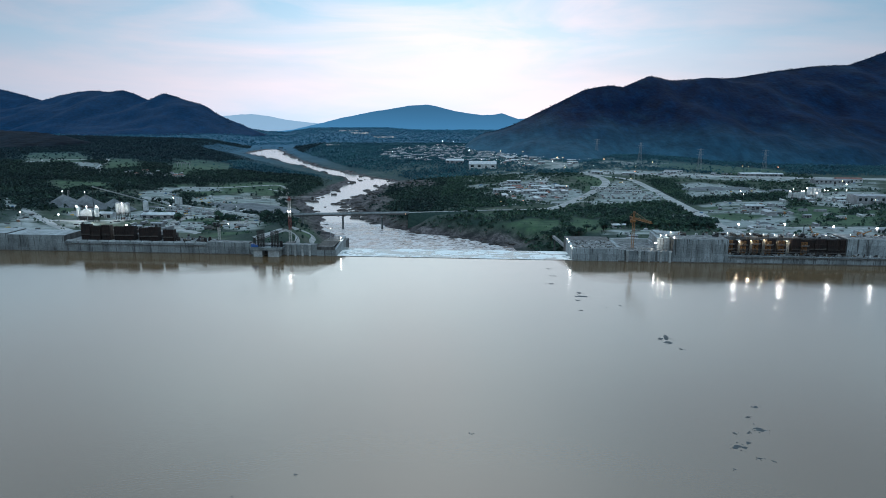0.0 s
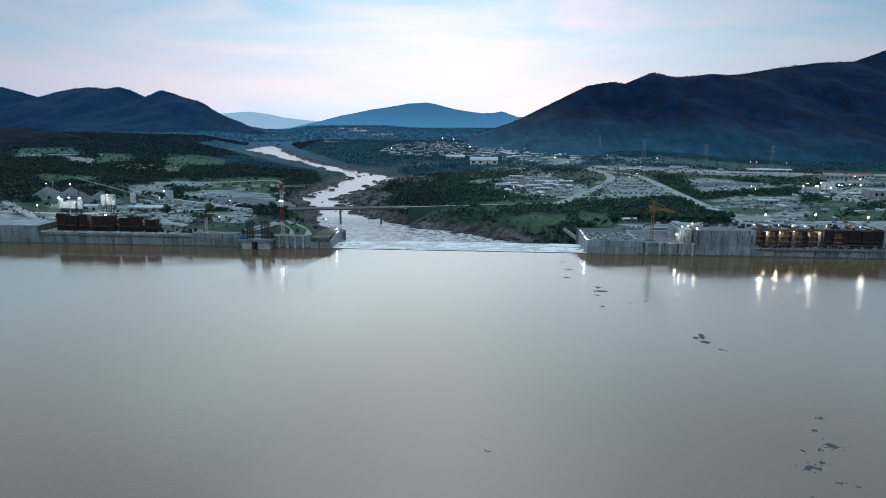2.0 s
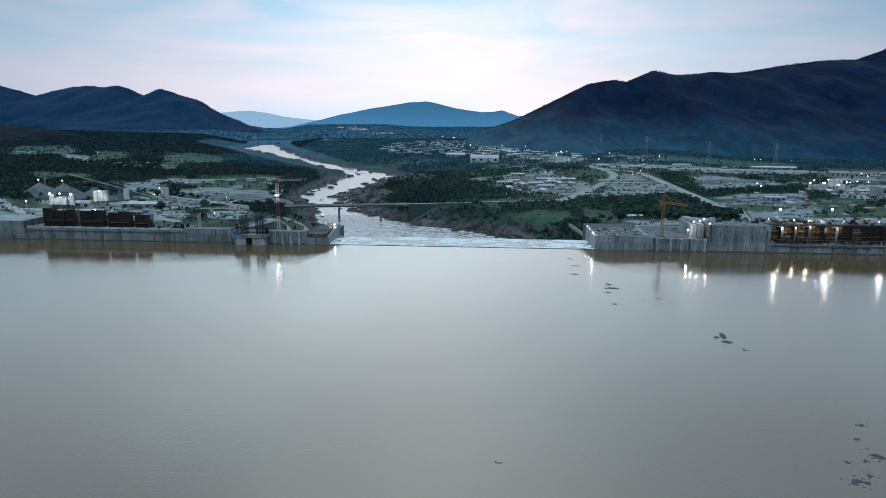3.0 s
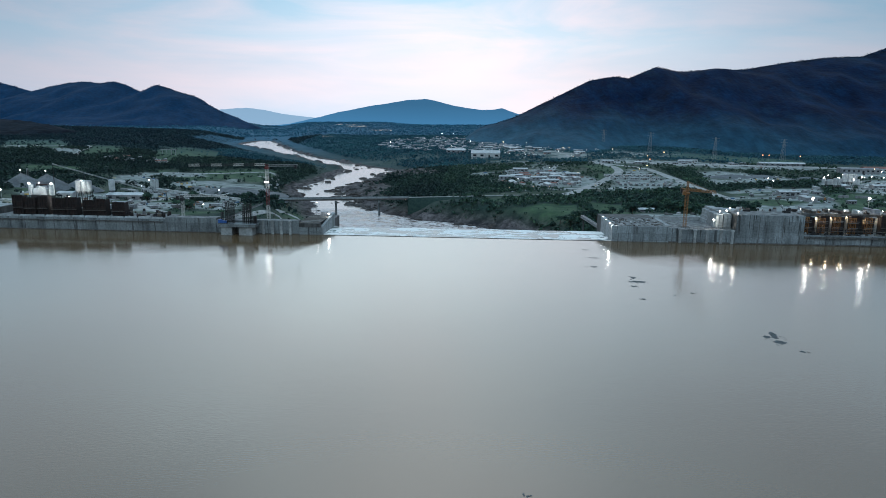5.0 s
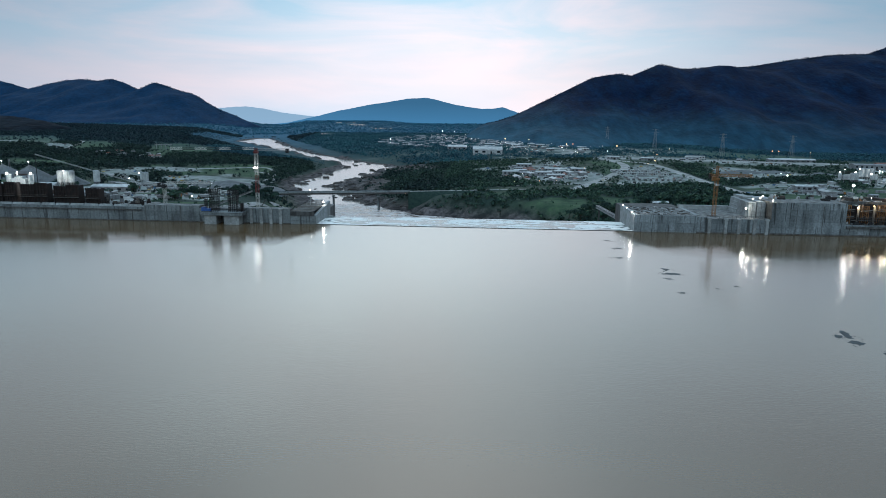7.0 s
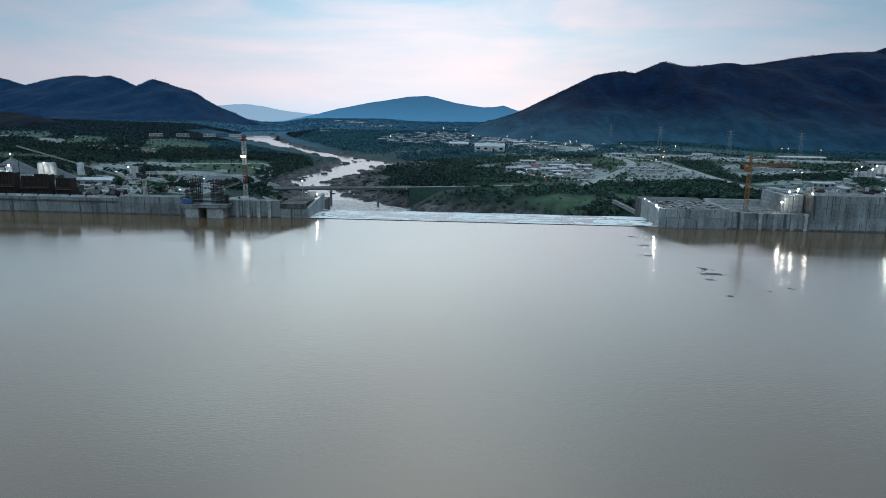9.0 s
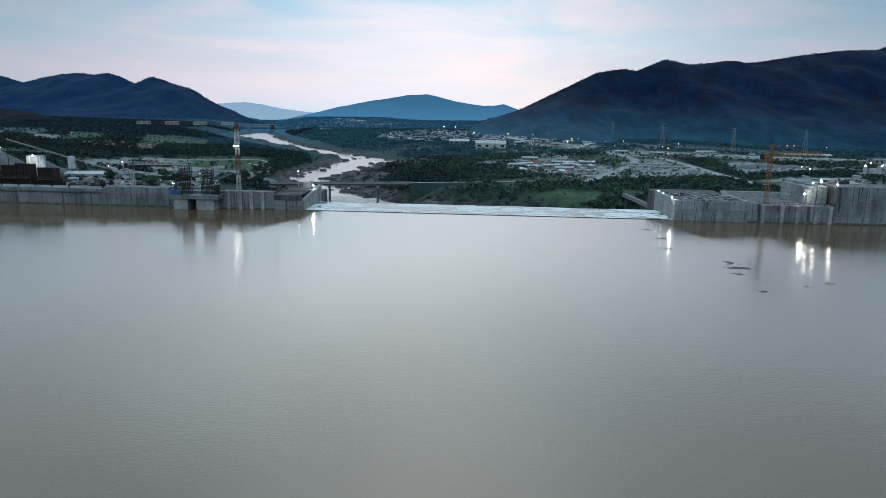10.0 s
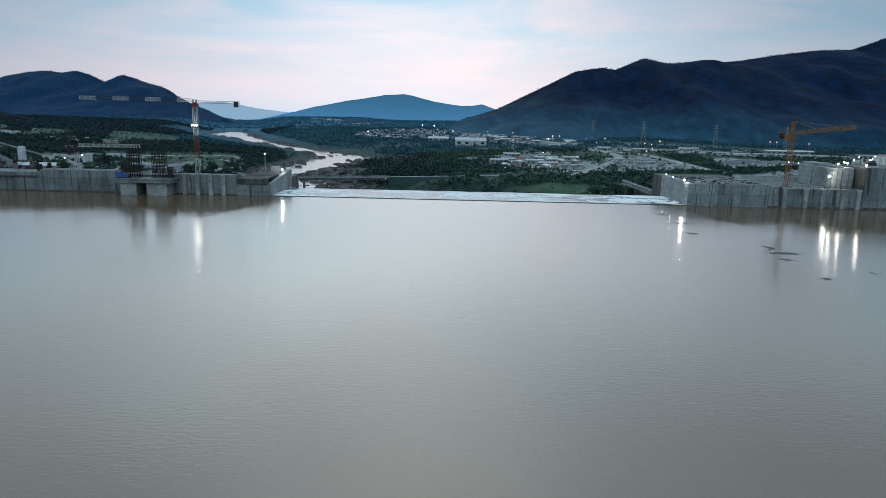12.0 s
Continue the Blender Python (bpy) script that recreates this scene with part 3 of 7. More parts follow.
patch("gravel", (618, 1257), (731, 1250), (645, 1101), (548, 1113))
patch("wood", (419, 917), (444, 940), (429, 870), (398, 856))
patch("wood", (452, 836), (483, 850), (456, 796), (428, 785))
patch("wood", (394, 762), (413, 774), (388, 727), (375, 725))
patch("wood", (333, 839), (348, 851), (322, 783), (307, 769))
patch("wood", (10, 790), (70, 812), (110, 790), (100, 720), (70, 690), (40, 735))

patch("gravel", (-358, 776), (-337, 822), (-299, 799), (-247, 742), (-196, 577), (-225, 601), (-237, 589), (-228, 534), (-233, 507), (-256, 515), (-273, 563), (-296, 663), (-335, 720))
patch("gravel", (-406, 918), (-382, 1023), (-318, 994), (-244, 797), (-298, 809), (-344, 828), (-372, 823))
patch("gravel", (-220, 592), (-207, 604), (-183, 529), (-202, 530))
patch("gravel", (-369, 626), (-362, 674), (-370, 735), (-359, 721), (-333, 611), (-326, 572), (-334, 569))
patch("gravel", (-394, 530), (-378, 535), (-345, 516), (-316, 497), (-300, 470), (-337, 470), (-364, 480), (-394, 490))
patch("wood", (-1373, 1841), (-900, 1260), (-760, 1080), (-690, 985), (-640, 960), (-520, 760), (-470, 690), (-430, 640), (-440, 600), (-520, 640), (-640, 800), (-940, 1200))
patch("gravel", (-594, 785), (-584, 788), (-470, 644), (-450, 611), (-484, 639))
patch("gravel", (-392, 596), (-416, 656), (-390, 636), (-375, 595))
patch("gravel", (-509, 1022), (-484, 1049), (-438, 1097), (-427, 1062), (-472, 947))
patch("meadow", (-300, 640), (-268, 690), (-240, 690), (-225, 640), (-250, 610), (-280, 600))
patch("wood", (-262, 640), (-250, 655), (-238, 640), (-246, 620))

patch("meadow", (37, 726), (57, 754), (90, 736), (89, 662), (78, 658), (51, 703))
patch("meadow", (96, 704), (128, 709), (132, 647), (108, 593), (91, 627))
patch("camp", (68, 1885), (159, 1963), (286, 1630), (238, 1467), (167, 1420), (80, 1472))
patch("gravel", (100, 1640), (170, 1700), (250, 1580), (225, 1490), (150, 1470))
patch("camp", (303, 1729), (427, 1766), (461, 1664), (356, 1466), (265, 1469))
patch("gravel", (44, 1188), (123, 1226), (152, 1071), (161, 975), (120, 863), (80, 905), (50, 1012))
patch("gravel", (341, 1162), (394, 1201), (416, 1143), (441, 1091), (451, 1026), (400, 1000), (330, 1010))
patch("wood", (241, 894), (332, 966), (451, 1026), (466, 1009), (407, 951), (302, 890), (245, 860))
patch("gravel", (254, 807), (325, 854), (385, 837), (363, 758), (293, 645), (250, 640), (245, 701))
patch("meadow", (262, 760), (300, 790), (330, 770), (300, 720), (270, 715))


def inside(x, y, p):
    """Signed distance into an outline, in metres."""
    d = np.full(x.shape, 1e9)
    odd = np.zeros(x.shape, bool)
    for (ax, ay), (bx, by) in zip(p, np.roll(p, -1, 0)):
        ex, ey = bx - ax, by - ay
        t = np.clip(((x - ax) * ex + (y - ay) * ey) / max(ex * ex + ey * ey, 1e-6), 0, 1)
        d = np.minimum(d, np.hypot(x - ax - t * ex, y - ay - t * ey))
        if ay != by:
            odd ^= ((ay > y) != (by > y)) & (x < (y - ay) * ex / ey + ax)
    return np.where(odd, d, -d)


def cover(x, y):
    """Shares of gravel, meadow, wood and bare rock at places of the plan."""
    x, y = np.asarray(x, float), np.asarray(y, float)
    far = step01(y + np.abs(x + 100) * 0.35, 1500, 1750)
    scrub = step01(fnoise(x, y, 90, 4, 4.0), 0.42, 0.58)
    open_land = np.where((x > 130) & (y < 1300), 0.22, 0.8)
    share = {"wood": np.maximum(np.maximum(far, open_land) * scrub, far * 0.96), "gravel": np.zeros(x.shape), "meadow": np.zeros(x.shape)}
    wob = (fnoise(x, y, 34, 4, 8.0) - 0.5)
    for kind, p, lo, hi in PATCHES:
        m = (x > lo[0]) & (x < hi[0]) & (y > lo[1]) & (y < hi[1])
        if not m.any():
            continue
        xm, ym = x[m], y[m]
        soft = 3.0 + np.clip(ym - 800, 0, 900) * 0.012
        a = step01(inside(xm, ym, p) + wob[m] * (16 + soft * 2), -soft, soft)
        if kind == "camp":
            # houses among trees, with bare streets
            bare = step01(fnoise(xm, ym, 28, 3, 14.0), 0.50, 0.60)
            mixed = {"gravel": bare * 0.8, "wood": (1 - bare) * 0.45, "meadow": (1 - bare) * 0.4}
        else:
            mixed = {kind: 1.0}
        for k in share:
            share[k][m] = share[k][m] * (1 - a) + a * mixed.get(k, 0.0)
    share["gravel"] = share["gravel"] * (1 - 0.85 * step01(-fnoise(x, y, 40, 4, 11.0), -0.40, -0.28))
    left, right = banks(y)
    d = np.maximum(left - x, x - right) + (fnoise(x, y, 70, 4, 2.0) - 0.5) * 26 * step01(y, 640, 760) + 400 * step01(y, 2450, 2700)
    rock = (1 - step01(d, 10, 34 - 20 * step01(y, 1150, 1400))) * step01(y, 640, 700)
    rock = np.maximum(rock, 0.9 * np.maximum(ellipse(x, y, -168, 1000, 36, 150, 0.3, 10), ellipse(x, y, -125, 1265, 46, 110, 0.3, 20)))
    return share["gravel"] * (1 - rock), share["meadow"] * (1 - rock), share["wood"] * (1 - rock), rock


def ground_mat():
    m = bpy.data.materials.new("valley_ground")
    m.use_nodes = True
    t = m.node_tree
    p = t.nodes["Principled BSDF"]
    p.inputs["Roughness"].default_value = 0.95
    p.inputs["Specular IOR Level"].default_value = 0.2
    geo = t.nodes.new("ShaderNodeNewGeometry")

    def nz(size, detail=5.0):
        n = t.nodes.new("ShaderNodeTexNoise")
        n.inputs["Scale"].default_value = 1.0 / size
        n.inputs["Detail"].default_value = detail
        n.inputs["Roughness"].default_value = 0.65
        t.links.new(geo.outputs["Position"], n.inputs["Vector"])
        return n.outputs[0]

    def pair(src, lo, hi, a, b):
        r = ramp(t, [(lo, a), (hi, b)])
        t.links.new(src, r.inputs[0])
        return r.outputs[0]

    def mix(f, a, b):
        n = t.nodes.new("ShaderNodeMixRGB")
        t.links.new(f, n.inputs["Fac"])
        t.links.new(a, n.inputs["Color1"])
        t.links.new(b, n.inputs["Color2"])
        return n.outputs[0]

    at = t.nodes.new("ShaderNodeAttribute")
    at.attribute_name = "cover"
    sep = t.nodes.new("ShaderNodeSeparateColor")
    t.links.new(at.outputs["Color"], sep.inputs[0])
    big, mid, fine = nz(60), nz(14), nz(2.5)
    scrub = pair(mid, 0.38, 0.62, (0.020, 0.036, 0.026), (0.048, 0.072, 0.044))
    soil = pair(mid, 0.35, 0.65, (0.075, 0.075, 0.055), (0.16, 0.155, 0.135))
    base = mix(pair(big, 0.50, 0.66, (0, 0, 0), (0.6, 0.6, 0.6)), scrub, soil)
    grass = mix(pair(fine, 0.40, 0.62, (0, 0, 0), (0.55, 0.55, 0.55)), pair(mid, 0.35, 0.65, (0.022, 0.050, 0.030), (0.064, 0.112, 0.054)), pair(big, 0.4, 0.6, (0.016, 0.036, 0.026), (0.085, 0.115, 0.07)))
    gravel = pair(fine, 0.3, 0.7, (0.150, 0.166, 0.160), (0.31, 0.33, 0.32))
    gravel2 = pair(mid, 0.40, 0.60, (0.052, 0.078, 0.056), (0.33, 0.35, 0.335))
    gravel = mix(pair(big, 0.4, 0.6, (0.2, 0.2, 0.2), (0.8, 0.8, 0.8)), gravel, gravel2)
    rock = mix(pair(fine, 0.40, 0.56, (0.25, 0.25, 0.25), (1, 1, 1)), pair(mid, 0.36, 0.62, (0.012, 0.011, 0.012), (0.035, 0.030, 0.030)), pair(mid, 0.38, 0.60, (0.026, 0.024, 0.026), (0.150, 0.128, 0.126)))
    col = mix(sep.outputs["Green"], base, grass)
    wood = pair(fine, 0.3, 0.7, (0.014, 0.028, 0.025), (0.032, 0.055, 0.045))
    col = mix(at.outputs["Alpha"], col, wood)
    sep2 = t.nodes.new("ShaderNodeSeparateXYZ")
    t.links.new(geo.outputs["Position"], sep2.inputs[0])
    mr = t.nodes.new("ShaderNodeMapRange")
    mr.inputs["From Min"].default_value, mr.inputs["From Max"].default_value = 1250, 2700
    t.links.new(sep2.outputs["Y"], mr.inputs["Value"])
    # distance haze put into the far plain's colour, bluer towards the horizon
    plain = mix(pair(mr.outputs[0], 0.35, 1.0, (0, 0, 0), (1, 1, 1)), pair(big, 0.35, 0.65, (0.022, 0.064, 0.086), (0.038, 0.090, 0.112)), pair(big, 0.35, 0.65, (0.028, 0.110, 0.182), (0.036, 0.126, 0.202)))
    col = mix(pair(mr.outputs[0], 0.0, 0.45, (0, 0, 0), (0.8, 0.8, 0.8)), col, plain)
    col = mix(sep.outputs["Red"], col, gravel)
    col = mix(sep.outputs["Blue"], col, rock)
    t.links.new(col, p.inputs["Base Color"])
    bp = t.nodes.new("ShaderNodeBump")
    bp.inputs["Strength"].default_value = 0.6
    bp.inputs["Distance"].default_value = 0.8
    t.links.new(fine, bp.inputs["Height"])
    t.links.new(bp.outputs[0], p.inputs["Normal"])
    return m


def grid_faces(nx, ny):
    i = np.arange(nx * ny).reshape(ny, nx)
    return np.stack((i[:-1, :-1], i[:-1, 1:], i[1:, 1:], i[1:, :-1]), -1).reshape(-1, 4)


def spread(lo, mid_lo, mid_hi, hi, step, grow):
    out = list(np.arange(mid_lo, mid_hi + 1e-6, step))
    s, v = step, mid_hi
    while v < hi:
        s *= grow
        v += s
        out.append(min(v, hi))
    s, v = step, mid_lo
    while v > lo:
        s *= grow
        v -= s
        out.insert(0, max(v, lo))
    return np.array(out)


gx = spread(-3900, -640, 620, 3900, 7.0, 1.045)
gy = spread(-3900, 436, 1300, 4940, 6.5, 1.022)
GX, GY = np.meshgrid(gx, gy)
GZ = ground_z(GX, GY)
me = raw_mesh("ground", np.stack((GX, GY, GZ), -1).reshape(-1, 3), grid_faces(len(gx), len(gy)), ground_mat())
layer = me.attributes.new("cover", "FLOAT_COLOR", "POINT")
g_gravel, g_meadow, g_wood, g_rock = cover(GX, GY)
layer.data.foreach_set("color", np.stack((g_gravel, g_meadow, g_rock, g_wood), -1).astype(np.float32).ravel())
tagged(new("ground", me), "valley floor of scrub, meadow, gravel yards and rocky banks", "ground", kind="structure")


def hill_mat(name, a, b, c, foot_haze, haze_x=(-9000, -8000), mottle=0.8):
    m = mat(name, b, 0.95, second=a, size=55, fine=7.0, bump=0.6, bump_dist=4.0, spec=0.1, stretch=(1, 0.25, 1))
    t = m.node_tree
    p = t.nodes["Principled BSDF"]
    old = p.inputs["Base Color"].links[0].from_socket
    geo = t.nodes.new("ShaderNodeNewGeometry")
    n = t.nodes.new("ShaderNodeTexNoise")
    n.inputs["Scale"].default_value = 1 / 130
    n.inputs["Detail"].default_value = 8.0
    n.inputs["Roughness"].default_value = 0.7
    mp = t.nodes.new("ShaderNodeMapping")
    mp.inputs["Scale"].default_value = (1.0, 0.3, 1.0)
    t.links.new(geo.outputs["Position"], mp.inputs[0])
    t.links.new(mp.outputs[0], n.inputs["Vector"])
    r = ramp(t, [(0.56, (0, 0, 0)), (0.70, (0.9, 0.9, 0.9))])
    t.links.new(n.outputs[0], r.inputs[0])
    mx = t.nodes.new("ShaderNodeMixRGB")
    t.links.new(r.outputs[0], mx.inputs["Fac"])
    t.links.new(old, mx.inputs["Color1"])
    mx.inputs["Color2"].default_value = (*c, 1)
    col = mx.outputs[0]
    clump = t.nodes.new("ShaderNodeTexNoise")
    clump.inputs["Scale"].default_value = 1 / 30
    clump.inputs["Detail"].default_value = 7.0
    clump.inputs["Roughness"].default_value = 0.7
    t.links.new(mp.outputs[0], clump.inputs["Vector"])
    spots = ramp(t, [(0.36, (0.45, 0.46, 0.50)), (0.64, (1.5, 1.5, 1.45))])
    t.links.new(clump.outputs[0], spots.inputs[0])
    mm = t.nodes.new("ShaderNodeMixRGB")
    mm.blend_type = "MULTIPLY"
    mm.inputs["Fac"].default_value = mottle
    t.links.new(col, mm.inputs["Color1"])
    t.links.new(spots.outputs[0], mm.inputs["Color2"])
    col = mm.outputs[0]
    if foot_haze:
        # haze put into the lower slopes as a lighter blue, broken up unevenly
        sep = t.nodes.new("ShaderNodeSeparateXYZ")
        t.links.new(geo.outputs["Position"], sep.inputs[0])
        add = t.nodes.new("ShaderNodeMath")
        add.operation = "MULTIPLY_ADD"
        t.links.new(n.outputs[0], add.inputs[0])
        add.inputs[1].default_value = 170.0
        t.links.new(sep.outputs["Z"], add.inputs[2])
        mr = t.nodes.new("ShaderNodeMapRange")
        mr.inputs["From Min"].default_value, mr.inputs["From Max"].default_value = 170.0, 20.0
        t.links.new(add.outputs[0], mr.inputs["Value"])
        # the haze tint is strongest on the spur towards the valley, fading beyond
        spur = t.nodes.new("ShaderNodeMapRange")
        for key, v in (("From Min", haze_x[0]), ("From Max", haze_x[1]), ("To Min", 1.25), ("To Max", 0.1)):
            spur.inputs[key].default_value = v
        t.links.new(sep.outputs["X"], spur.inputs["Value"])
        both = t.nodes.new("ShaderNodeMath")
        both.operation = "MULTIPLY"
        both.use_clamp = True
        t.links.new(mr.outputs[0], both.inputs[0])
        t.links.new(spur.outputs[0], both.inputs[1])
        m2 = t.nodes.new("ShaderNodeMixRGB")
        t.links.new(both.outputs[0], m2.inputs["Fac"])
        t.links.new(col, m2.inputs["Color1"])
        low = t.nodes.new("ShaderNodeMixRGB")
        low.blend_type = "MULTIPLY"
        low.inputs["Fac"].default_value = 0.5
        low.inputs["Color1"].default_value = (*foot_haze, 1)
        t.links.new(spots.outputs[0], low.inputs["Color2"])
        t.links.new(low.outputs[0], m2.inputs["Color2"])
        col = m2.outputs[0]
    t.links.new(col, p.inputs["Base Color"])
    return m


HILL_PLACES = {}


def hill(name, label, ridge, at_y, front, back, step, material, rough, foot):
    """A wooded height along a ridge line, with spurs and gullies on its front."""
    xs = np.arange(ridge[0][0], ridge[-1][0] + 1, step)
    ys = np.concatenate((np.arange(at_y - front, at_y, step), np.arange(at_y, at_y + back, step * 2)))
    X, Y = np.meshgrid(xs, ys)
    top = np.interp(X, [r[0] for r in ridge], [r[1] for r in ridge])
    f = np.where(Y < at_y, (at_y - Y) / front, (Y - at_y) / back)
    spur = (fnoise(X, Y * 0.45, 260, 3, 21.0) - 0.5)
    prof = 1 - step01(f ** 0.85, 0.0, 1.0)
    prof = 0.55 * prof + 0.45 * np.clip(1 - f, 0, 1) ** 1.5
    edge = np.clip(f * 6, 0, 1) * np.clip((1 - f) * 5, 0, 1)
    Z = foot + (top - foot) * prof + edge * spur * (top - foot + 40) * 0.5
    Z = Z + (fnoise(X, Y, 16, 3, 31.0) - 0.5) * rough + np.maximum(fnoise(X, Y, 9, 2, 41.0) - 0.5, 0) * rough
    Z = np.where(f > 0.995, foot - 30, Z)
    Z = Z - 60 * np.clip(1 - (top - foot) / 30, 0, 1)
    HILL_PLACES[name] = (xs, ys, Z)
    me = raw_mesh(name, np.stack((X, Y, Z), -1).reshape(-1, 3), grid_faces(len(xs), len(ys)), material, smooth=True)
    return tagged(new(name, me), label, "hill", kind="structure")


# the blue base colours of both mountains carry distance haze
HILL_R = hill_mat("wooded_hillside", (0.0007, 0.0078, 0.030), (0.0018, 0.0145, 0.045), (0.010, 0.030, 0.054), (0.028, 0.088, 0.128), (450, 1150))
HILL_L = hill_mat("hazed_wooded_hillside", (0.0036, 0.028, 0.070), (0.0052, 0.034, 0.084), (0.007, 0.040, 0.092), (0.011, 0.056, 0.108), mottle=0.3)
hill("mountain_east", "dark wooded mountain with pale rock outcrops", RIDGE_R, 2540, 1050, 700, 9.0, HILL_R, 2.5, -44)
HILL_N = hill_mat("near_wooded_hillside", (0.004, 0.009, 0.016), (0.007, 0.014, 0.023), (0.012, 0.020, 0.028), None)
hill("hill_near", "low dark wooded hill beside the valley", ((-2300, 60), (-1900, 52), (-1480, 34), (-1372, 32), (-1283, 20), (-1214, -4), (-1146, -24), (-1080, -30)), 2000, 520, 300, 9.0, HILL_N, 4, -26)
hill("mountain_west", "hazy blue-dark wooded mountain ridge with two peaks", RIDGE_L, 3600, 1350, 600, 12.0, HILL_L, 3, -46)


def backdrop(name, label, ridge, at_y, foot, colour, lift):
    """Mountains far beyond the valley, blue with distance: the haze is emitted colour, brighter towards the foot."""
    m = bpy.data.materials.new(name)
    m.use_nodes = True
    t = m.node_tree
    p = t.nodes["Principled BSDF"]
    p.inputs["Roughness"].default_value = 1.0
    p.inputs["Specular IOR Level"].default_value = 0.0
    geo = t.nodes.new("ShaderNodeNewGeometry")
    sep = t.nodes.new("ShaderNodeSeparateXYZ")
    t.links.new(geo.outputs["Position"], sep.inputs[0])
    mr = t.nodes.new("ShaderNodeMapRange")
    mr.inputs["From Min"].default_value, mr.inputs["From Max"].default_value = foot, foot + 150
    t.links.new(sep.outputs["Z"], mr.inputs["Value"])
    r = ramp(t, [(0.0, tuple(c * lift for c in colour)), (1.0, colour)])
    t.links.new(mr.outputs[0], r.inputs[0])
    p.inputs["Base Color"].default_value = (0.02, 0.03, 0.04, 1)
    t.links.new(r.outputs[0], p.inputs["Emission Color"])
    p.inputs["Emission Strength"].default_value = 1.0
    xs = np.arange(ridge[0][0], ridge[-1][0] + 1, 8.0)
    top = np.interp(xs, [q[0] for q in ridge], [q[1] for q in ridge]) + (fnoise(xs, xs * 0, 30, 3, 3.0) - 0.5) * 5
    rows = [(at_y - 120, foot - 25, 0.0), (at_y - 60, 0, 0.55), (at_y, 0, 1.0), (at_y + 60, foot - 40, 0.0)]
    verts = []
    for yy, zz, k in rows:
        for x, h in zip(xs, top):
            verts.append((x, yy, zz if k == 0 else foot + (h - foot) * k))
    me = raw_mesh(name, np.array(verts), grid_faces(len(xs), len(rows)), m)
    tagged(new(name, me), label, "mountain", kind="structure")


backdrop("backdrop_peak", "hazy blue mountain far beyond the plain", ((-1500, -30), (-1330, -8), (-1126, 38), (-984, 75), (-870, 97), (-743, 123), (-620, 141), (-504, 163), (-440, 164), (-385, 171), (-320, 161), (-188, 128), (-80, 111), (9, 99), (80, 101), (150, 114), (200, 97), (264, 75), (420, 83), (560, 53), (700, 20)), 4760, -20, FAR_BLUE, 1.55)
backdrop("backdrop_range", "hazy pale blue range at the horizon", ((-2400, 40), (-1990, 60), (-1873, 82), (-1760, 92), (-1682, 97), (-1560, 84), (-1432, 60), (-1300, 44), (-1160, 30)), 4860, -20, FAR_PALE, 1.1)

# ---- water ----
lake = bmesh.new()
for x0, x1, y0, y1 in ((-2600, 2600, -2600, 402.3),):
    lake.faces.new([lake.verts.new(c) for c in ((x0, y0, 0), (x1, y0, 0), (x1, y1, 0), (x0, y1, 0))])
lake_ob = tagged(part("water_lake", lake, LAKE), "calm silty brown reservoir water", "water", kind="structure")

ry = np.concatenate((np.arange(560, 1500, 12.0), np.arange(1500, 2620, 40.0)))
rl, rr = banks(ry)
us = np.linspace(0, 1, 9)
RV = np.stack([np.stack(((rl - 30) * (1 - u) + (rr + 30) * u, ry, RIVER_Z + 0.2 + valley_rise(ry)), -1) for u in us], 1)
tagged(new("water_river", raw_mesh("water_river", RV.reshape(-1, 3), grid_faces(len(us), len(ry)), RIVER)), "pale silty river winding between dark rocks", "water", kind="structure")


def pool(x, y, rx, ry):
    """A still reach of the river far down the valley."""
    a = np.linspace(0, 2 * math.pi, 33)[:-1]
    k = 1 + 0.35 * (fnoise(x + 40 * np.cos(a), y + 40 * np.sin(a), 22, 3) - 0.5)
    bm = bmesh.new()
    z = float(ground_z(x, y)) + 3.0
    ring = [[bm.verts.new((x + rx * q * f * math.cos(b), y + ry * q * f * math.sin(b), z + dz)) for b, q in zip(a, k)] for f, dz in ((1.0, 0.0), (1.15, -6.0))]
    bm.faces.new(ring[0])
    for i in range(32):
        bm.faces.new((ring[1][i], ring[1][(i + 1) % 32], ring[0][(i + 1) % 32], ring[0][i]))
    tagged(part("water_reach", bm, RIVER), "pale far reach of the river", "water", kind="structure")


for x, y, rx, ry in ((-640, 3560, 40, 110), (-468, 3227, 46, 90), (-552, 2488, 24, 40), (-760, 3900, 60, 90)):
    pool(x, y, rx, ry)
ty = np.arange(440, 860, 5.0)
tl, tr = banks(ty)
us = np.linspace(0, 1, 41)
TV = np.stack([np.stack(((tl - 14) * (1 - u) + (tr + 14) * u, ty, np.full_like(ty, RIVER_Z + 0.8)), -1) for u in us], 1)
TV[..., 2] += (fnoise(TV[..., 0], TV[..., 1], 9, 4, 13.0) - 0.5) * 2.6 * (1 - step01(TV[..., 1], 780, 850)) - step01(TV[..., 1], 820, 860) * 1.2
tagged(new("water_tailrace", raw_mesh("water_tailrace", TV.reshape(-1, 3), grid_faces(len(us), len(ty)), RAPIDS)), "churning brown tailwater with pale foam", "water", kind="structure")

# ---- the dam ----
FACE = 402.3


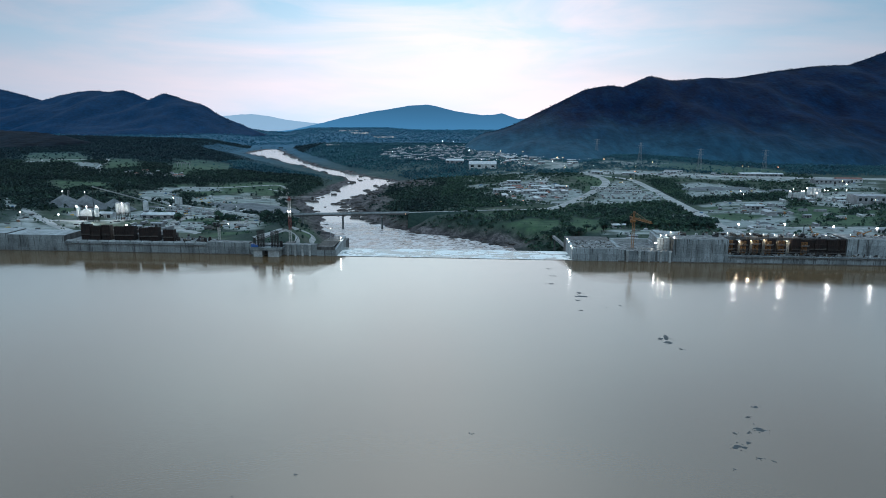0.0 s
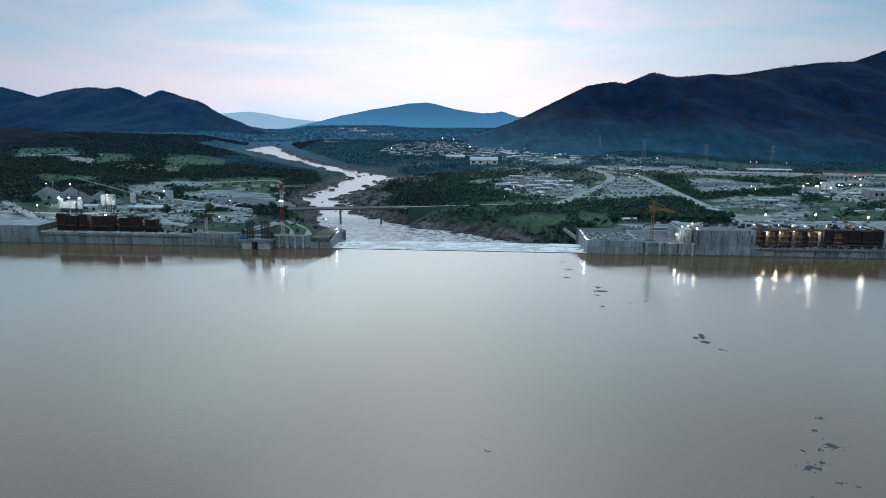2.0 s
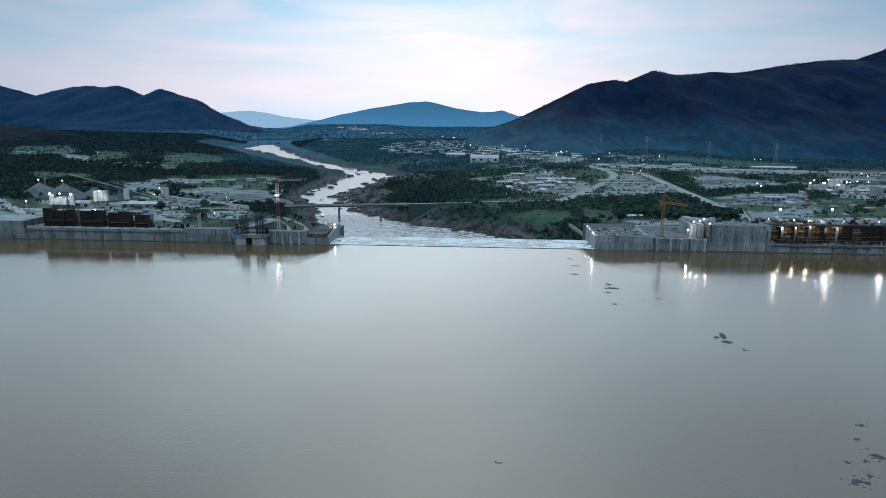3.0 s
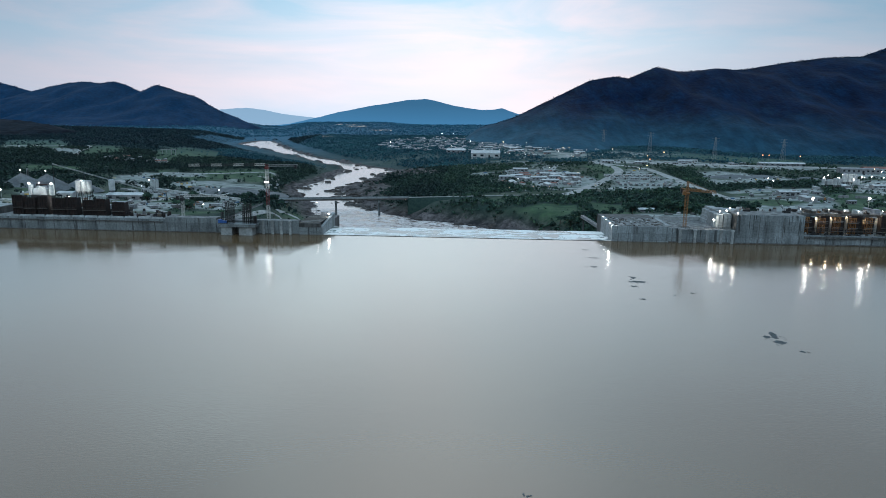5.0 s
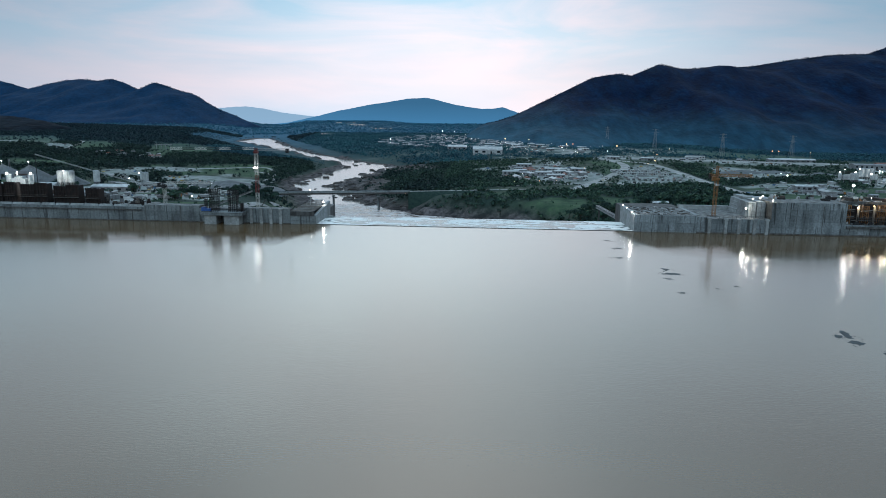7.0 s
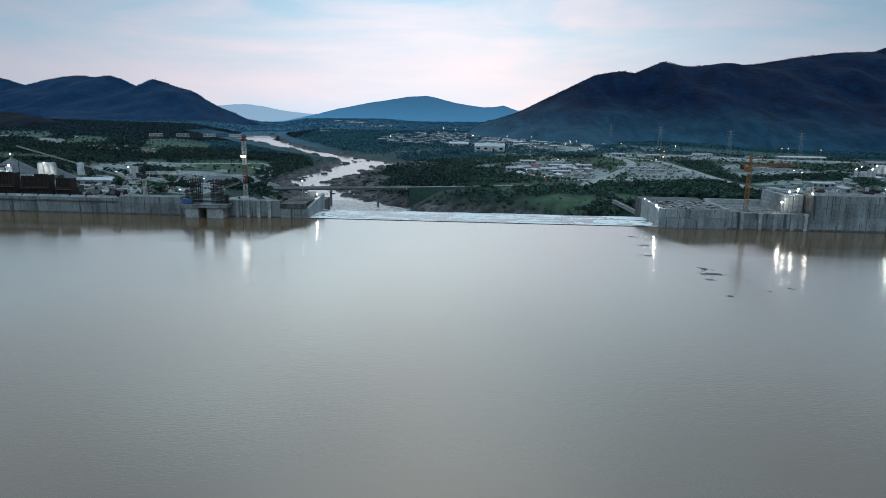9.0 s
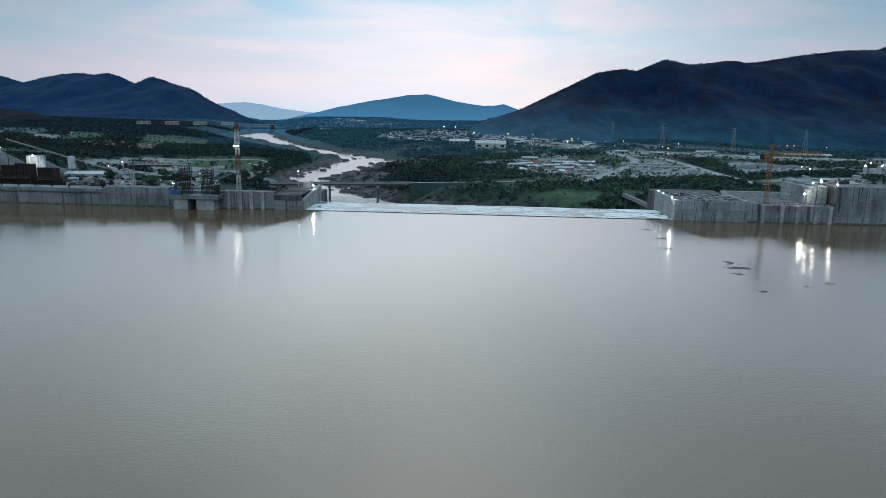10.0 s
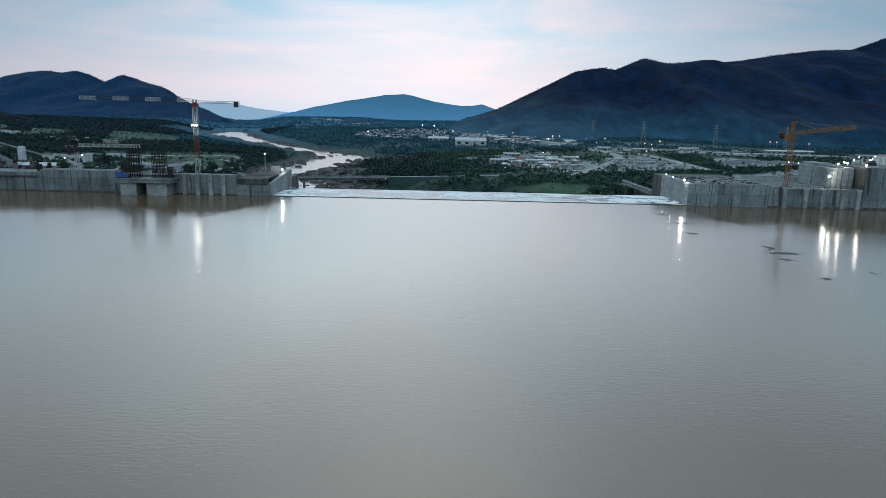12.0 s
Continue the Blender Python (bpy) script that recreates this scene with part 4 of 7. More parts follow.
def dam_block(x0, x1, top, y0=FACE, y1=436, panel_w=7.5, panel_h=2.6, material=CONCRETE, label="grey concrete dam block with dark vertical water stains", low=-3.0, toe=30.0, top_mat=None):
    """One block of the wall: core, cast lifts proud of it, and a rough top."""
    t = thing("dam_block", label, "dam block", ((x0 + x1) / 2, y0, 0), group="dam blocks")
    w = (x1 - x0) / 2
    bm = bmesh.new()
    d = y1 - y0
    v = [(0.12, low), (0.12, top - 0.05), (d, top - 0.05), (d + toe, -52), (0.12, -52)]
    ring = [[bm.verts.new((s * (w - 0.03), a, b)) for a, b in v] for s in (-1, 1)]
    n = len(v)
    for k in range(n):
        bm.faces.new((ring[0][k], ring[0][(k + 1) % n], ring[1][(k + 1) % n], ring[1][k]))
    bm.faces.new(ring[0][::-1])
    bm.faces.new(ring[1])
    bmesh.ops.recalc_face_normals(bm, faces=bm.faces)
    part("core", bm, CONCRETE_DARK, t)
    part("top_surface", boxes((-w, w, 0.52, d, top - 0.3, top + 0.06)), top_mat or ROUGH_TOP, t)
    if low < 0:
        part("wet_band", boxes((-w, w, -0.05, 0.4, -3, 0.4 if x1 < 0 else 0.55)), CONCRETE_DARK, t)
        for k in range(max(1, int(w / 7))):
            u = random.uniform(-w + 0.4, w - 0.8)
            part("stain_streak", boxes((u, u + random.uniform(0.12, 0.4), -0.045, 0.3, 0.5, top - random.uniform(0, 1.5))), CONCRETE_DARK, t)
    nx = max(1, round(2 * w / panel_w))
    nz = max(1, round((top - low) / panel_h))
    pw, ph = 2 * w / nx, (top - low) / nz
    bm = boxes((0.03, pw - 0.03, 0, 0.5, 0.012, ph - 0.012))
    first = part("concrete_panel", bm, material, t)
    first.location = (-w, 0, low)
    for i in range(nx):
        for j in range(nz):
            if i or j:
                o = first.copy()
                scene.collection.objects.link(o)
                o.parent = t
                o.location = (-w + i * pw, random.uniform(-0.03, 0.03), low + j * ph)
    return t


def rib(x, top, y=FACE - 0.9, w=1.3):
    return tagged(part("pilaster", boxes((x - w / 2, x + w / 2, y, FACE + 0.2, -3, top), (x - w / 2 - 0.15, x + w / 2 + 0.15, y - 0.15, FACE + 0.2, top - 0.5, top + 0.2)), CONCRETE_PALE), "pale concrete pilaster on the dam wall", "pilaster", "pilasters")


random.seed(11)
for i in range(4):
    dam_block(-420 + i * 38.75, -420 + (i + 1) * 38.75, 12.8 - i * 0.8, y1=422, top_mat=CONCRETE_PALE)
for i in range(6):
    dam_block(-265 + i * 15.67, -265 + (i + 1) * 15.67, 6.5, panel_w=5.2, panel_h=3.1, y1=420)
for x0, x1 in ((-171, -157.5), (-157.5, -144)):
    dam_block(x0, x1, 7.6, y1=408.5)
dam_block(-144, -122, 6.6, y1=408.5)
dam_block(-122, -100.5, 7.0, panel_w=5.4, y1=407)
for x in (-119, -114.2, -109.6, -105.0):
    rib(x, 7.1)
dam_block(87.5, 92, 7.2, material=CONCRETE_EAST)
dam_block(92, 106, 6.6, panel_w=7, material=CONCRETE_EAST)
dam_block(106, 120.3, 6.6, panel_w=7.1, material=CONCRETE_EAST)
for x in (92.8, 100.2, 106.0, 113.0, 118.5):
    rib(x, 6.3 + (x % 3) * 0.2)
for x0, x1 in ((120.3, 136.8), (136.8, 153.3)):
    dam_block(x0, x1, 14.5, panel_w=8.2, panel_h=2.9, y1=418, material=CONCRETE_EAST)
for i in range(7):
    dam_block(153.3 + i * 16, 153.3 + (i + 1) * 16, 4.9, panel_w=5.3, panel_h=2.6, y1=424, material=CONCRETE_EAST)
dam_block(265.3, 420, 15, material=CONCRETE_EAST)
dam_block(226, 265.3, 15.2, y0=FACE + 5, panel_w=9.8, panel_h=3.2, low=4.0, y1=426, material=CONCRETE_EAST, label="pale concrete block set back above the low wall")


def side_pier(x0, x1, height, back_height, inner, label):
    """An end pier of the overflow gap, with a guide wall that rises to the back."""
    t = thing("end_pier", label, "dam pier", (x0, FACE, 0), group="end piers")
    w, d = x1 - x0, 31.0
    part("core", boxes((0.1, w - 0.1, 0.15, d + 12, -52, height - 0.1)), CONCRETE_DARK, t)
    n = 3 if w > 20 else 2
    for i in range(n):
        for j in range(3):
            part("concrete_panel", boxes((i * w / n + 0.06, (i + 1) * w / n - 0.06, 0, 0.5, -3 + j * (height + 3) / 3 + 0.04, -3 + (j + 1) * (height + 3) / 3 - 0.05)), CONCRETE if inner > 0 else CONCRETE_EAST, t)
    gx0 = w - 1.4 if inner > 0 else 0.0
    m = 6
    for k in range(m):
        a, b = k / m, (k + 1) / m
        bm = bmesh.new()
        za, zb = height + (back_height - height) * a, height + (back_height - height) * b
        o = 0.05
        pts = [(gx0, a * d + o, -6), (gx0 + 1.4, a * d + o, -6), (gx0 + 1.4, b * d - o, -6), (gx0, b * d - o, -6), (gx0, a * d + o, za), (gx0 + 1.4, a * d + o, za), (gx0 + 1.4, b * d - o, zb), (gx0, b * d - o, zb)]
        v = [bm.verts.new(p) for p in pts]
        for f in BOX_FACES:
            bm.faces.new([v[q] for q in f])
        part("guide_wall_panel", bm, CONCRETE_PALE, t)
    return t


side_pier(-100.5, -88.4, 4.0, 7.3, 1, "pale concrete end pier with dark planked deck")
side_pier(59.2, 87.5, 7.8, 8.4, -1, "stained concrete end pier with rough unfinished top")

# water over the low crest
cx0, cx1 = -88.4, 59.2
ex, ey = np.linspace(cx0, cx1, 150), np.concatenate((np.arange(402.3, 431, 1.2), np.arange(431, 446, 1.5)))
EX, EY = np.meshgrid(ex, ey)
EZ = 0.02 + (fnoise(EX, EY, 7, 3, 17.0) - 0.5) * 0.25 * step01(EY, 403, 410) - np.maximum(EY - 430, 0) ** 1.35 * 1.1
tagged(new("water_overflow", raw_mesh("water_overflow", np.stack((EX, EY, EZ), -1).reshape(-1, 3), grid_faces(len(ex), len(ey)), CREST_WATER)), "shallow water with foam sliding over the dam crest", "water", kind="structure")
bm = bmesh.new()
v = [(404, -2.5), (429, -2.5), (446, -30), (470, -53), (404, -53)]
ring = [[bm.verts.new((x, a, b)) for a, b in v] for x in (cx0, cx1)]
for k in range(5):
    bm.faces.new((ring[0][k], ring[0][(k + 1) % 5], ring[1][(k + 1) % 5], ring[1][k]))
tagged(part("dam_sill", bm, CONCRETE_DARK), "low concrete overflow sill under the water", "dam sill", kind="structure")
tagged(part("trim_sill_edge", boxes((cx0, cx1, 402.2, 402.6, -0.5, 0.16)), DARK_STEEL), "dark wet edge of the overflow sill", "sill edge", kind="structure")


# ---- roads ----
def gz(x, y):
    return float(ground_z(x, y))


def smooth_line(pts, step=6.0):
    """Points along a smooth curve through the given ones."""
    p = [Vector(q).to_2d() for q in pts]
    p = [p[0] * 2 - p[1]] + p + [p[-1] * 2 - p[-2]]
    out = []
    for i in range(1, len(p) - 2):
        n = max(2, int((p[i + 1] - p[i]).length / step))
        for k in range(n):
            t = k / n
            out.append(0.5 * ((2 * p[i]) + (p[i + 1] - p[i - 1]) * t + (2 * p[i - 1] - 5 * p[i] + 4 * p[i + 1] - p[i + 2]) * t * t + (3 * p[i] - p[i - 1] - 3 * p[i + 1] + p[i + 2]) * t ** 3))
    out.append(p[-2])
    return out


def road(name, label, pts, width, lift=0.5, material=None):
    line = smooth_line(pts)
    verts, n = [], len(line)
    for i, q in enumerate(line):
        d = (line[min(i + 1, n - 1)] - line[max(i - 1, 0)]).normalized()
        side = Vector((d.y, -d.x))
        for k in range(5):
            e = q + side * (k / 4 - 0.5) * width * (1 + 0.12 * (fnoise(q.x, q.y, 22, 2, k * 1.3) - 0.5))
            verts.append((e.x, e.y, gz(e.x, e.y) + lift - (0.5 if k in (0, 4) else 0)))
    me = raw_mesh(name, np.array(verts), grid_faces(5, n), material or ROAD)
    return tagged(new(name, me), label, "road", kind="structure")


road("road_main", "pale dusty road across the works", ((70, 823), (100, 845), (145, 952), (195, 1080), (224, 1176), (230, 1260), (217, 1337)), 14)


def embankment(pts, half):
    """A road on a low earth bank; points with heights."""
    plan = smooth_line([p[:2] for p in pts], 5.0)
    top, bank = [], []
    n = len(plan)
    for i, q in enumerate(plan):
        d = (plan[min(i + 1, n - 1)] - plan[max(i - 1, 0)]).normalized()
        s = Vector((d.y, -d.x))
        z = float(np.interp(q.x, [p[0] for p in pts], [p[2] for p in pts]))
        for k in (-1, -0.6, 0.6, 1):
            e = q + s * half * k
            top.append((e.x, e.y, z + (0.12 if abs(k) < 1 else 0.0)))
        for k in (-3.2, -1.05, 1.05, 3.2):
            e = q + s * half * k
            bank.append((e.x, e.y, z - 0.05 if abs(k) < 2 else min(gz(e.x, e.y) - 1.0, z - 1)))
    tagged(new("road_approach", raw_mesh("road_approach", np.array(top), grid_faces(4, n), ROAD)), "narrow dusty road on to the bridge", "road", kind="structure")
    tagged(new("embankment", raw_mesh("embankment", np.array(bank), grid_faces(4, n), bpy.data.materials["valley_ground"])), "low grassy bank under the bridge road", "embankment", kind="structure")


embankment(((-86, 796, -28.4), (-30, 805, -27.3), (20, 812, -26.0), (72, 824, gz(72, 824) + 0.4)), 2.6)
road("road_haul", "pale dusty haul road to the dam", ((217, 1337), (258, 1268), (280, 1202), (277, 1050), (270, 909), (256, 760), (241, 631), (228, 560), (215, 500)), 14)
road("road_yard", "pale dusty road behind the east crest", ((221, 606), (258, 640), (293, 656), (352, 668), (396, 654), (440, 640)), 9)
road("road_strip", "broad pale graded strip", ((209, 1388), (401, 1322), (592, 1296), (860, 1280)), 42, 0.7)
road("road_ring", "pale track bending through meadow", ((-363, 1128), (-334, 1109), (-313, 1069), (-299, 977), (-310, 900), (-330, 850)), 7)
road("road_west", "pale dusty road through the gravel works", ((-238, 776), (-285, 770), (-320, 785), (-375, 740), (-352, 683), (-330, 640), (-350, 590), (-400, 545)), 9)
road("road_west_lower", "pale track down from the dam", ((-220, 505), (-255, 540), (-285, 600), (-303, 669), (-330, 725)), 8)
road("road_camp", "pale track through scrub", ((-727, 1231), (-690, 1180), (-640, 1175), (-560, 1190), (-500, 1180)), 6)
road("road_pier", "pale track curving round to the end pier", ((-181, 627), (-183, 649), (-177, 675), (-170, 666), (-164, 634), (-150, 600)), 5)
road("road_foot", "narrow pale track below the dam", ((-175, 500), (-176, 548), (-179, 591), (-176, 605), (-171, 608), (-166, 591), (-160, 560)), 4)
road("road_terrace", "pale track along the quarry terrace", ((-484, 1049), (-422, 1108), (-399, 1144), (-375, 1175), (-355, 1177), (-334, 1137), (-323, 1085), (-319, 1035)), 6)
road("road_ramp", "pale ramp road down to the dam crest", ((-484, 660), (-437, 611), (-399, 574), (-362, 537), (-332, 511), (-305, 490)), 8)
road("road_works", "broad pale road through the gravel works", ((-438, 837), (-393, 817), (-355, 812), (-323, 805), (-290, 770), (-247, 742)), 11)
road("road_hill", "pale winding track", ((-1000, 1406), (-900, 1400), (-830, 1429), (-780, 1350), (-727, 1231)), 8)
road("road_bank", "pale track near the river bank", ((30, 866), (70, 900), (140, 905), (215, 900), (268, 925)), 7)
road("road_settlement", "pale street between the cabins", ((75, 898), (95, 1000), (105, 1120), (130, 1260), (170, 1400), (190, 1600), (120, 1900)), 8)

# ---- the bridge ----
bridge = thing("river_bridge", "grey concrete girder bridge on slim piers across the river", "bridge", (-160, 786, 0))
DECK_Z = -31.2
a, b = Vector((-96, -11, DECK_Z)), Vector((76, 11, DECK_Z + 2.6))
bm = bmesh.new()
beam(bm, a, b, 9.5, 0.5)
part("deck", bm, CONCRETE_PALE, bridge)
along = (b - a).normalized()
off = Vector((along.y, -along.x, 0))
for s in (-3.2, 0, 3.2):
    part("girder", beam(bmesh.new(), a + off * s + Vector((0, 0, -1.15)), b + off * s + Vector((0, 0, -1.15)), 0.9, 1.75), CONCRETE_DARK, bridge)
for s in (-4.6, 4.6):
    part("parapet", beam(bmesh.new(), a + off * s + Vector((0, 0, 0.65)), b + off * s + Vector((0, 0, 0.65)), 0.25, 0.8), CONCRETE, bridge)
for x in (-52, -4, 43):
    c = a + along * ((x - a.x) / along.x)
    bm = bmesh.new()
    tube(bm, (c.x, c.y, -58), (c.x, c.y, DECK_Z - 3.3), 1.35, 1.15, 14)
    pier = part("pier", bm, CONCRETE, bridge)
    part("pier_cap", beam(bmesh.new(), (c.x - off.x * 4.4, c.y - off.y * 4.4, DECK_Z - 2.6), (c.x + off.x * 4.4, c.y + off.y * 4.4, DECK_Z - 2.6), 2.4, 1.3), CONCRETE, pier)


# ---- lamps ----
def lamp(x, y, z, size, material, base=None, label="lit white floodlight on a slim mast", power=0.0, group="floodlights", warm=(1, 0.95, 0.86)):
    """A lit lamp head on a pole that stands on what is below it."""
    base = gz(x, y) if base is None else base
    t = thing("floodlight", label, "lamp", (x, y, base), group=group)
    h = z - base
    bm = bmesh.new()
    tube(bm, (0, 0, -0.3), (0, 0, h), 0.16 if h < 14 else 0.24, 0.10, 6)
    part("pole", bm, GALV, t)
    bm = boxes((-size * 0.9, size * 0.9, -0.12, 0.3, h - 0.1, h + 0.12))
    part("bracket", bm, DARK_STEEL, t)
    bm = bmesh.new()
    ball(bm, (0, -0.2 * size, h + size * 0.45), size * 0.5, 2)
    part("lamp_head", bm, material, t, "glowing lamp head", smooth=True)
    if power:
        o = new("floodlight_glow", bpy.data.lights.new("floodlight_glow", "POINT"))
        o.data.energy, o.data.color, o.data.shadow_soft_size = power * 0.09, warm, size * 0.5
        o.location = (x, y - size * 1.6, z + size * 0.45)
    return t


WHITE_ON_DAM = "lit white floodlight on a slim mast above the dam"
for x, y, z in ((166.4, 424, 20.4), (194.8, 423.5, 21.0), (225, 423.5, 19.8), (252, 424, 19.0)):
    lamp(x, y, z, 1.2, LAMP_WHITE, 14.0, WHITE_ON_DAM, 9000)
lamp(-232, 419, 14.0, 1.4, LAMP_WHITE, 6.5, WHITE_ON_DAM, 16000)
lamp(-229, 588, -21 + 9, 0.9, LAMP_WHITE, None, "lit white floodlight beside the gravel works", 4000)
lamp(-89.9, 424.5, 7.4, 0.75, LAMP_WHITE, 6.3, "lit white floodlight on the end pier", 5000)
lamp(-96.8, 425.7, 13.3, 0.45, LAMP_WHITE, 6.3, "lit white lamp on a tall thin pole on the end pier")
lamp(58.6, 405.6, 8.3, 0.75, LAMP_WHITE, 7.4, "lit white floodlight on the end pier", 6000)
lamp(59.2, 420.0, 8.3, 0.35, LAMP_WHITE, 8.0, "small lit lamp on the end pier")
lamp(59.2, 428.0, 8.6, 0.35, LAMP_WHITE, 8.2, "small lit lamp on the end pier")
lamp(110.9, 408.2, 10.6, 0.8, LAMP_WHITE, 6.2, "lit floodlight in the crane recess", 8000, warm=(1, 0.92, 0.76))
for x, y, z in ((114.2, 409.6, 15.0), (117.4, 409.4, 15.4), (124.0, 422.8, 14.9), (120.9, 404.0, 15.0)):
    lamp(x, y, z, 0.6, LAMP_WHITE, 13.2, "small lit floodlight on the concrete tower", 2800, warm=(1, 0.9, 0.7))
for i, x in enumerate((163.0, 170.2, 178.0, 184.6, 191.8, 199.2)):
    lamp(x, 411.8, 11.6 + (i % 3) * 0.7, 0.42 + 0.18 * (i == 1), LAMP_WARM if i % 3 else LAMP_WHITE, 4.9, "work lamp between rusty formwork panels", 5000, warm=(1, 0.72, 0.42))
lamp(-372, 512, 8.0, 0.8, LAMP_WHITE, None, "lit white floodlight by the access road", 3000)
lamp(-337, 508, 7.0, 1.0, LAMP_WHITE, None, "lit white floodlight by the access road", 5000)
for x, y, s in ((279, 1202, 1.3), (242, 1070, 1.0), (218, 1015, 0.9)):
    lamp(x, y, gz(x, y) + 17, s, LAMP_ORANGE if s > 1.2 else LAMP_WARM, None, "lit orange lamp on a mast by the haul road", group="yard lamps")
for x, y, h, s, m in ((364, 925, 9, 0.9, LAMP_WHITE), (427, 895, 16, 0.9, LAMP_WHITE), (455, 912, 12, 1.5, LAMP_WHITE), (478, 930, 14, 0.9, LAMP_WHITE), (509, 969, 12, 1.0, LAMP_WHITE), (585, 1097, 14, 1.2, LAMP_WARM), (510, 873, 8, 0.7, LAMP_WARM),
                      (500, 1290, 20, 1.5, LAMP_ORANGE), (512, 1292, 20, 1.3, LAMP_ORANGE), (575, 1310, 18, 1.3, LAMP_ORANGE), (302, 1631, 10, 1.7, LAMP_WARM), (199, 1603, 14, 1.6, LAMP_ORANGE), (190, 1640, 12, 1.6, LAMP_WARM), (170, 1560, 10, 1.2, LAMP_WHITE),
                      (-138, 2480, 14, 2.2, LAMP_WHITE), (-97, 2490, 12, 1.8, LAMP_WHITE), (-256, 1951, 10, 1.6, LAMP_WHITE), (-30, 2000, 10, 1.6, LAMP_WHITE), (60, 1900, 12, 1.7, LAMP_WARM), (120, 1850, 12, 1.7, LAMP_WARM), (230, 1900, 10, 1.6, LAMP_WARM), (400, 1560, 10, 1.6, LAMP_WARM),
                      (30, 867, 5, 0.55, LAMP_WARM), (60, 881, 5, 0.65, LAMP_ORANGE), (80, 884, 5, 0.5, LAMP_WARM), (48, 1000, 6, 0.5, LAMP_WHITE), (110, 1180, 6, 0.6, LAMP_WHITE), (140, 1060, 6, 0.6, LAMP_WARM),
                      (-333, 692, 11, 0.7, LAMP_WHITE), (-380, 800, 10, 1.1, LAMP_WHITE), (-300, 800, 6, 0.7, LAMP_WHITE), (180, 1400, 9, 0.9, LAMP_WARM), (250, 1470, 9, 1.0, LAMP_WHITE), (330, 1420, 9, 1.0, LAMP_WARM)):
    lamp(x, y, gz(x, y) + h, s, m, None, "lit yard lamp on a mast", group="yard lamps")
lamp(-88, 793, -30.2, 0.4, LAMP_WARM, DECK_Z, "lit lamp at the bridge end", group="yard lamps")


# ---- construction on the dam ----
def formwork(x, y, z, w, h, label="tall rust-dark climbing formwork panel on the dam"):
    """A climbing shutter: skin, soldiers, walings, props and a walkway."""
    t = thing("formwork_panel", label, "formwork", (x, y, z), group="formwork panels")
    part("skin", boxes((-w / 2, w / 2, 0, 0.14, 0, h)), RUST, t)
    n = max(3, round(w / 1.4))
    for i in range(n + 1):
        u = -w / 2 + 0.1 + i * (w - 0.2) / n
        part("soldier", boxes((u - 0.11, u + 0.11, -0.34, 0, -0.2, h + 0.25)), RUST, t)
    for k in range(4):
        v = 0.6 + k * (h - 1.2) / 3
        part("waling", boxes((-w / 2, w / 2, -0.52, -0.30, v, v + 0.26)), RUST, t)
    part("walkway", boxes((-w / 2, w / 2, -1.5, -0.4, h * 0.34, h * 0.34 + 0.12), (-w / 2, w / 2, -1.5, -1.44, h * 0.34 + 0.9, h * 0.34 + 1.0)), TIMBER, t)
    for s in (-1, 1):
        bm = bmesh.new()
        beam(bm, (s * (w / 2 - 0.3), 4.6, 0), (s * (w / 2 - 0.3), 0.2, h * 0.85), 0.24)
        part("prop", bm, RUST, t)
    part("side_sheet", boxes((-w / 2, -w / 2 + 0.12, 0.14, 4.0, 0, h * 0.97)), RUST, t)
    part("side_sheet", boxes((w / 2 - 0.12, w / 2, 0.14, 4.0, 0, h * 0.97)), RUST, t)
    return t


random.seed(5)
x = -257.0
for w, h, gap in ((5.8, 10.4, 0.5), (6.2, 9.2, 1.2), (5.4, 9.9, 2.6), (6.8, 9.0, 0.5), (6.2, 9.7, 3.2), (6.4, 8.3, 0.6), (6.2, 9.2, 3.0), (6.8, 7.6, 0)):
    formwork(x + w / 2, 408 + random.uniform(0, 1.2), 6.55, w, h)
    x += w + gap
x = 157.0
for w, h, gap in ((4.6, 8.0, 2.6), (4.4, 8.8, 2.8), (4.8, 8.4, 3.0), (5.0, 9.2, 1.6), (4.8, 8.2, 3.2), (6.4, 9.5, 0.5), (6.6, 9.2, 0.6), (6.8, 9.6, 0.5), (7.0, 9.4, 0.6), (6.0, 9.8, 0.5)):
    formwork(x + w / 2, 409 + random.uniform(0, 1.0), 4.95, w, h)
    x += w + gap


def climbing_frame(x, y, z, h, label):
    """A braced yellow tower that carries a shutter, with two working decks."""
    t = thing("climbing_frame", label, "scaffold", (x, y, z), group="climbing frames")
    for u in (-1.3, 1.3):
        for v in (-0.7, 0.7):
            part("standard", boxes((u - 0.13, u + 0.13, v - 0.13, v + 0.13, 0, h)), YELLOW_PAINT, t)
    for k in range(3):
        z0, z1 = h * k / 3, h * (k + 1) / 3
        for v in (-0.7, 0.7):
            part("brace", beam(beam(bmesh.new(), (-1.3, v, z0), (1.3, v, z1), 0.14), (1.3, v, z0), (-1.3, v, z1), 0.14), YELLOW_PAINT, t)
        part("ledger", boxes((-1.3, 1.3, -0.78, -0.62, z1 - 0.2, z1)), YELLOW_PAINT, t)
    for k in (0.3, 0.68):
        part("deck", boxes((-2.4, 2.4, -1.9, 0.6, h * k, h * k + 0.16)), TIMBER, t)
        part("guard_rail", boxes((-2.4, 2.4, -1.9, -1.82, h * k + 0.9, h * k + 1.02)), GALV, t)
    return t


for x, h in ((156.0, 8.6), (164.0, 8.2), (171.4, 8.8), (179.0, 8.4), (186.9, 8.8), (200.6, 8.0)):
    climbing_frame(x, 407.6, 4.95, h, "yellow braced climbing frame between dark shutters")
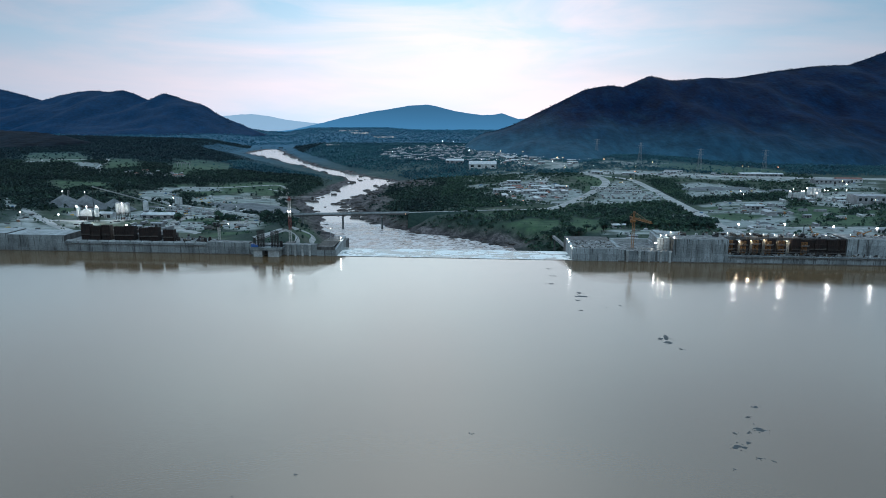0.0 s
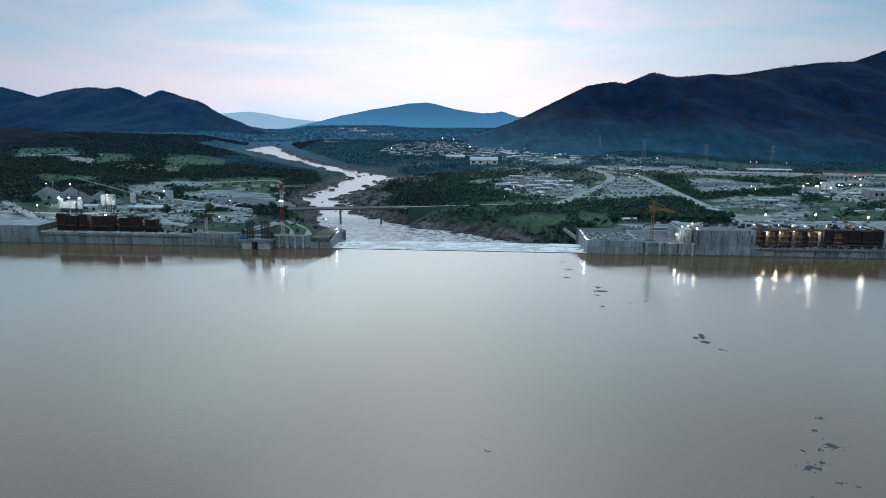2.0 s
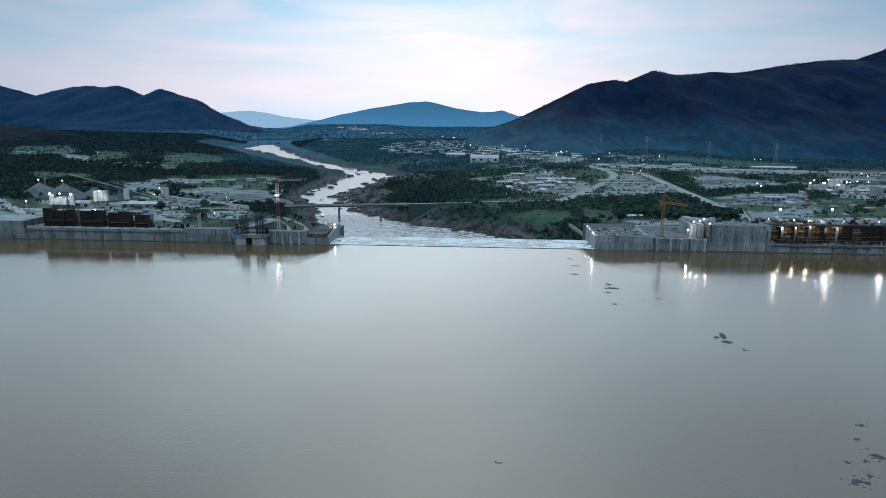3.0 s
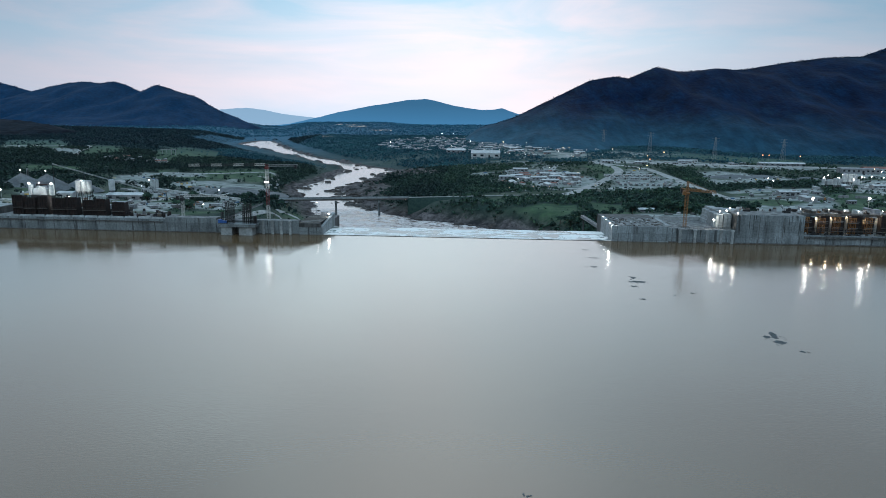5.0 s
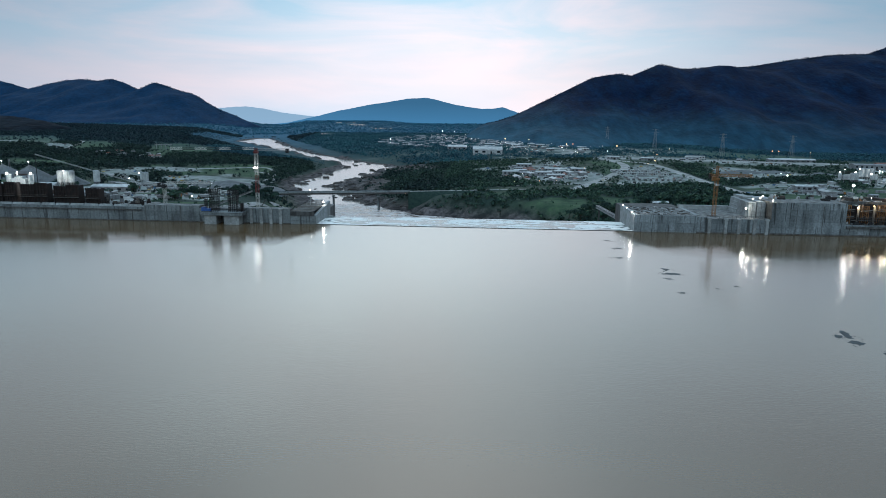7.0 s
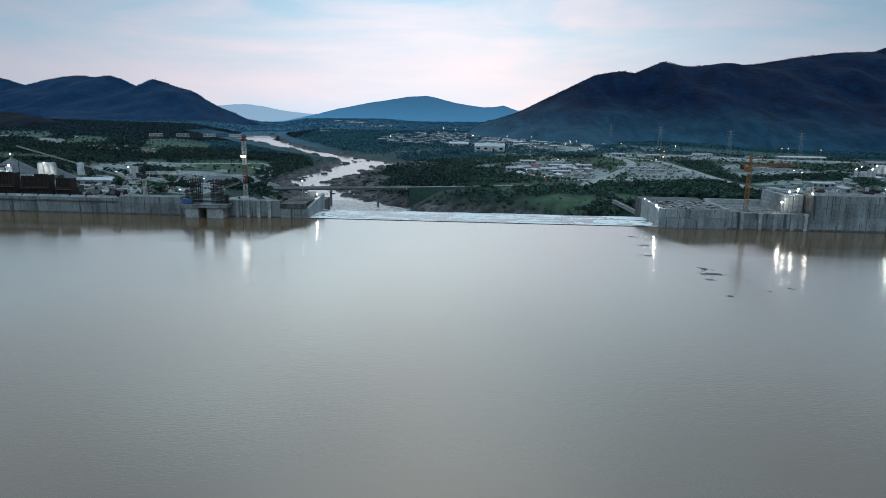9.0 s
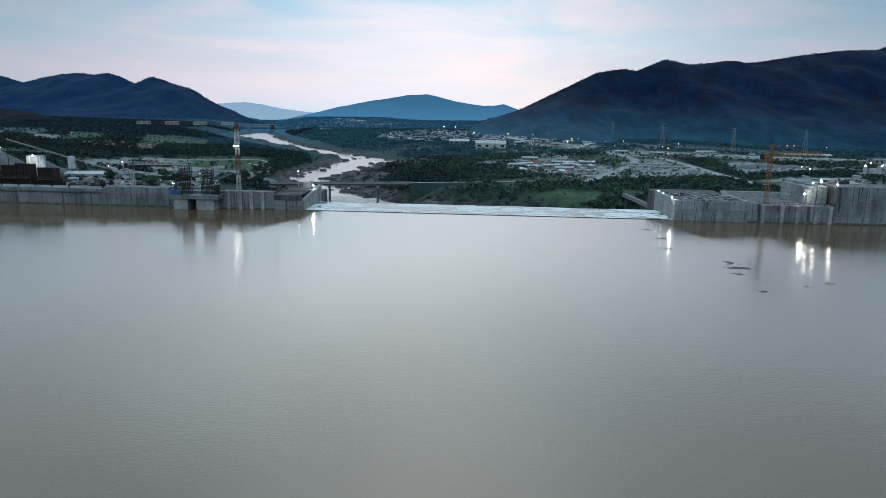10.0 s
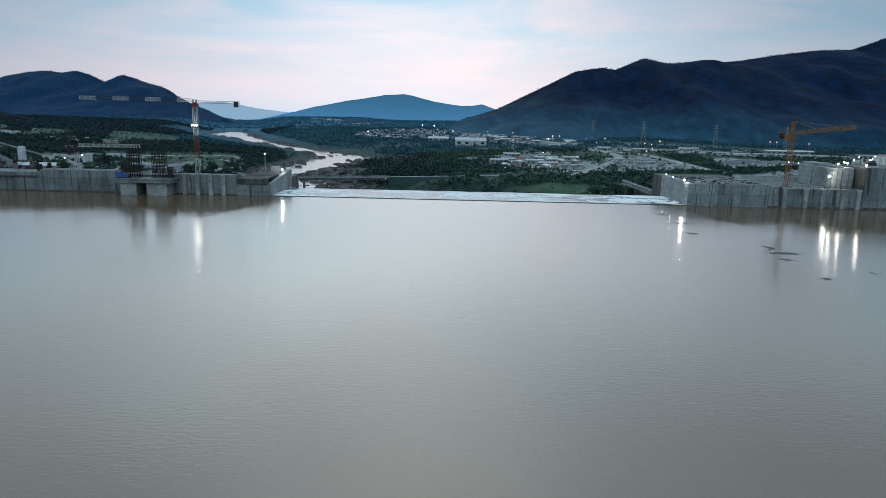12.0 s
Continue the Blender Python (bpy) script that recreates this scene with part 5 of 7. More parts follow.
# raw lifts that show between the shutters
for x0, x1, z1 in ((162.0, 164.4, 12.8), (169.0, 171.8, 12.2), (176.9, 179.6, 13.0), (184.4, 186.2, 12.4), (191.0, 194.2, 12.9)):
    tagged(part("raw_lift", boxes((x0, x1, 412.2, 415, 4.9, z1)), CONCRETE_PALE), "pale raw concrete lift between shutters", "dam block", "dam blocks")
# material along the ledge
for i in range(90):
    u, w, d, h = random.uniform(155, 262), random.uniform(0.5, 2.6), random.uniform(0.3, 1.0), random.uniform(0.25, 1.1)
    o = part("stacked_timber", boxes((-w / 2, w / 2, -d / 2, d / 2, 0, h), (-w * 0.3, w * 0.4, -d * 0.4, d * 0.2, h, h * 1.5)), random.choice((CONCRETE_PALE, TIMBER, SHEET_WHITE, GALV, RUST, DARK_STEEL)))
    o.matrix_world = pose(u, random.uniform(403.2, 406.6), 4.92, 0, 0, random.uniform(-25, 25))
    tagged(o, "stacked material on the ledge before the shutters", "stacked material", "ledge material")
# the raised mass of concrete behind them
for x0, x1, z in ((154, 226, 14.2), (-258, -200, 9.5)):
    tagged(part("dam_core", boxes((x0, x1, 415, 425, 0, z)), CONCRETE_DARK), "dark raw concrete mass behind formwork", "dam block", "dam blocks")
    for i in range(14):
        u = x0 + (i + 0.5) * (x1 - x0) / 14
        tagged(part("site_crate", boxes((u - random.uniform(0.6, 1.9), u + 1.2, 416 + random.uniform(0, 5), 423, z, z + random.uniform(0.6, 2.0))), random.choice((SHEET_GREY, TIMBER, SHEET_WHITE, RUST, ROUGH_TOP))), "site crate with material on the raw concrete", "crate", "site crates")

# scaffold along the low wall
sc = thing("scaffold_platform", "narrow dark steel scaffold platform above the low wall", "scaffold", (0, 405.0, 4.9), group="scaffolds")
part("platform", boxes((156, 224, -1.4, 0.2, 1.9, 2.05)), TIMBER, sc)
for i in range(24):
    u = 156 + i * 3
    part("standard", boxes((u - 0.09, u + 0.09, -1.4, -1.22, 0, 3.2 + (i % 3) * 0.5)), DARK_STEEL, sc)
for v in (2.6, 3.1):
    part("rail", boxes((156, 224, -1.4, -1.3, v, v + 0.1)), DARK_STEEL, sc)
tagged(part("ledge_beam", boxes((153.6, 262, 401.5, 402.3, 3.6, 4.5)), CONCRETE_DARK), "dark stained ledge along the low dam wall", "ledge", kind="structure")
tagged(part("ledge_beam", boxes((-264, -172, 401.7, 402.3, 5.0, 5.5)), CONCRETE_DARK), "dark stained ledge along the low dam wall", "ledge", kind="structure")

# pale barrier units on the west wall
for i in range(13):
    u = -264 + i * 7.1
    bm = bmesh.new()
    v = [bm.verts.new(c) for c in ((0, -0.5, 0), (6.6, -0.5, 0), (6.6, 0.5, 0), (0, 0.5, 0), (0.3, -0.2, 1.0), (6.3, -0.2, 1.0), (6.3, 0.2, 1.0), (0.3, 0.2, 1.0))]
    for f in BOX_FACES:
        bm.faces.new([v[q] for q in f])
    o = part("barrier_unit", bm, CONCRETE_PALE)
    o.matrix_world = pose(u, 403.1 + random.uniform(-0.1, 0.2), 6.56, 0, 0, random.uniform(-1.2, 1.2))
    tagged(o, "pale concrete barrier unit along the wall top", "barrier", "barrier units")

# twin intake piers
intake = thing("intake_pier", "two pale concrete piers under one slab before the dam", "intake pier", (-130.9, 396.2, 0))
for x0, x1 in ((-8.4, -2.8), (0.8, 7.8)):
    part("pier_shaft", boxes((x0, x1, 0, 6.0, -4, 4.3)), CONCRETE_PALE, intake)
part("slab", boxes((-9.8, 9.6, -0.8, 6.0, 4.3, 5.5), (-10.1, 9.9, -1.0, 6.0, 5.5, 5.8)), CONCRETE, intake)


def rebar_column(x, y, z, w, d, h, nx, ny, label):
    t = thing("rebar_column", label, "rebar cage", (x, y, z), group="rebar cages")
    for i in range(nx):
        for j in range(ny):
            if 0 < i < nx - 1 and 0 < j < ny - 1:
                continue
            bm = bmesh.new()
            u, v = -w / 2 + i * w / (nx - 1), -d / 2 + j * d / (ny - 1)
            hh = h * random.uniform(0.95, 1.03)
            tube(bm, (u, v, 0), (u + random.uniform(-0.15, 0.15), v, hh), 0.13, 0.11, 6)
            part("bar", bm, REBAR, t)
    for k in range(9):
        zz = h * (0.08 + 0.105 * k)
        part("tie", boxes((-w / 2, w / 2, -d / 2 - 0.1, -d / 2 + 0.05, zz, zz + 0.2), (-w / 2, w / 2, d / 2 - 0.05, d / 2 + 0.1, zz, zz + 0.2), (-w / 2 - 0.1, -w / 2 + 0.05, -d / 2, d / 2, zz, zz + 0.2), (w / 2 - 0.05, w / 2 + 0.1, -d / 2, d / 2, zz, zz + 0.2)), REBAR, t)
    return t


rebar_column(-135.2, 399.0, 5.8, 3.6, 3.4, 10.8, 5, 4, "tall dark steel rebar cage on the intake slab")
rebar_column(-126.2, 399.0, 5.8, 3.8, 3.4, 10.4, 5, 4, "tall dark steel rebar cage on the intake slab")
rebar_column(-139.4, 399.5, 5.8, 0.9, 1.0, 5.6, 2, 2, "short dark rebar cage beside a blue machine")
rebar_column(-122.3, 399.0, 5.8, 1.5, 1.4, 4.0, 3, 2, "short dark rebar cage at the slab edge")
m = thing("blue_compressor", "blue machine housing on the intake slab", "compressor", (-138.4, 397.3, 5.8))
part("housing", boxes((-2.2, 2.0, -0.9, 0.9, 0.3, 1.5), (-2.2, -0.4, -0.9, 0.9, 1.5, 2.1)), BLUE_PAINT, m)
part("skid", boxes((-2.4, 2.2, -0.7, 0.7, 0, 0.3)), DARK_STEEL, m)
part("exhaust", tube(bmesh.new(), (1.2, 0, 1.5), (1.2, 0, 2.4), 0.12), DARK_STEEL, m)
m = thing("site_stair", "slim inclined steel gangway behind the intake", "gangway", (0, 0, 0))
for s in (0.0,):
    bm = bmesh.new()
    lattice(bm, (-148 + s, 426, 3.8), (-131 + s * 0.6, 439, 10.8), 0.6, 0.12, 0.07, 1.6)
    part("truss", bm, GALV, m)
    part("tread_deck", beam(bmesh.new(), (-148 + s, 426, 4.2), (-131 + s * 0.6, 439, 11.2), 0.8, 0.1), DARK_STEEL, m)
tagged(part("timber_ramp", beam(bmesh.new(), (-116.5, 410, 7.0), (-114.6, 410, 10.2), 0.9, 0.2), TIMBER), "leaning timber board on the dam top", "board")

# planked deck on the west end pier
deck = thing("planked_deck", "dark planked working deck on the end pier", "deck", (-100.5, FACE, 4.0))
part("shutter_face", boxes((0.0, 11.4, -0.35, 0.1, 0.05, 1.9)), CONCRETE_DARK, deck)
part("bearer", boxes((0.2, 10.6, 0.0, 30.0, 1.5, 1.95)), DARK_STEEL, deck)
random.seed(9)
for i in range(30):
    part("plank", boxes((random.uniform(-0.5, 0.1), 10.7 + random.uniform(-0.3, 0.2), i * 1.0 - 0.3, i * 1.0 + 0.6, 1.96, 2.06 + random.uniform(0, 0.18))), TIMBER if i % 4 else ROUGH_TOP, deck)
box_ob = thing("site_container", "blue-grey container at the back of the planked deck", "container", (-93.2, 428.2, 6.15))
part("body", boxes((-1.8, 1.8, -1.2, 1.2, 0, 2.3)), SHEET_GREY, box_ob)
for i in range(9):
    part("corrugation", boxes((-1.7 + i * 0.4, -1.55 + i * 0.4, -1.26, -1.2, 0.15, 2.15)), SHEET_GREY, box_ob)
bm = bmesh.new()
for s in (-1, 1):
    beam(bm, (-96.8 + s * 2.2, 425.7, 6.1), (-96.8, 425.7, 8.6), 0.14)
tagged(part("pole_stay", bm, GALV), "pale splayed stays of a lamp pole", "stay")

# rough top of the east end pier: beams, boards and spoil
random.seed(21)
for i in range(150):
    u, v = random.uniform(61, 86.5), random.uniform(404, 431)
    w, d, h = random.uniform(0.4, 2.6), random.uniform(0.25, 1.1), random.uniform(0.1, 0.5)
    o = part("spoil_board", boxes((-w / 2, w / 2, -d / 2, d / 2, 0, h)), random.choice((ROUGH_TOP, CONCRETE_PALE, CONCRETE_PALE, DARK_STEEL, CONCRETE_DARK, GALV, TIMBER)))
    o.matrix_world = pose(u, v, 7.75, 0, 0, random.uniform(-90, 90))
    tagged(o, "loose board or block on the rough pier top", "board", "loose boards")
tagged(part("pier_top", boxes((60.7, 87.4, 402.9, 431, 7.2, 7.76)), ROUGH_TOP), "rough grey unfinished top of the end pier", "pier top", kind="structure")

# crane recess and tower on the east side
tagged(part("recess_wall", boxes((88, 113, 434, 436, -10, 8.6), (88, 90, 410, 434, -10, 7.4), (90, 126, 406, 434, -10, 6.2)), CONCRETE_PALE), "pale concrete back wall of the crane recess", "wall", kind="structure")
rec = thing("recess_railing", "thin steel guard rail along the recess edge", "railing", (0, 403.6, 6.65), group="railings")
for i in range(15):
    part("post", boxes((92 + i * 1.9, 92.08 + i * 1.9, -0.04, 0.04, 0, 1.25)), DARK_STEEL, rec)
for v in (0.6, 1.2):
    part("rail", boxes((92, 120, -0.03, 0.03, v, v + 0.07)), DARK_STEEL, rec)
tw = thing("concrete_tower", "stepped pale concrete tower beside the high block", "concrete tower", (120, 422, 0))
for k, (x0, x1, z1) in enumerate(((-6.0, -2.4, 13.4), (-4.8, -0.4, 14.6), (0.2, 4.6, 13.9), (4.9, 10.5, 13.6))):
    part("column", boxes((x0, x1, 0.3 * k, 14, -10, z1)), CONCRETE_PALE, tw)
for x0, x1, y0, z1 in ((-7.6, -4.4, -13.4, 13.6), (-4.0, -0.6, -13.9, 14.1), (-0.5, 0.3, -12.6, 13.2)):
    part("column", boxes((x0, x1, y0, 0.2, -10, z1)), CONCRETE_PALE, tw)
for u, v in ((-4.35, -13.2), (-0.58, -13.4), (-6.1, -13.46), (-2.3, -13.96)):
    part("pour_joint", boxes((u, u + 0.3 if v > -13.45 else u + 0.1, v, v + 0.3, 6.0, 13.4)), CONCRETE_DARK, tw)
for u in (-3.2, -1.6, 1.6, 3.2, 6.5, 8.3):
    part("pour_joint", boxes((u, u + 0.18, -0.06 + (0.9 if u > 4 else 0.5 if u > 0 else 0.2), 1.2, 6.0, 13.2)), CONCRETE_DARK, tw)
for k in range(3):
    part("step_block", boxes((-7.6 + k * 0.6, -5.9, 1 + k, 12, -10, 8.6 + k * 1.6)), CONCRETE_PALE, tw)

# clutter along the east crest
random.seed(31)
for i in range(46):
    u, v = random.uniform(122, 263), random.uniform(411, 418.5) if random.random() < 0.5 else random.uniform(416, 423)
    v = min(v, 418.5) if u < 154 else max(v, 416)
    base = 14.56 if u < 153 else 14.22 if u < 226 else 15.26
    w, d, h = random.uniform(0.6, 3.0), random.uniform(0.8, 2.2), random.uniform(0.5, 2.2)
    t = thing("equipment_box", "weathered equipment box on the dam crest", "equipment box", (u, v, base), group="equipment boxes", turn=random.uniform(-40, 40))
    mt = random.choice((SHEET_GREY, SHEET_WHITE, TIMBER, RUST, DARK_STEEL, YELLOW_PAINT, ROUGH_TOP))
    part("box_body", boxes((-w / 2, w / 2, -d / 2, d / 2, 0, h * 0.55)), mt, t)
    part("box_lid", boxes((-w * 0.35, w * 0.42, -d * 0.4, d * 0.3, h * 0.55, h)), random.choice((mt, SHEET_WHITE, TIMBER)), t)
for i in range(30):
    u, v = random.uniform(-199, -173), random.uniform(405, 418)
    w, h = random.uniform(0.6, 2.6), random.uniform(0.5, 3.4)
    t = thing("equipment_box", "dark equipment box among stored shutters", "equipment box", (u, v, 6.56), group="equipment boxes", turn=random.uniform(-40, 40))
    part("box_body", boxes((-w / 2, w / 2, -0.8, 0.8, 0, h * 0.6)), random.choice((RUST, DARK_STEEL, RUST, SHEET_GREY)), t)
    part("box_lid", boxes((-w * 0.3, w * 0.4, -0.6, 0.5, h * 0.6, h)), random.choice((RUST, DARK_STEEL, TIMBER)), t)


for u, dz in ((157, 2.0), (163, 1.4), (171, 1.8), (179, 1.5), (186, 1.2), (198, 1.6), (217, 1.4), (232, 1.2)):
    base = 14.22 if u < 226 else 15.26
    lamp(u, 416.2, base + dz, 0.34, LAMP_WHITE, base, "small lit work lamp on the dam crest", 1500 if u < 190 else 0, "work lamps")

# ---- small crawler cranes on the crest ----
def crawler_crane(x, y, z, turn, reach, rise, paint, label):
    t = thing("crawler_crane", label, "crane", (x, y, z), group="crawler cranes", turn=turn)
    for s in (-1, 1):
        part("track", boxes((-1.9, 1.9, s * 1.2 - 0.3, s * 1.2 + 0.3, 0, 0.8)), DARK_STEEL, t)
    h = part("house", boxes((-1.9, 1.2, -1.2, 1.2, 0.85, 2.0), (-1.9, -0.6, -1.1, 1.1, 2.0, 2.5)), paint, t)
    part("cab", boxes((0.3, 1.6, 0.3, 1.2, 1.1, 2.7)), SHEET_WHITE, h)
    part("boom", lattice(bmesh.new(), (1.0, 0, 1.4), (reach, 0, rise), 0.5, 0.12, 0.06, 1.0), paint, t)
    part("hoist_rope", beam(bmesh.new(), (reach, 0, rise), (reach, 0.02, 2.5), 0.05), DARK_STEEL, t)
    return t


crawler_crane(149, 414, 14.56, 160, 5.5, 6.5, DARK_STEEL, "dark crawler crane with raised boom on the dam crest")
crawler_crane(204, 418, 14.24, 60, 3.4, 7.0, DARK_STEEL, "dark crawler crane with raised boom on the dam crest")
crawler_crane(212, 419, 14.24, 140, 3.6, 6.6, YELLOW_PAINT, "yellow crawler crane with raised boom on the dam crest")
crawler_crane(240, 419, 15.28, 10, 6.5, 3.4, YELLOW_PAINT, "yellow crawler crane with a low boom on the dam crest")


# ---- cranes ----
def tower_crane(x, y, base, sections, jib, counter, jib_turn, label, jib_mats, head_mat, w=2.1, peak=0.0, name="tower_crane", rise=0.0):
    t = thing(name, label, "crane", (x, y, base), group="tower cranes")
    z = 0.0
    for h, m in sections:
        part("mast_section", lattice(bmesh.new(), (0, 0, z), (0, 0, z + h), w, 0.15, 0.065, 1.5), m, t)
        z += h
    part("footing", boxes((-2.6, 2.6, -2.6, 2.6, -6, 0.4)), CONCRETE_DARK, t)
    part("slewing_ring", boxes((-1.1, 1.1, -1.1, 1.1, z, z + 0.9)), head_mat, t)
    d = Vector((math.cos(radians(jib_turn)), math.sin(radians(jib_turn)), 0))
    side = Vector((-d.y, d.x, 0))
    cab = bmesh.new()
    c = side * -1.5
    box(cab, c.x - 0.7, c.x + 0.7, c.y - 0.7, c.y + 0.7, z - 0.4, z + 1.5)
    part("cab", cab, head_mat, t)
    part("head_frame", lattice(bmesh.new(), (0, 0, z + 0.9), (0, 0, z + 2.6 + peak), 1.3 if not peak else 0.8, 0.18, 0.1, 1.2), head_mat, t)
    jz = z + 1.8
    n = len(jib_mats)
    for i, m in enumerate(jib_mats):
        p, q = d * (0.8 + jib * i / n), d * (0.8 + jib * (i + 1) / n - 0.15)
        part("jib_section", lattice(bmesh.new(), (p.x, p.y, jz + rise * i / n), (q.x, q.y, jz + rise * (i + 1) / n), 1.35, 0.15, 0.11, 1.9, three=True), m, t)
    q = d * -counter
    cj = part("counter_jib", lattice(bmesh.new(), (-d.x * 0.8, -d.y * 0.8, jz), (q.x, q.y, jz), 0.9, 0.14, 0.07, 1.6), YELLOW_PAINT if peak else GALV, t)
    cw = bmesh.new()
    q = d * -(counter - 1.4)
    box(cw, q.x - 0.8, q.x + 0.8, q.y - 0.6, q.y + 0.6, jz - 1.8, jz + 0.4)
    part("counterweight", cw, DARK_STEEL, cj)
    if peak:
        bm = bmesh.new()
        top = (0, 0, z + 2.6 + peak)
        for e, up in ((d * jib * 0.42, rise * 0.42), (d * jib * 0.8, rise * 0.8), (d * -(counter - 1), 0.0)):
            beam(bm, top, (e.x, e.y, jz + 1.0 + up), 0.12)
        part("tie_rod", bm, head_mat, t)
    hk = d * (jib * 0.3)
    part("hoist_rope", beam(bmesh.new(), (hk.x, hk.y, jz), (hk.x + 0.01, hk.y, jz - 5), 0.07), DARK_STEEL, t)
    return t


WHITE_SEC, RED_SEC = WHITE_PAINT, RED_PAINT
tower_crane(-126.4, 434, 2.0, ((8.5, WHITE_SEC), (9.0, RED_SEC), (11.4, WHITE_SEC)), 40, 17, 198, "tall red and white flat-top tower crane behind the dam", (WHITE_SEC, DARK_STEEL, WHITE_SEC, DARK_STEEL, WHITE_SEC, DARK_STEEL, WHITE_SEC), RED_PAINT, 1.5)
lamp_ob = thing("mast_floodlight", "bright white floodlights on the crane mast", "lamp", (-126.4, 432.4, 23.6))
for s in (-0.9, 0.0, 0.9):
    part("lamp_head", ball(bmesh.new(), (s, 0, 0.0), 0.36, 2), LAMP_WHITE, lamp_ob, "glowing lamp head", smooth=True)
part("bracket", boxes((-1.6, 1.6, 0.45, 0.75, -0.7, 0.7)), DARK_STEEL, lamp_ob)
o = new("mast_glow", bpy.data.lights.new("mast_glow", "POINT"))
o.data.energy, o.data.color, o.data.shadow_soft_size = 380, (1, 0.96, 0.88), 1.2
o.location = (-126.4, 428.8, 23.6)
tower_crane(97.5, 411, 6.3, ((6.5, YELLOW_PAINT), (6.5, YELLOW_PAINT), (4.2, YELLOW_PAINT)), 34, 8.5, -87, "yellow hammerhead tower crane in a floodlit recess", (YELLOW_PAINT, YELLOW_PAINT, YELLOW_PAINT), YELLOW_PAINT, 1.35, 3.8, rise=2.6)
tower_crane(-177, 437, 1.8, ((5.2, WHITE_SEC), (5.2, WHITE_SEC)), 24, 4, 8, "short pale tower crane behind the dam wall", (WHITE_SEC, WHITE_SEC, WHITE_SEC), DARK_STEEL, 1.3)
gate = thing("inclined_boom", "pale inclined steel boom behind the end pier", "boom", (60, 452, 0))
part("truss", lattice(bmesh.new(), (2.2, -3, -1.2), (-3.5, 30, 0.6), 1.4, 0.3, 0.15, 1.8), GALV, gate)
part("support", beam(bmesh.new(), (-3, 26, 0), (-3, 26, -40), 0.8), CONCRETE_DARK, gate)


# ---- the works on the west bank ----
def silo_group(x, y, n, r, h, legs, label):
    z = gz(x, y)
    t = thing("cement_silo", label, "silo", (x, y, z), group="silos")
    for i in range(n):
        u = (i - (n - 1) / 2) * r * 1.9
        bm = bmesh.new()
        tube(bm, (u, 0, legs + r), (u, 0, legs + h), r, r, 18)
        s = part("silo_shell", bm, SHEET_WHITE, t, smooth=False)
        bm = bmesh.new()
        tube(bm, (u, 0, legs - 0.4), (u, 0, legs + r), r * 0.25, r, 18)
        part("hopper", bm, SHEET_GREY, s)
        bm = bmesh.new()
        tube(bm, (u, 0, legs + h), (u, 0, legs + h + 0.7), r, r * 0.5, 18)
        part("cap", bm, SHEET_GREY, s)
        for k in range(4):
            bm = bmesh.new()
            a = k * math.pi / 2 + 0.78
            tube(bm, (u + r * 0.9 * math.cos(a), r * 0.9 * math.sin(a), -0.5), (u + r * 0.9 * math.cos(a), r * 0.9 * math.sin(a), legs + r), 0.2)
            part("leg", bm, DARK_STEEL, s)
    return t


silo_group(-338, 606, 3, 2.4, 11.0, 5.5, "group of white cement silos on dark legs")
silo_group(-333, 640, 1, 2.6, 11.5, 5.5, "single white cement silo on dark legs")
silo_group(-368, 788, 3, 1.6, 10.0, 3.0, "tall white silos of a distant batching plant")
silo_group(432, 905, 2, 2.4, 10.0, 4.0, "grey silos of the lit batching plant")
silo_group(462, 918, 2, 2.0, 8.0, 4.0, "grey silos of the lit batching plant")


def batching_plant(x, y, label):
    z = gz(x, y)
    t = thing("batching_plant", label, "batching plant", (x, y, z), group="batching plants")
    for u in (-8.5, 8.5):
        bm = bmesh.new()
        tube(bm, (u, 0, 4.5), (u, 0, 13.0), 2.0, 2.0, 16)
        s = part("silo_shell", bm, SHEET_WHITE, t)
        for k in range(4):
            a = k * math.pi / 2 + 0.78
            part("leg", tube(bmesh.new(), (u + 1.7 * math.cos(a), 1.7 * math.sin(a), -1), (u + 1.7 * math.cos(a), 1.7 * math.sin(a), 4.6), 0.2), DARK_STEEL, s)
    part("mixer_house", boxes((-5.5, 5.5, -2.5, 3.0, 5.0, 10.0), (-3, 3, -2.0, 2.5, 10.0, 11.2)), SHEET_WHITE, t)
    part("hopper_row", boxes((-7, 7, -3.4, -2.6, 3.0, 5.0), (-6, -2, -2.5, 2.5, 1.4, 5.0), (1.5, 5.5, -2.5, 2.5, 1.4, 5.0)), DARK_STEEL, t)
    part("gantry", boxes((-7, 7, 4.0, 5.0, 12.0, 13.0), (-7, -6.6, 4.2, 4.6, -1, 12), (6.6, 7, 4.2, 4.6, -1, 12), (-7, 7, 4.2, 4.5, 14.2, 14.5)), RUST, t)
    for u in (-6, -2, 2, 6):
        part("frame_leg", boxes((u - 0.2, u + 0.2, -2.6, -2.2, -1, 5)), DARK_STEEL, t)
    for u in (-9.2, 9.2):
        part("lamp_head", ball(bmesh.new(), (u, -1.2, 13.8), 0.75, 2), LAMP_WHITE, t, "glowing lamp head", smooth=True)
    return t


batching_plant(-357, 580, "white concrete batching plant with lit silos")
lamp(-349, 566, gz(-349, 566) + 15, 0.6, LAMP_WHITE, None, "lit white floodlight before the batching plant", 140000)
lamp(-332, 594, gz(-332, 594) + 17, 0.6, LAMP_WHITE, None, "lit white floodlight before the silos", 130000)


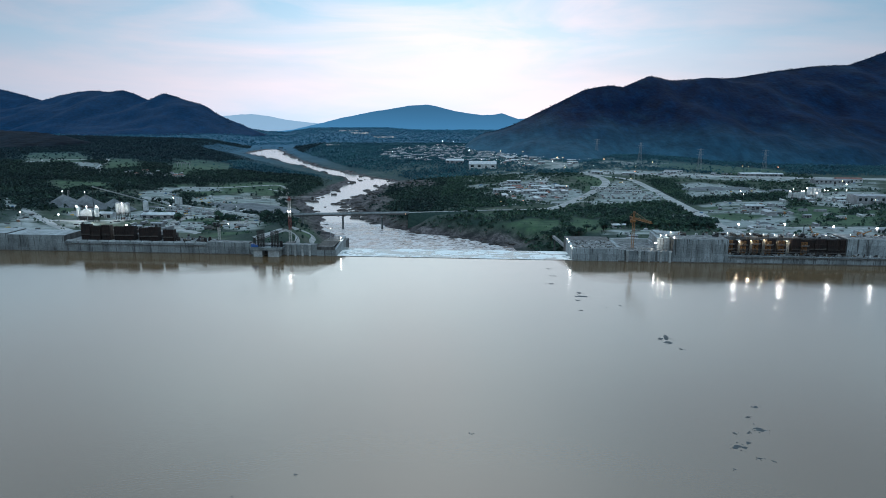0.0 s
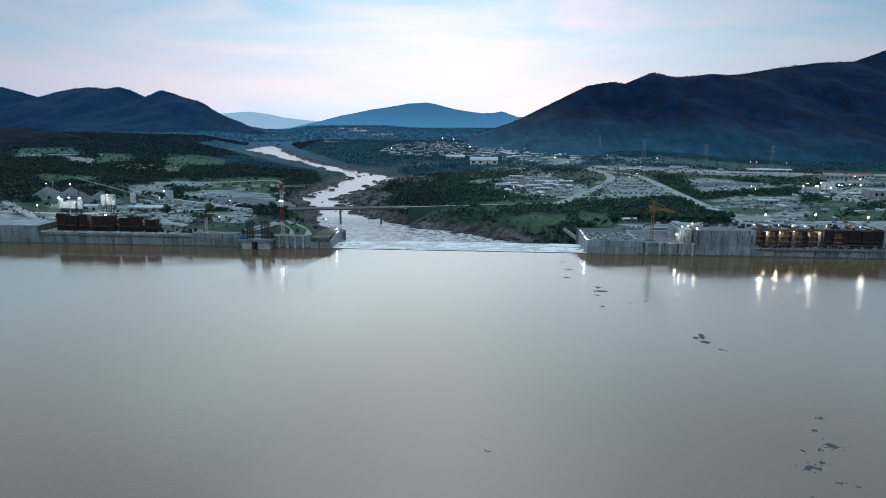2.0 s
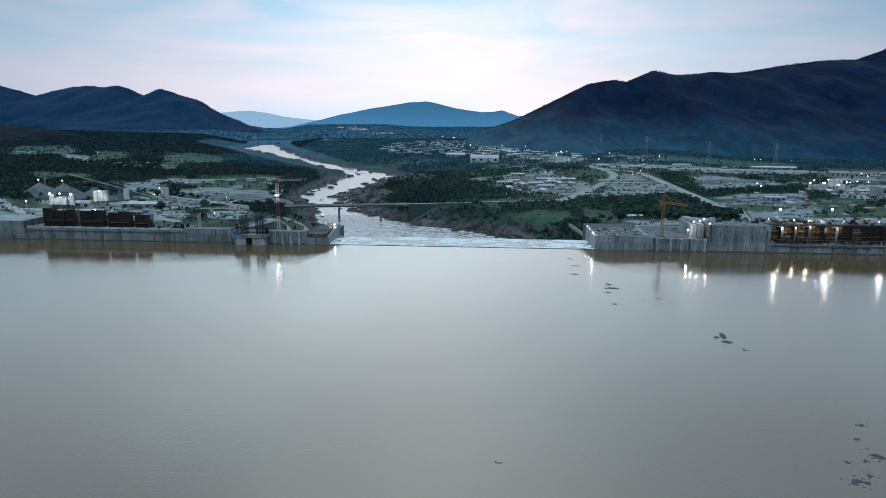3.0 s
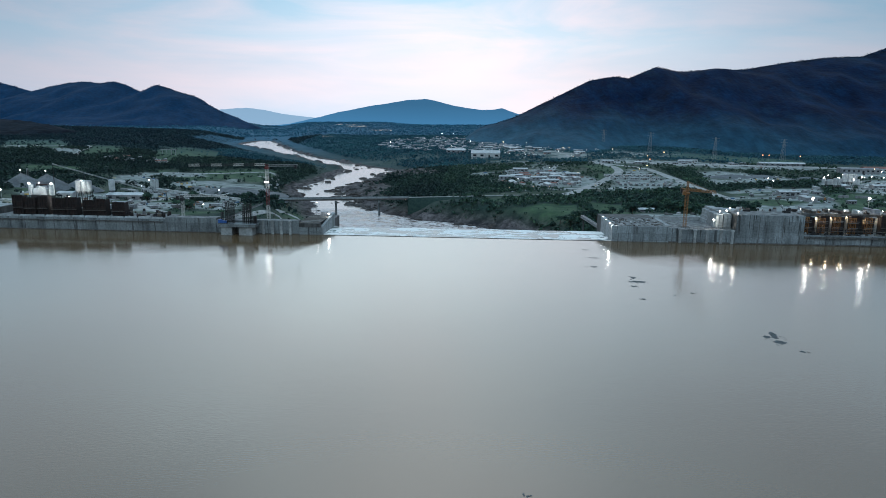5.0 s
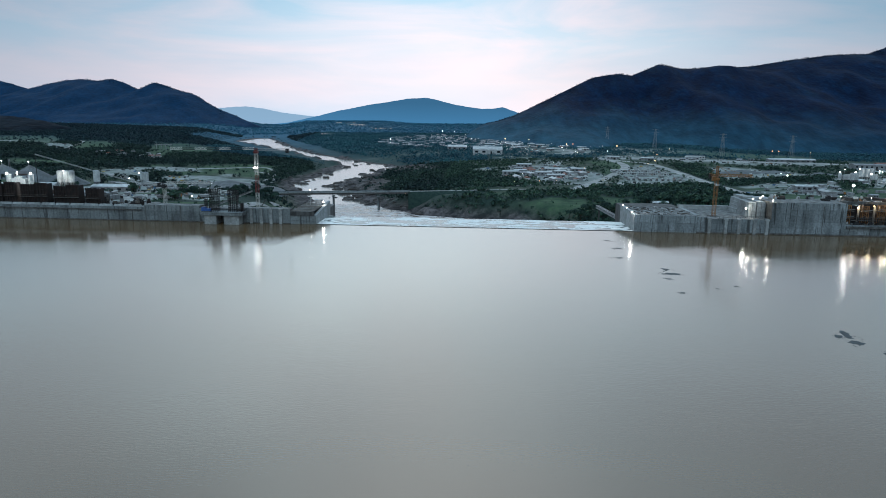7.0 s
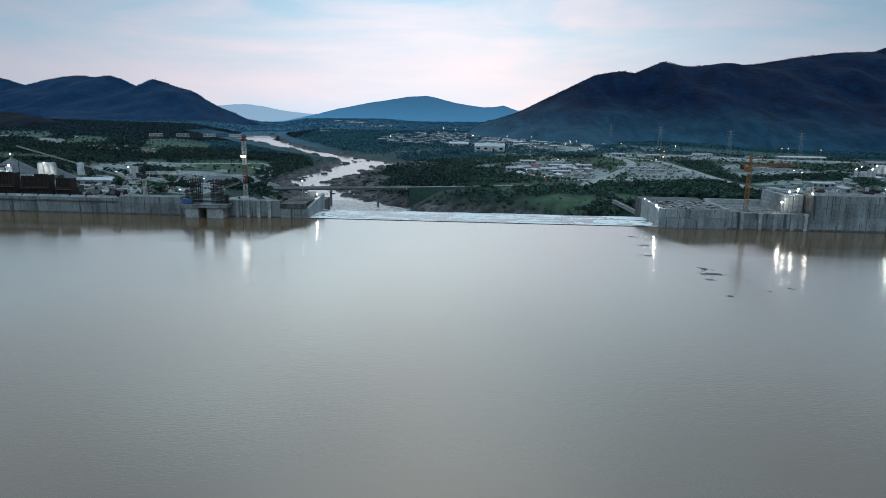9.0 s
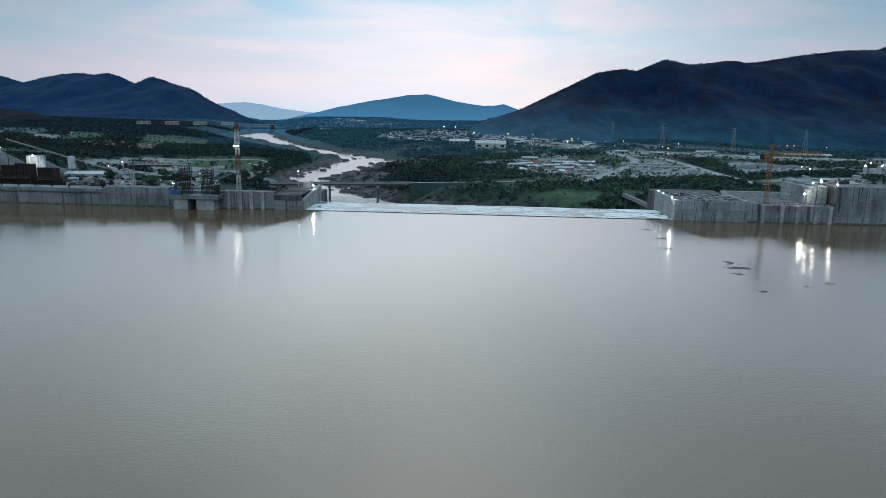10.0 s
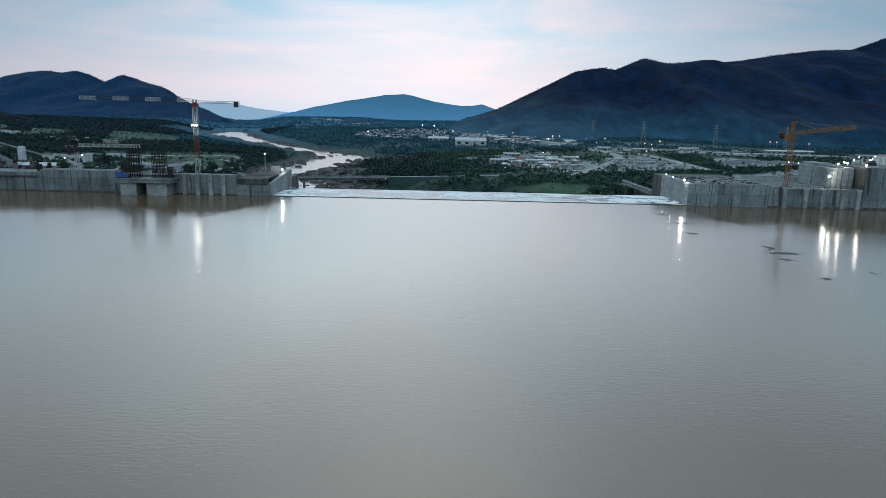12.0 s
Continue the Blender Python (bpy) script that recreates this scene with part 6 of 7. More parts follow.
def conveyor(a, b, label, w=1.2):
    t = thing("conveyor", label, "conveyor", (0, 0, 0), group="conveyors")
    a, b = Vector(a), Vector(b)
    part("truss", lattice(bmesh.new(), a, b, w, 0.22, 0.12, 2.4), SHEET_WHITE, t)
    up = Vector((0, 0, w / 2 + 0.15))
    part("belt_cover", beam(bmesh.new(), a + up, b + up, w * 1.1, 0.2), SHEET_WHITE, t)
    n = max(2, int((b - a).length / 22))
    for i in range(n + 1):
        p = a.lerp(b, i / n)
        g = gz(p.x, p.y) - 0.5
        if p.z - g > 1.5:
            part("trestle", beam(bmesh.new(), (p.x, p.y, g), (p.x, p.y, p.z - w / 2), 0.4), DARK_STEEL, t)
    return t


conveyor((-404, 668, 12.5), (-348, 722, -15.5), "long white inclined conveyor of the gravel works", 0.8)
conveyor((-348, 722, -15.5), (-310, 745, gz(-310, 745) + 1.5), "white inclined conveyor of the gravel works", 0.8)
conveyor((-375, 786, -22), (-240, 724, gz(-240, 724) + 2.0), "long low white conveyor across the gravel works", 1.6)
conveyor((-352, 760, -27), (-372, 752, -12), "short inclined conveyor at the batching plant")
conveyor((-452, 700, -8), (-440, 684, 6), "short inclined stockpile conveyor")


def stockpile(x, y, r, h, label, material=None, name="stockpile", long=1.0, turn=0.0):
    z = gz(x, y) - 1.0
    n, m = 30, 9
    verts = [(0, 0, h)]
    for j in range(1, m + 1):
        f = j / m
        for i in range(n):
            a = i * 2 * math.pi / n
            q = r * f * (1 + 0.22 * (vnoise(x + math.cos(a) * 30, y + math.sin(a) * 30, 18) - 0.5))
            verts.append((q * math.cos(a) * long, q * math.sin(a), h * (1 - f) ** 1.05 + 0.5 * (vnoise(q * math.cos(a) * 3, q * math.sin(a) * 3, 5) - 0.5)))
    bm = bmesh.new()
    vs = [bm.verts.new(v) for v in verts]
    for i in range(n):
        bm.faces.new((vs[0], vs[1 + i], vs[1 + (i + 1) % n]))
        for j in range(m - 1):
            a, b = 1 + j * n, 1 + (j + 1) * n
            bm.faces.new((vs[a + i], vs[b + i], vs[b + (i + 1) % n], vs[a + (i + 1) % n]))
    o = part(name, bm, material or GRAVEL, smooth=True)
    o.matrix_world = pose(x, y, z, 0, 0, turn)
    return tagged(o, label, "stockpile", "stockpiles")


for x, y, r, h in ((-445, 682, 24, 14), (-424, 688, 24, 15), (-400, 700, 22, 13)):
    stockpile(x, y, r, h, "tall grey cone of crushed rock under a lamp")
    if x < -410:
        lamp(x, y - 1, gz(x, y) + h + 1.5, 0.85, LAMP_WHITE, gz(x, y) + h - 2, "lit white lamp over a stockpile", 3000)
stockpile(-292, 830, 48, 9, "broad grey mound of quarried rock", long=1.5, turn=-25)
stockpile(-255, 790, 28, 6, "grey mound of quarried rock", long=1.6, turn=-30)
stockpile(-345, 850, 18, 5, "grey mound of quarried rock")
for x, y, r, h, l in ((372, 1082, 26, 6, 2.0), (420, 1090, 22, 5, 1.6), (330, 1075, 16, 4, 1.5), (470, 1060, 20, 5, 1.8), (520, 930, 16, 8, 1.4), (345, 860, 9, 3, 1.5), (300, 700, 10, 3, 1.4)):
    stockpile(x, y, r, h, "low grey heap of crushed rock", long=l)


# ---- buildings ----
def building(name, w, d, h, wall, roof, label, category, group, rise=0.18, bays=0):
    """A gabled shed with wall, roof, door and windows, its base at the origin."""
    t = new(name)
    tagged(t, label, category, group)
    bm = boxes((-w / 2, w / 2, -d / 2, d / 2, -1.5, h))
    part("wall", bm, wall, t)
    r = d * rise
    bm = bmesh.new()
    e = 0.35
    pts = [(-w / 2 - e, -d / 2 - e, h), (w / 2 + e, -d / 2 - e, h), (w / 2 + e, d / 2 + e, h), (-w / 2 - e, d / 2 + e, h), (-w / 2 - e, 0, h + r), (w / 2 + e, 0, h + r)]
    v = [bm.verts.new(p) for p in pts]
    for f in ((0, 1, 5, 4), (2, 3, 4, 5), (0, 4, 3), (1, 2, 5), (0, 3, 2, 1)):
        bm.faces.new([v[q] for q in f])
    part("roof", bm, roof, t)
    n = bays or max(1, int(w / 5))
    for i in range(n):
        u = -w / 2 + (i + 0.5) * w / n
        if i == n // 2:
            part("door", boxes((u - min(1.6, w / n * 0.35), u + min(1.6, w / n * 0.35), -d / 2 - 0.06, -d / 2, -0.2, h * 0.7)), DARK_STEEL, t)
        else:
            part("window", boxes((u - w / n * 0.22, u + w / n * 0.22, -d / 2 - 0.05, -d / 2, h * 0.4, h * 0.75)), WINDOW_DARK, t)
    return t


def place(ob, x, y, turn=0.0, size=(1, 1, 1), z=None):
    c = copy_thing(ob, pose(x, y, gz(x, y) if z is None else z, 0, 0, turn) @ Matrix.Diagonal((*size, 1)))
    return c


def settle(ob, x, y, turn=0.0):
    ob.matrix_world = pose(x, y, gz(x, y), 0, 0, turn)
    return ob


settle(building("workshop_shed", 34, 14, 5.0, SHEET_GREY, SHEET_WHITE, "long pale workshop shed with dark bays", "shed", "sheds", 0.12, 5), -318, 640, 4)
settle(building("workshop_shed", 14, 9, 4.0, SHEET_WHITE, SHEET_WHITE, "small white workshop shed", "shed", "sheds"), -363, 622, 0)
settle(building("workshop_shed", 14, 7, 2.9, SHEET_GREY, SHEET_WHITE, "small white-roofed site building behind the dam", "shed", "sheds"), 142, 665, 2)
settle(building("hangar", 62, 40, 11, SHEET_WHITE, SHEET_WHITE, "large white hangar in the valley", "hangar", "hangars", 0.14, 4), 8, 1520, 0)
settle(building("hangar", 44, 26, 8, SHEET_GREY, SHEET_WHITE, "pale hangar in the valley", "hangar", "hangars", 0.14, 4), -60, 1640, 0)
settle(building("hangar", 46, 24, 11, SHEET_GREY, SHEET_GREY, "grey powerhouse building in the works", "hangar", "hangars", 0.06, 6), 520, 905, 4)
settle(building("hangar", 30, 14, 6, SHEET_GREY, SHEET_GREY, "low grey works hall", "hangar", "hangars", 0.1, 5), 560, 955, 4)
settle(building("long_hall", 80, 16, 5, SHEET_GREY, SHEET_WHITE, "long pale hall under orange lamps", "hall", "halls", 0.12, 9), 548, 1322, -3)
settle(building("long_hall", 34, 9, 5, SHEET_WHITE, SHEET_GREY, "long pale shelter by the graded strip", "hall", "halls", 0.12, 6), 395, 1372, -4)

protos = [building("site_cabin", 12, 3.2, 2.8, SHEET_WHITE, SHEET_WHITE, "white prefabricated site cabin with a shallow roof", "cabin", "site cabins", 0.08, 4),
          building("site_cabin", 9, 4.5, 3.0, SHEET_GREY, SHEET_GREY, "grey prefabricated site cabin with a shallow roof", "cabin", "site cabins", 0.15, 3),
          building("store_hall", 20, 9, 4.5, SHEET_GREY, SHEET_WHITE, "pale metal store hall with dark door", "hall", "store halls", 0.15, 4),
          building("camp_house", 8, 6, 3.0, SHEET_WHITE, SHEET_RED, "small house with a rusty red roof", "house", "camp houses", 0.25, 3)]


def container_proto():
    t = new("freight_container")
    tagged(t, "freight container standing in the yard", "container", "freight containers")
    part("body", boxes((-6, 6, -1.2, 1.2, 0, 2.6)), SHEET_GREY, t)
    part("door", boxes((6, 6.06, -1.1, 1.1, 0.1, 2.5)), SHEET_RED, t)
    for i in range(12):
        part("corrugation", boxes((-5.8 + i, -5.4 + i, -1.26, -1.2, 0.2, 2.4)), SHEET_GREY, t)
    return t


def truck_proto(paint, label):
    t = new("dump_truck")
    tagged(t, label, "truck", "parked trucks")
    part("chassis", boxes((-3.6, 3.8, -0.5, 0.5, 0.7, 1.05)), DARK_STEEL, t)
    cab = part("cab", boxes((2.0, 3.9, -1.2, 1.2, 1.0, 2.3), (2.0, 3.5, -1.15, 1.15, 2.3, 3.0)), paint, t)
    part("windscreen", boxes((3.52, 3.6, -1.05, 1.05, 2.3, 2.9)), WINDOW_DARK, cab)
    bm = bmesh.new()
    v = [bm.verts.new(c) for c in ((-3.4, -1.1, 1.2), (1.7, -1.1, 1.2), (1.7, 1.1, 1.2), (-3.4, 1.1, 1.2), (-3.9, -1.35, 2.7), (1.8, -1.35, 2.7), (1.8, 1.35, 2.7), (-3.9, 1.35, 2.7))]
    for f in BOX_FACES:
        bm.faces.new([v[q] for q in f])
    part("tipper_body", bm, SHEET_GREY, t)
    for x in (-2.8, -1.4, 2.8):
        for y in (-1.15, 1.15):
            w = part("wheel", tube(bmesh.new(), (x, y - 0.2, 0.52), (x, y + 0.2, 0.52), 0.52, None, 10), DARK_STEEL, t)
    return t


box_proto = container_proto()
trucks = [truck_proto(YELLOW_PAINT, "yellow dump truck parked in the yard"), truck_proto(SHEET_WHITE, "white dump truck parked in the yard")]
random.seed(41)


def free_place(x, y):
    g = ground_z(x, y)
    return float(g) > -33 + float(valley_rise(y))


def scatter(proto_list, n, cx, cy, rx, ry, turns=(0, 90), jitter=6, used=[]):
    made = 0
    tries = 0
    while made < n and tries < n * 30:
        tries += 1
        a, r = random.uniform(0, 2 * math.pi), math.sqrt(random.random())
        x, y = cx + rx * r * math.cos(a), cy + ry * r * math.sin(a)
        if not free_place(x, y) or any((x - u) ** 2 + (y - v) ** 2 < s * s for u, v, s in used):
            continue
        p = random.choice(proto_list)
        k = random.uniform(0.8, 1.25)
        place(p, x, y, random.choice(turns) + random.uniform(-jitter, jitter), (k, random.uniform(0.85, 1.2), random.uniform(0.85, 1.2)))
        used.append((x, y, 13 if p.name.startswith("store") else 9))
        made += 1


cab_w, cab_g, store, house = protos
settle(cab_w, 118, 1010, 4)
settle(cab_g, 128, 1035, 4)
settle(store, 96, 1085, 4)
settle(house, 60, 1110, 4)
settle(box_proto, 210, 1010, 3)
settle(trucks[0], 232, 1002, 80)
settle(trucks[1], 236, 1002, 82)
# rows in the depot
for row, (y0, kind) in enumerate(((955, "t"), (985, "c"), (1032, "w"), (1060, "t"), (1078, "w"))):
    for i in range(11):
        x = 180 + i * 7.2 + (row % 2) * 3
        if random.random() < 0.2 or (y0 == 985 and 200 < x < 240):
            continue
        y = y0 + random.uniform(-2, 2)
        if kind == "t":
            place(random.choice(trucks), x, y, 85 + random.uniform(-8, 8))
        elif kind == "c":
            place(box_proto, x, y, 88 + random.uniform(-4, 4), (1, 1, 1))
        elif i % 2:
            place(cab_w, x, y, random.uniform(-3, 3), (1.0, 1.1, 1.1))
scatter([cab_w, cab_g, store, house], 52, 82, 1055, 58, 135, (8, 98))
scatter([cab_w, cab_g, store, box_proto, trucks[0], trucks[1]], 13, 345, 820, 62, 95, (0, 10, 90))
scatter([cab_w, store, box_proto, trucks[0], trucks[1]], 10, 440, 790, 75, 70, (0, 10, 90))
scatter([store, store, cab_w, house], 62, 120, 1720, 135, 240, (0, 90))
scatter([store, cab_g], 12, 400, 1335, 180, 20, (-5,), 3)
scatter([cab_w, store], 16, 490, 920, 80, 35, (0, 90))
scatter([box_proto, trucks[0], trucks[1], cab_g], 14, -250, 560, 60, 40, (0, 30, 90), 20)
scatter([cab_w, box_proto, trucks[0], cab_g], 18, -330, 770, 60, 40, (0, 30, 90), 20)
scatter([box_proto, trucks[0], cab_w, cab_g], 16, 175, 545, 85, 25, (0, 30, 90), 15)
scatter([cab_w, box_proto, cab_g], 8, 330, 650, 80, 40, (0, 90), 15)
scatter([house, cab_g], 14, -590, 1180, 60, 40, (0, 30, 90), 20)

# the lit works before the eastern slope
batching_plant(437, 930, "floodlit pale mixing plant with silos in the eastern works")
silo_group(462, 934, 3, 3.2, 13, 5, "pale steel silo on legs in the eastern works")
settle(building("long_hall", 60, 18, 7, SHEET_GREY, SHEET_GREY, "long low grey hall in the eastern works", "hall", "halls", 0.1, 8), 616, 1194, -2)
settle(building("long_hall", 44, 16, 6, SHEET_WHITE, SHEET_RED, "low hall with a rusty red roof", "hall", "halls", 0.16, 6), 662, 1225, -2)
for x, y, h, s in ((428, 920, 17, 0.9), (446, 921, 18, 0.8), (470, 922, 15, 1.2), (519, 960, 12, 1.1), (545, 1010, 16, 1.1), (383, 985, 8, 0.8)):
    lamp(x, y, gz(x, y) + h, s, LAMP_WHITE, None, "lit white floodlight in the eastern works", 40000 if s > 0.9 else 0)

# the town, too many small houses to tell apart
random.seed(43)
rng = np.random.RandomState(4)
hv, hf = [], []
for i in range(330):
    a, r = rng.rand() * 6.283, math.sqrt(rng.rand())
    x, y = -80 + 220 * r * math.cos(a), 2080 + 390 * r * math.sin(a)
    if not free_place(x, y):
        continue
    z, w, d, h = gz(x, y), rng.uniform(4, 9), rng.uniform(3, 6), rng.uniform(2.6, 4.0)
    k = len(hv)
    hv += [(x - w, y - d, z - 1), (x + w, y - d, z - 1), (x + w, y + d, z - 1), (x - w, y + d, z - 1), (x - w, y - d, z + h), (x + w, y - d, z + h), (x + w, y + d, z + h), (x - w, y + d, z + h), (x - w, y, z + h * 1.5), (x + w, y, z + h * 1.5)]
    hf += [(k, k + 1, k + 5, k + 4), (k + 1, k + 2, k + 6, k + 5), (k + 2, k + 3, k + 7, k + 6), (k + 3, k, k + 4, k + 7), (k + 4, k + 5, k + 9, k + 8), (k + 6, k + 7, k + 8, k + 9)]
tagged(new("town_houses", raw_mesh("town_houses", np.array(hv), np.array(hf), SHEET_GREY, False)), "many small pale houses of a far town", "houses", kind="stuff")
lv, lf = [], []
for i in range(150):
    a, r = rng.rand() * 6.283, math.sqrt(rng.rand())
    if i < 95:
        x, y = -90 + 230 * r * math.cos(a), 2080 + 380 * r * math.sin(a)
    else:
        x, y = 120 + 170 * r * math.cos(a), 1720 + 260 * r * math.sin(a)
    if not free_place(x, y):
        continue
    z, s, k = gz(x, y) + 6.5, rng.uniform(0.3, 0.65), len(lv)
    lv += [(x, y, z - s), (x - s, y, z), (x, y - s, z), (x + s, y, z), (x, y + s, z), (x, y, z + s)]
    lf += [(k, k + 2, k + 1), (k, k + 3, k + 2), (k, k + 4, k + 3), (k, k + 1, k + 4), (k + 5, k + 1, k + 2), (k + 5, k + 2, k + 3), (k + 5, k + 3, k + 4), (k + 5, k + 4, k + 1)]
tagged(new("town_lights", raw_mesh("town_lights", np.array(lv), np.array(lf), LAMP_SMALL, False)), "small white lights scattered through a far town", "lamps", kind="stuff")


def yard_clutter(n, seed):
    """Pallets, pipes, crates and small plant lying about the yards."""
    r = np.random.RandomState(seed)
    vs, fs = [], []
    zones = [(*(lo + hi) / 2, *((hi - lo) / 2 - 25)) for kind, p, lo, hi in PATCHES if kind in ("gravel", "camp") and hi[1] < 1500]
    area = np.array([e[2] * e[3] for e in zones])
    pick = r.choice(len(zones), n, p=area / area.sum())
    for k in pick:
        cx, cy, rx, ry = zones[k]
        a, q = r.rand() * 6.283, math.sqrt(r.rand())
        x, y = cx + rx * q * math.cos(a), cy + ry * q * math.sin(a)
        z = gz(x, y)
        if z < -34 or cover(np.array([x]), np.array([y]))[0][0] < 0.5:
            continue
        w, d, h, t = r.uniform(0.5, 3.0), r.uniform(0.5, 1.5), r.uniform(0.4, 1.8), r.uniform(0, 3.14)
        c, s = math.cos(t), math.sin(t)
        b = len(vs)
        for zz in (z - 0.4, z + h):
            for u, v in ((-w, -d), (w, -d), (w, d), (-w, d)):
                g = 1.0 if zz < z else 0.9
                vs.append((x + (u * c - v * s) * g, y + (u * s + v * c) * g, zz))
        fs += [tuple(b + i for i in f) for f in BOX_FACES]
    tagged(new("yard_clutter", raw_mesh("yard_clutter", np.array(vs), np.array(fs), CLUTTER, False)), "crates, pipes and pallets strewn over the yards", "yard clutter", kind="stuff")


yard_clutter(2400, 8)


# ---- pylons ----
def pylon(x, y, h, base=None):
    z = gz(x, y) if base is None else base
    t = thing("pylon", "slim grey steel lattice pylon before the mountain", "pylon", (x, y, z), group="pylons")
    for s, u in ((-1, -1), (1, -1), (1, 1), (-1, 1)):
        part("leg", beam(bmesh.new(), (s * h * 0.10, u * h * 0.10, -2), (s * h * 0.02, u * h * 0.02, h), 0.3), GALV, t)
    for k in range(7):
        f, g = k / 7, (k + 1) / 7
        a, b = h * (0.10 - 0.08 * f), h * (0.10 - 0.08 * g)
        for u in (-1, 1):
            for v in (-1, 1):
                part("brace", beam(bmesh.new(), (-v * a, u * a, f * h), (v * b, u * b, g * h), 0.14), GALV, t)
    for f in (0.72, 0.84, 0.96):
        part("cross_arm", beam(bmesh.new(), (-h * 0.16, 0, h * f), (h * 0.16, 0, h * f), 0.3), GALV, t)
    return t


for x, y, h in ((404, 1700, 48), (472, 1452, 46), (330, 1900, 48), (250, 2150, 46), (620, 1480, 44)):
    pylon(x, y, h)
rig = thing("steel_frame", "pale steel frame structure on the far meadow", "steel frame", (-600, 1318, gz(-600, 1318)))
part("beam", boxes((-16, 16, -0.5, 0.5, 9, 10.2)), GALV, rig)
for u in (-13, -4, 5, 13):
    part("leg", boxes((u - 0.4, u + 0.4, -0.4, 0.4, -1, 9)), GALV, rig)


# ---- rocks in the river ----
def rock(x, y, r, h, seed, fine=3):
    bm = bmesh.new()
    bmesh.ops.create_icosphere(bm, subdivisions=fine, radius=1.0)
    for v in bm.verts:
        n = noise.noise(v.co * 1.6 + Vector((seed, 0, 0))) * 0.45 + noise.noise(v.co * 4 + Vector((0, seed, 0))) * 0.16
        v.co = Vector((v.co.x * r * (1 + n), v.co.y * r * 0.6 * (1 + n), v.co.z * h * (1 + n)))
    o = part("river_rock", bm, ROCK, smooth=False)
    o.location = (x, y, max(RIVER_Z + float(valley_rise(y)), gz(x, y) - 0.3 * h))
    return tagged(o, "dark weathered rock standing in the river", "rock", "river rocks")


random.seed(51)
for i in range(46):
    y = random.choice((random.uniform(820, 1100), random.uniform(1000, 1320), random.uniform(1300, 1480)))
    l, r = float(np.interp(y, BANK_Y, BANK_L)), float(np.interp(y, BANK_Y, BANK_R))
    f = random.choice((random.uniform(-0.05, 0.22), random.uniform(0.72, 1.1), random.uniform(0.1, 0.9)))
    s = random.uniform(1.5, 7) if f < 0.25 or f > 0.7 else random.uniform(1.2, 3)
    rock(l + (r - l) * f, y, s, s * random.uniform(0.3, 0.55), i * 1.37)

for i in range(34):
    y = random.uniform(850, 1180)
    r = float(np.interp(y, BANK_Y, BANK_R))
    s = random.uniform(3, 9)
    rock(r + random.uniform(-22, 14), y, s, s * random.uniform(0.28, 0.5), 60 + i * 1.71)
for i in range(26):
    y = random.uniform(690, 860)
    r = float(np.interp(y, BANK_Y, BANK_R))
    s = random.uniform(2, 6)
    rock(r + random.uniform(-8, 16), y, s, s * random.uniform(0.4, 0.7), 120 + i * 1.31)

for i in range(120):
    y = random.uniform(800, 1330)
    r = float(np.interp(y, BANK_Y, BANK_R))
    s = random.uniform(2, 6.5)
    rock(r + random.uniform(-12, 58), y, s, s * random.uniform(0.22, 0.45), 200 + i * 1.91, 2)
for i in range(60):
    y = random.uniform(720, 1300)
    l = float(np.interp(y, BANK_Y, BANK_L))
    s = random.uniform(1.5, 5)
    rock(l - random.uniform(-10, 22), y, s, s * random.uniform(0.3, 0.6), 400 + i * 1.37, 2)

# ---- floating debris on the lake ----
random.seed(61)


def debris(x, y, rx, ry):
    """A raft of weed: ragged flat lobes that lie on the water, with loose scraps round them."""
    bm = bmesh.new()
    for i in range(5 + int(rx * 4)):
        main = i < 3 + rx
        k = 11 if main else 6
        a, q = random.uniform(0, 6.283), random.uniform(0, 0.6) if main else random.uniform(0.7, 1.5)
        cx, cy = rx * q * math.cos(a), ry * q * math.sin(a)
        sx, sy = (rx * random.uniform(0.25, 0.6), ry * random.uniform(0.2, 0.45)) if main else (random.uniform(0.08, 0.3), random.uniform(0.08, 0.3))
        low, high = [], []
        for n in range(k):
            b, e = n * 6.283 / k, random.uniform(0.55, 1.35)
            low.append(bm.verts.new((cx + sx * e * math.cos(b), cy + sy * e * math.sin(b), -0.03)))
            high.append(bm.verts.new((cx + 0.85 * sx * e * math.cos(b), cy + 0.85 * sy * e * math.sin(b), random.uniform(0.015, 0.03) + 0.004 * i)))
        top = bm.verts.new((cx, cy, 0.05 + 0.004 * i))
        for n in range(k):
            bm.faces.new((low[n], low[(n + 1) % k], high[(n + 1) % k], high[n]))
            bm.faces.new((high[n], high[(n + 1) % k], top))
    o = part("floating_debris", bm, DEBRIS)
    o.location = (x, y, 0)
    return tagged(o, "dark raft of floating plant debris on the lake", "debris", "floating debris")


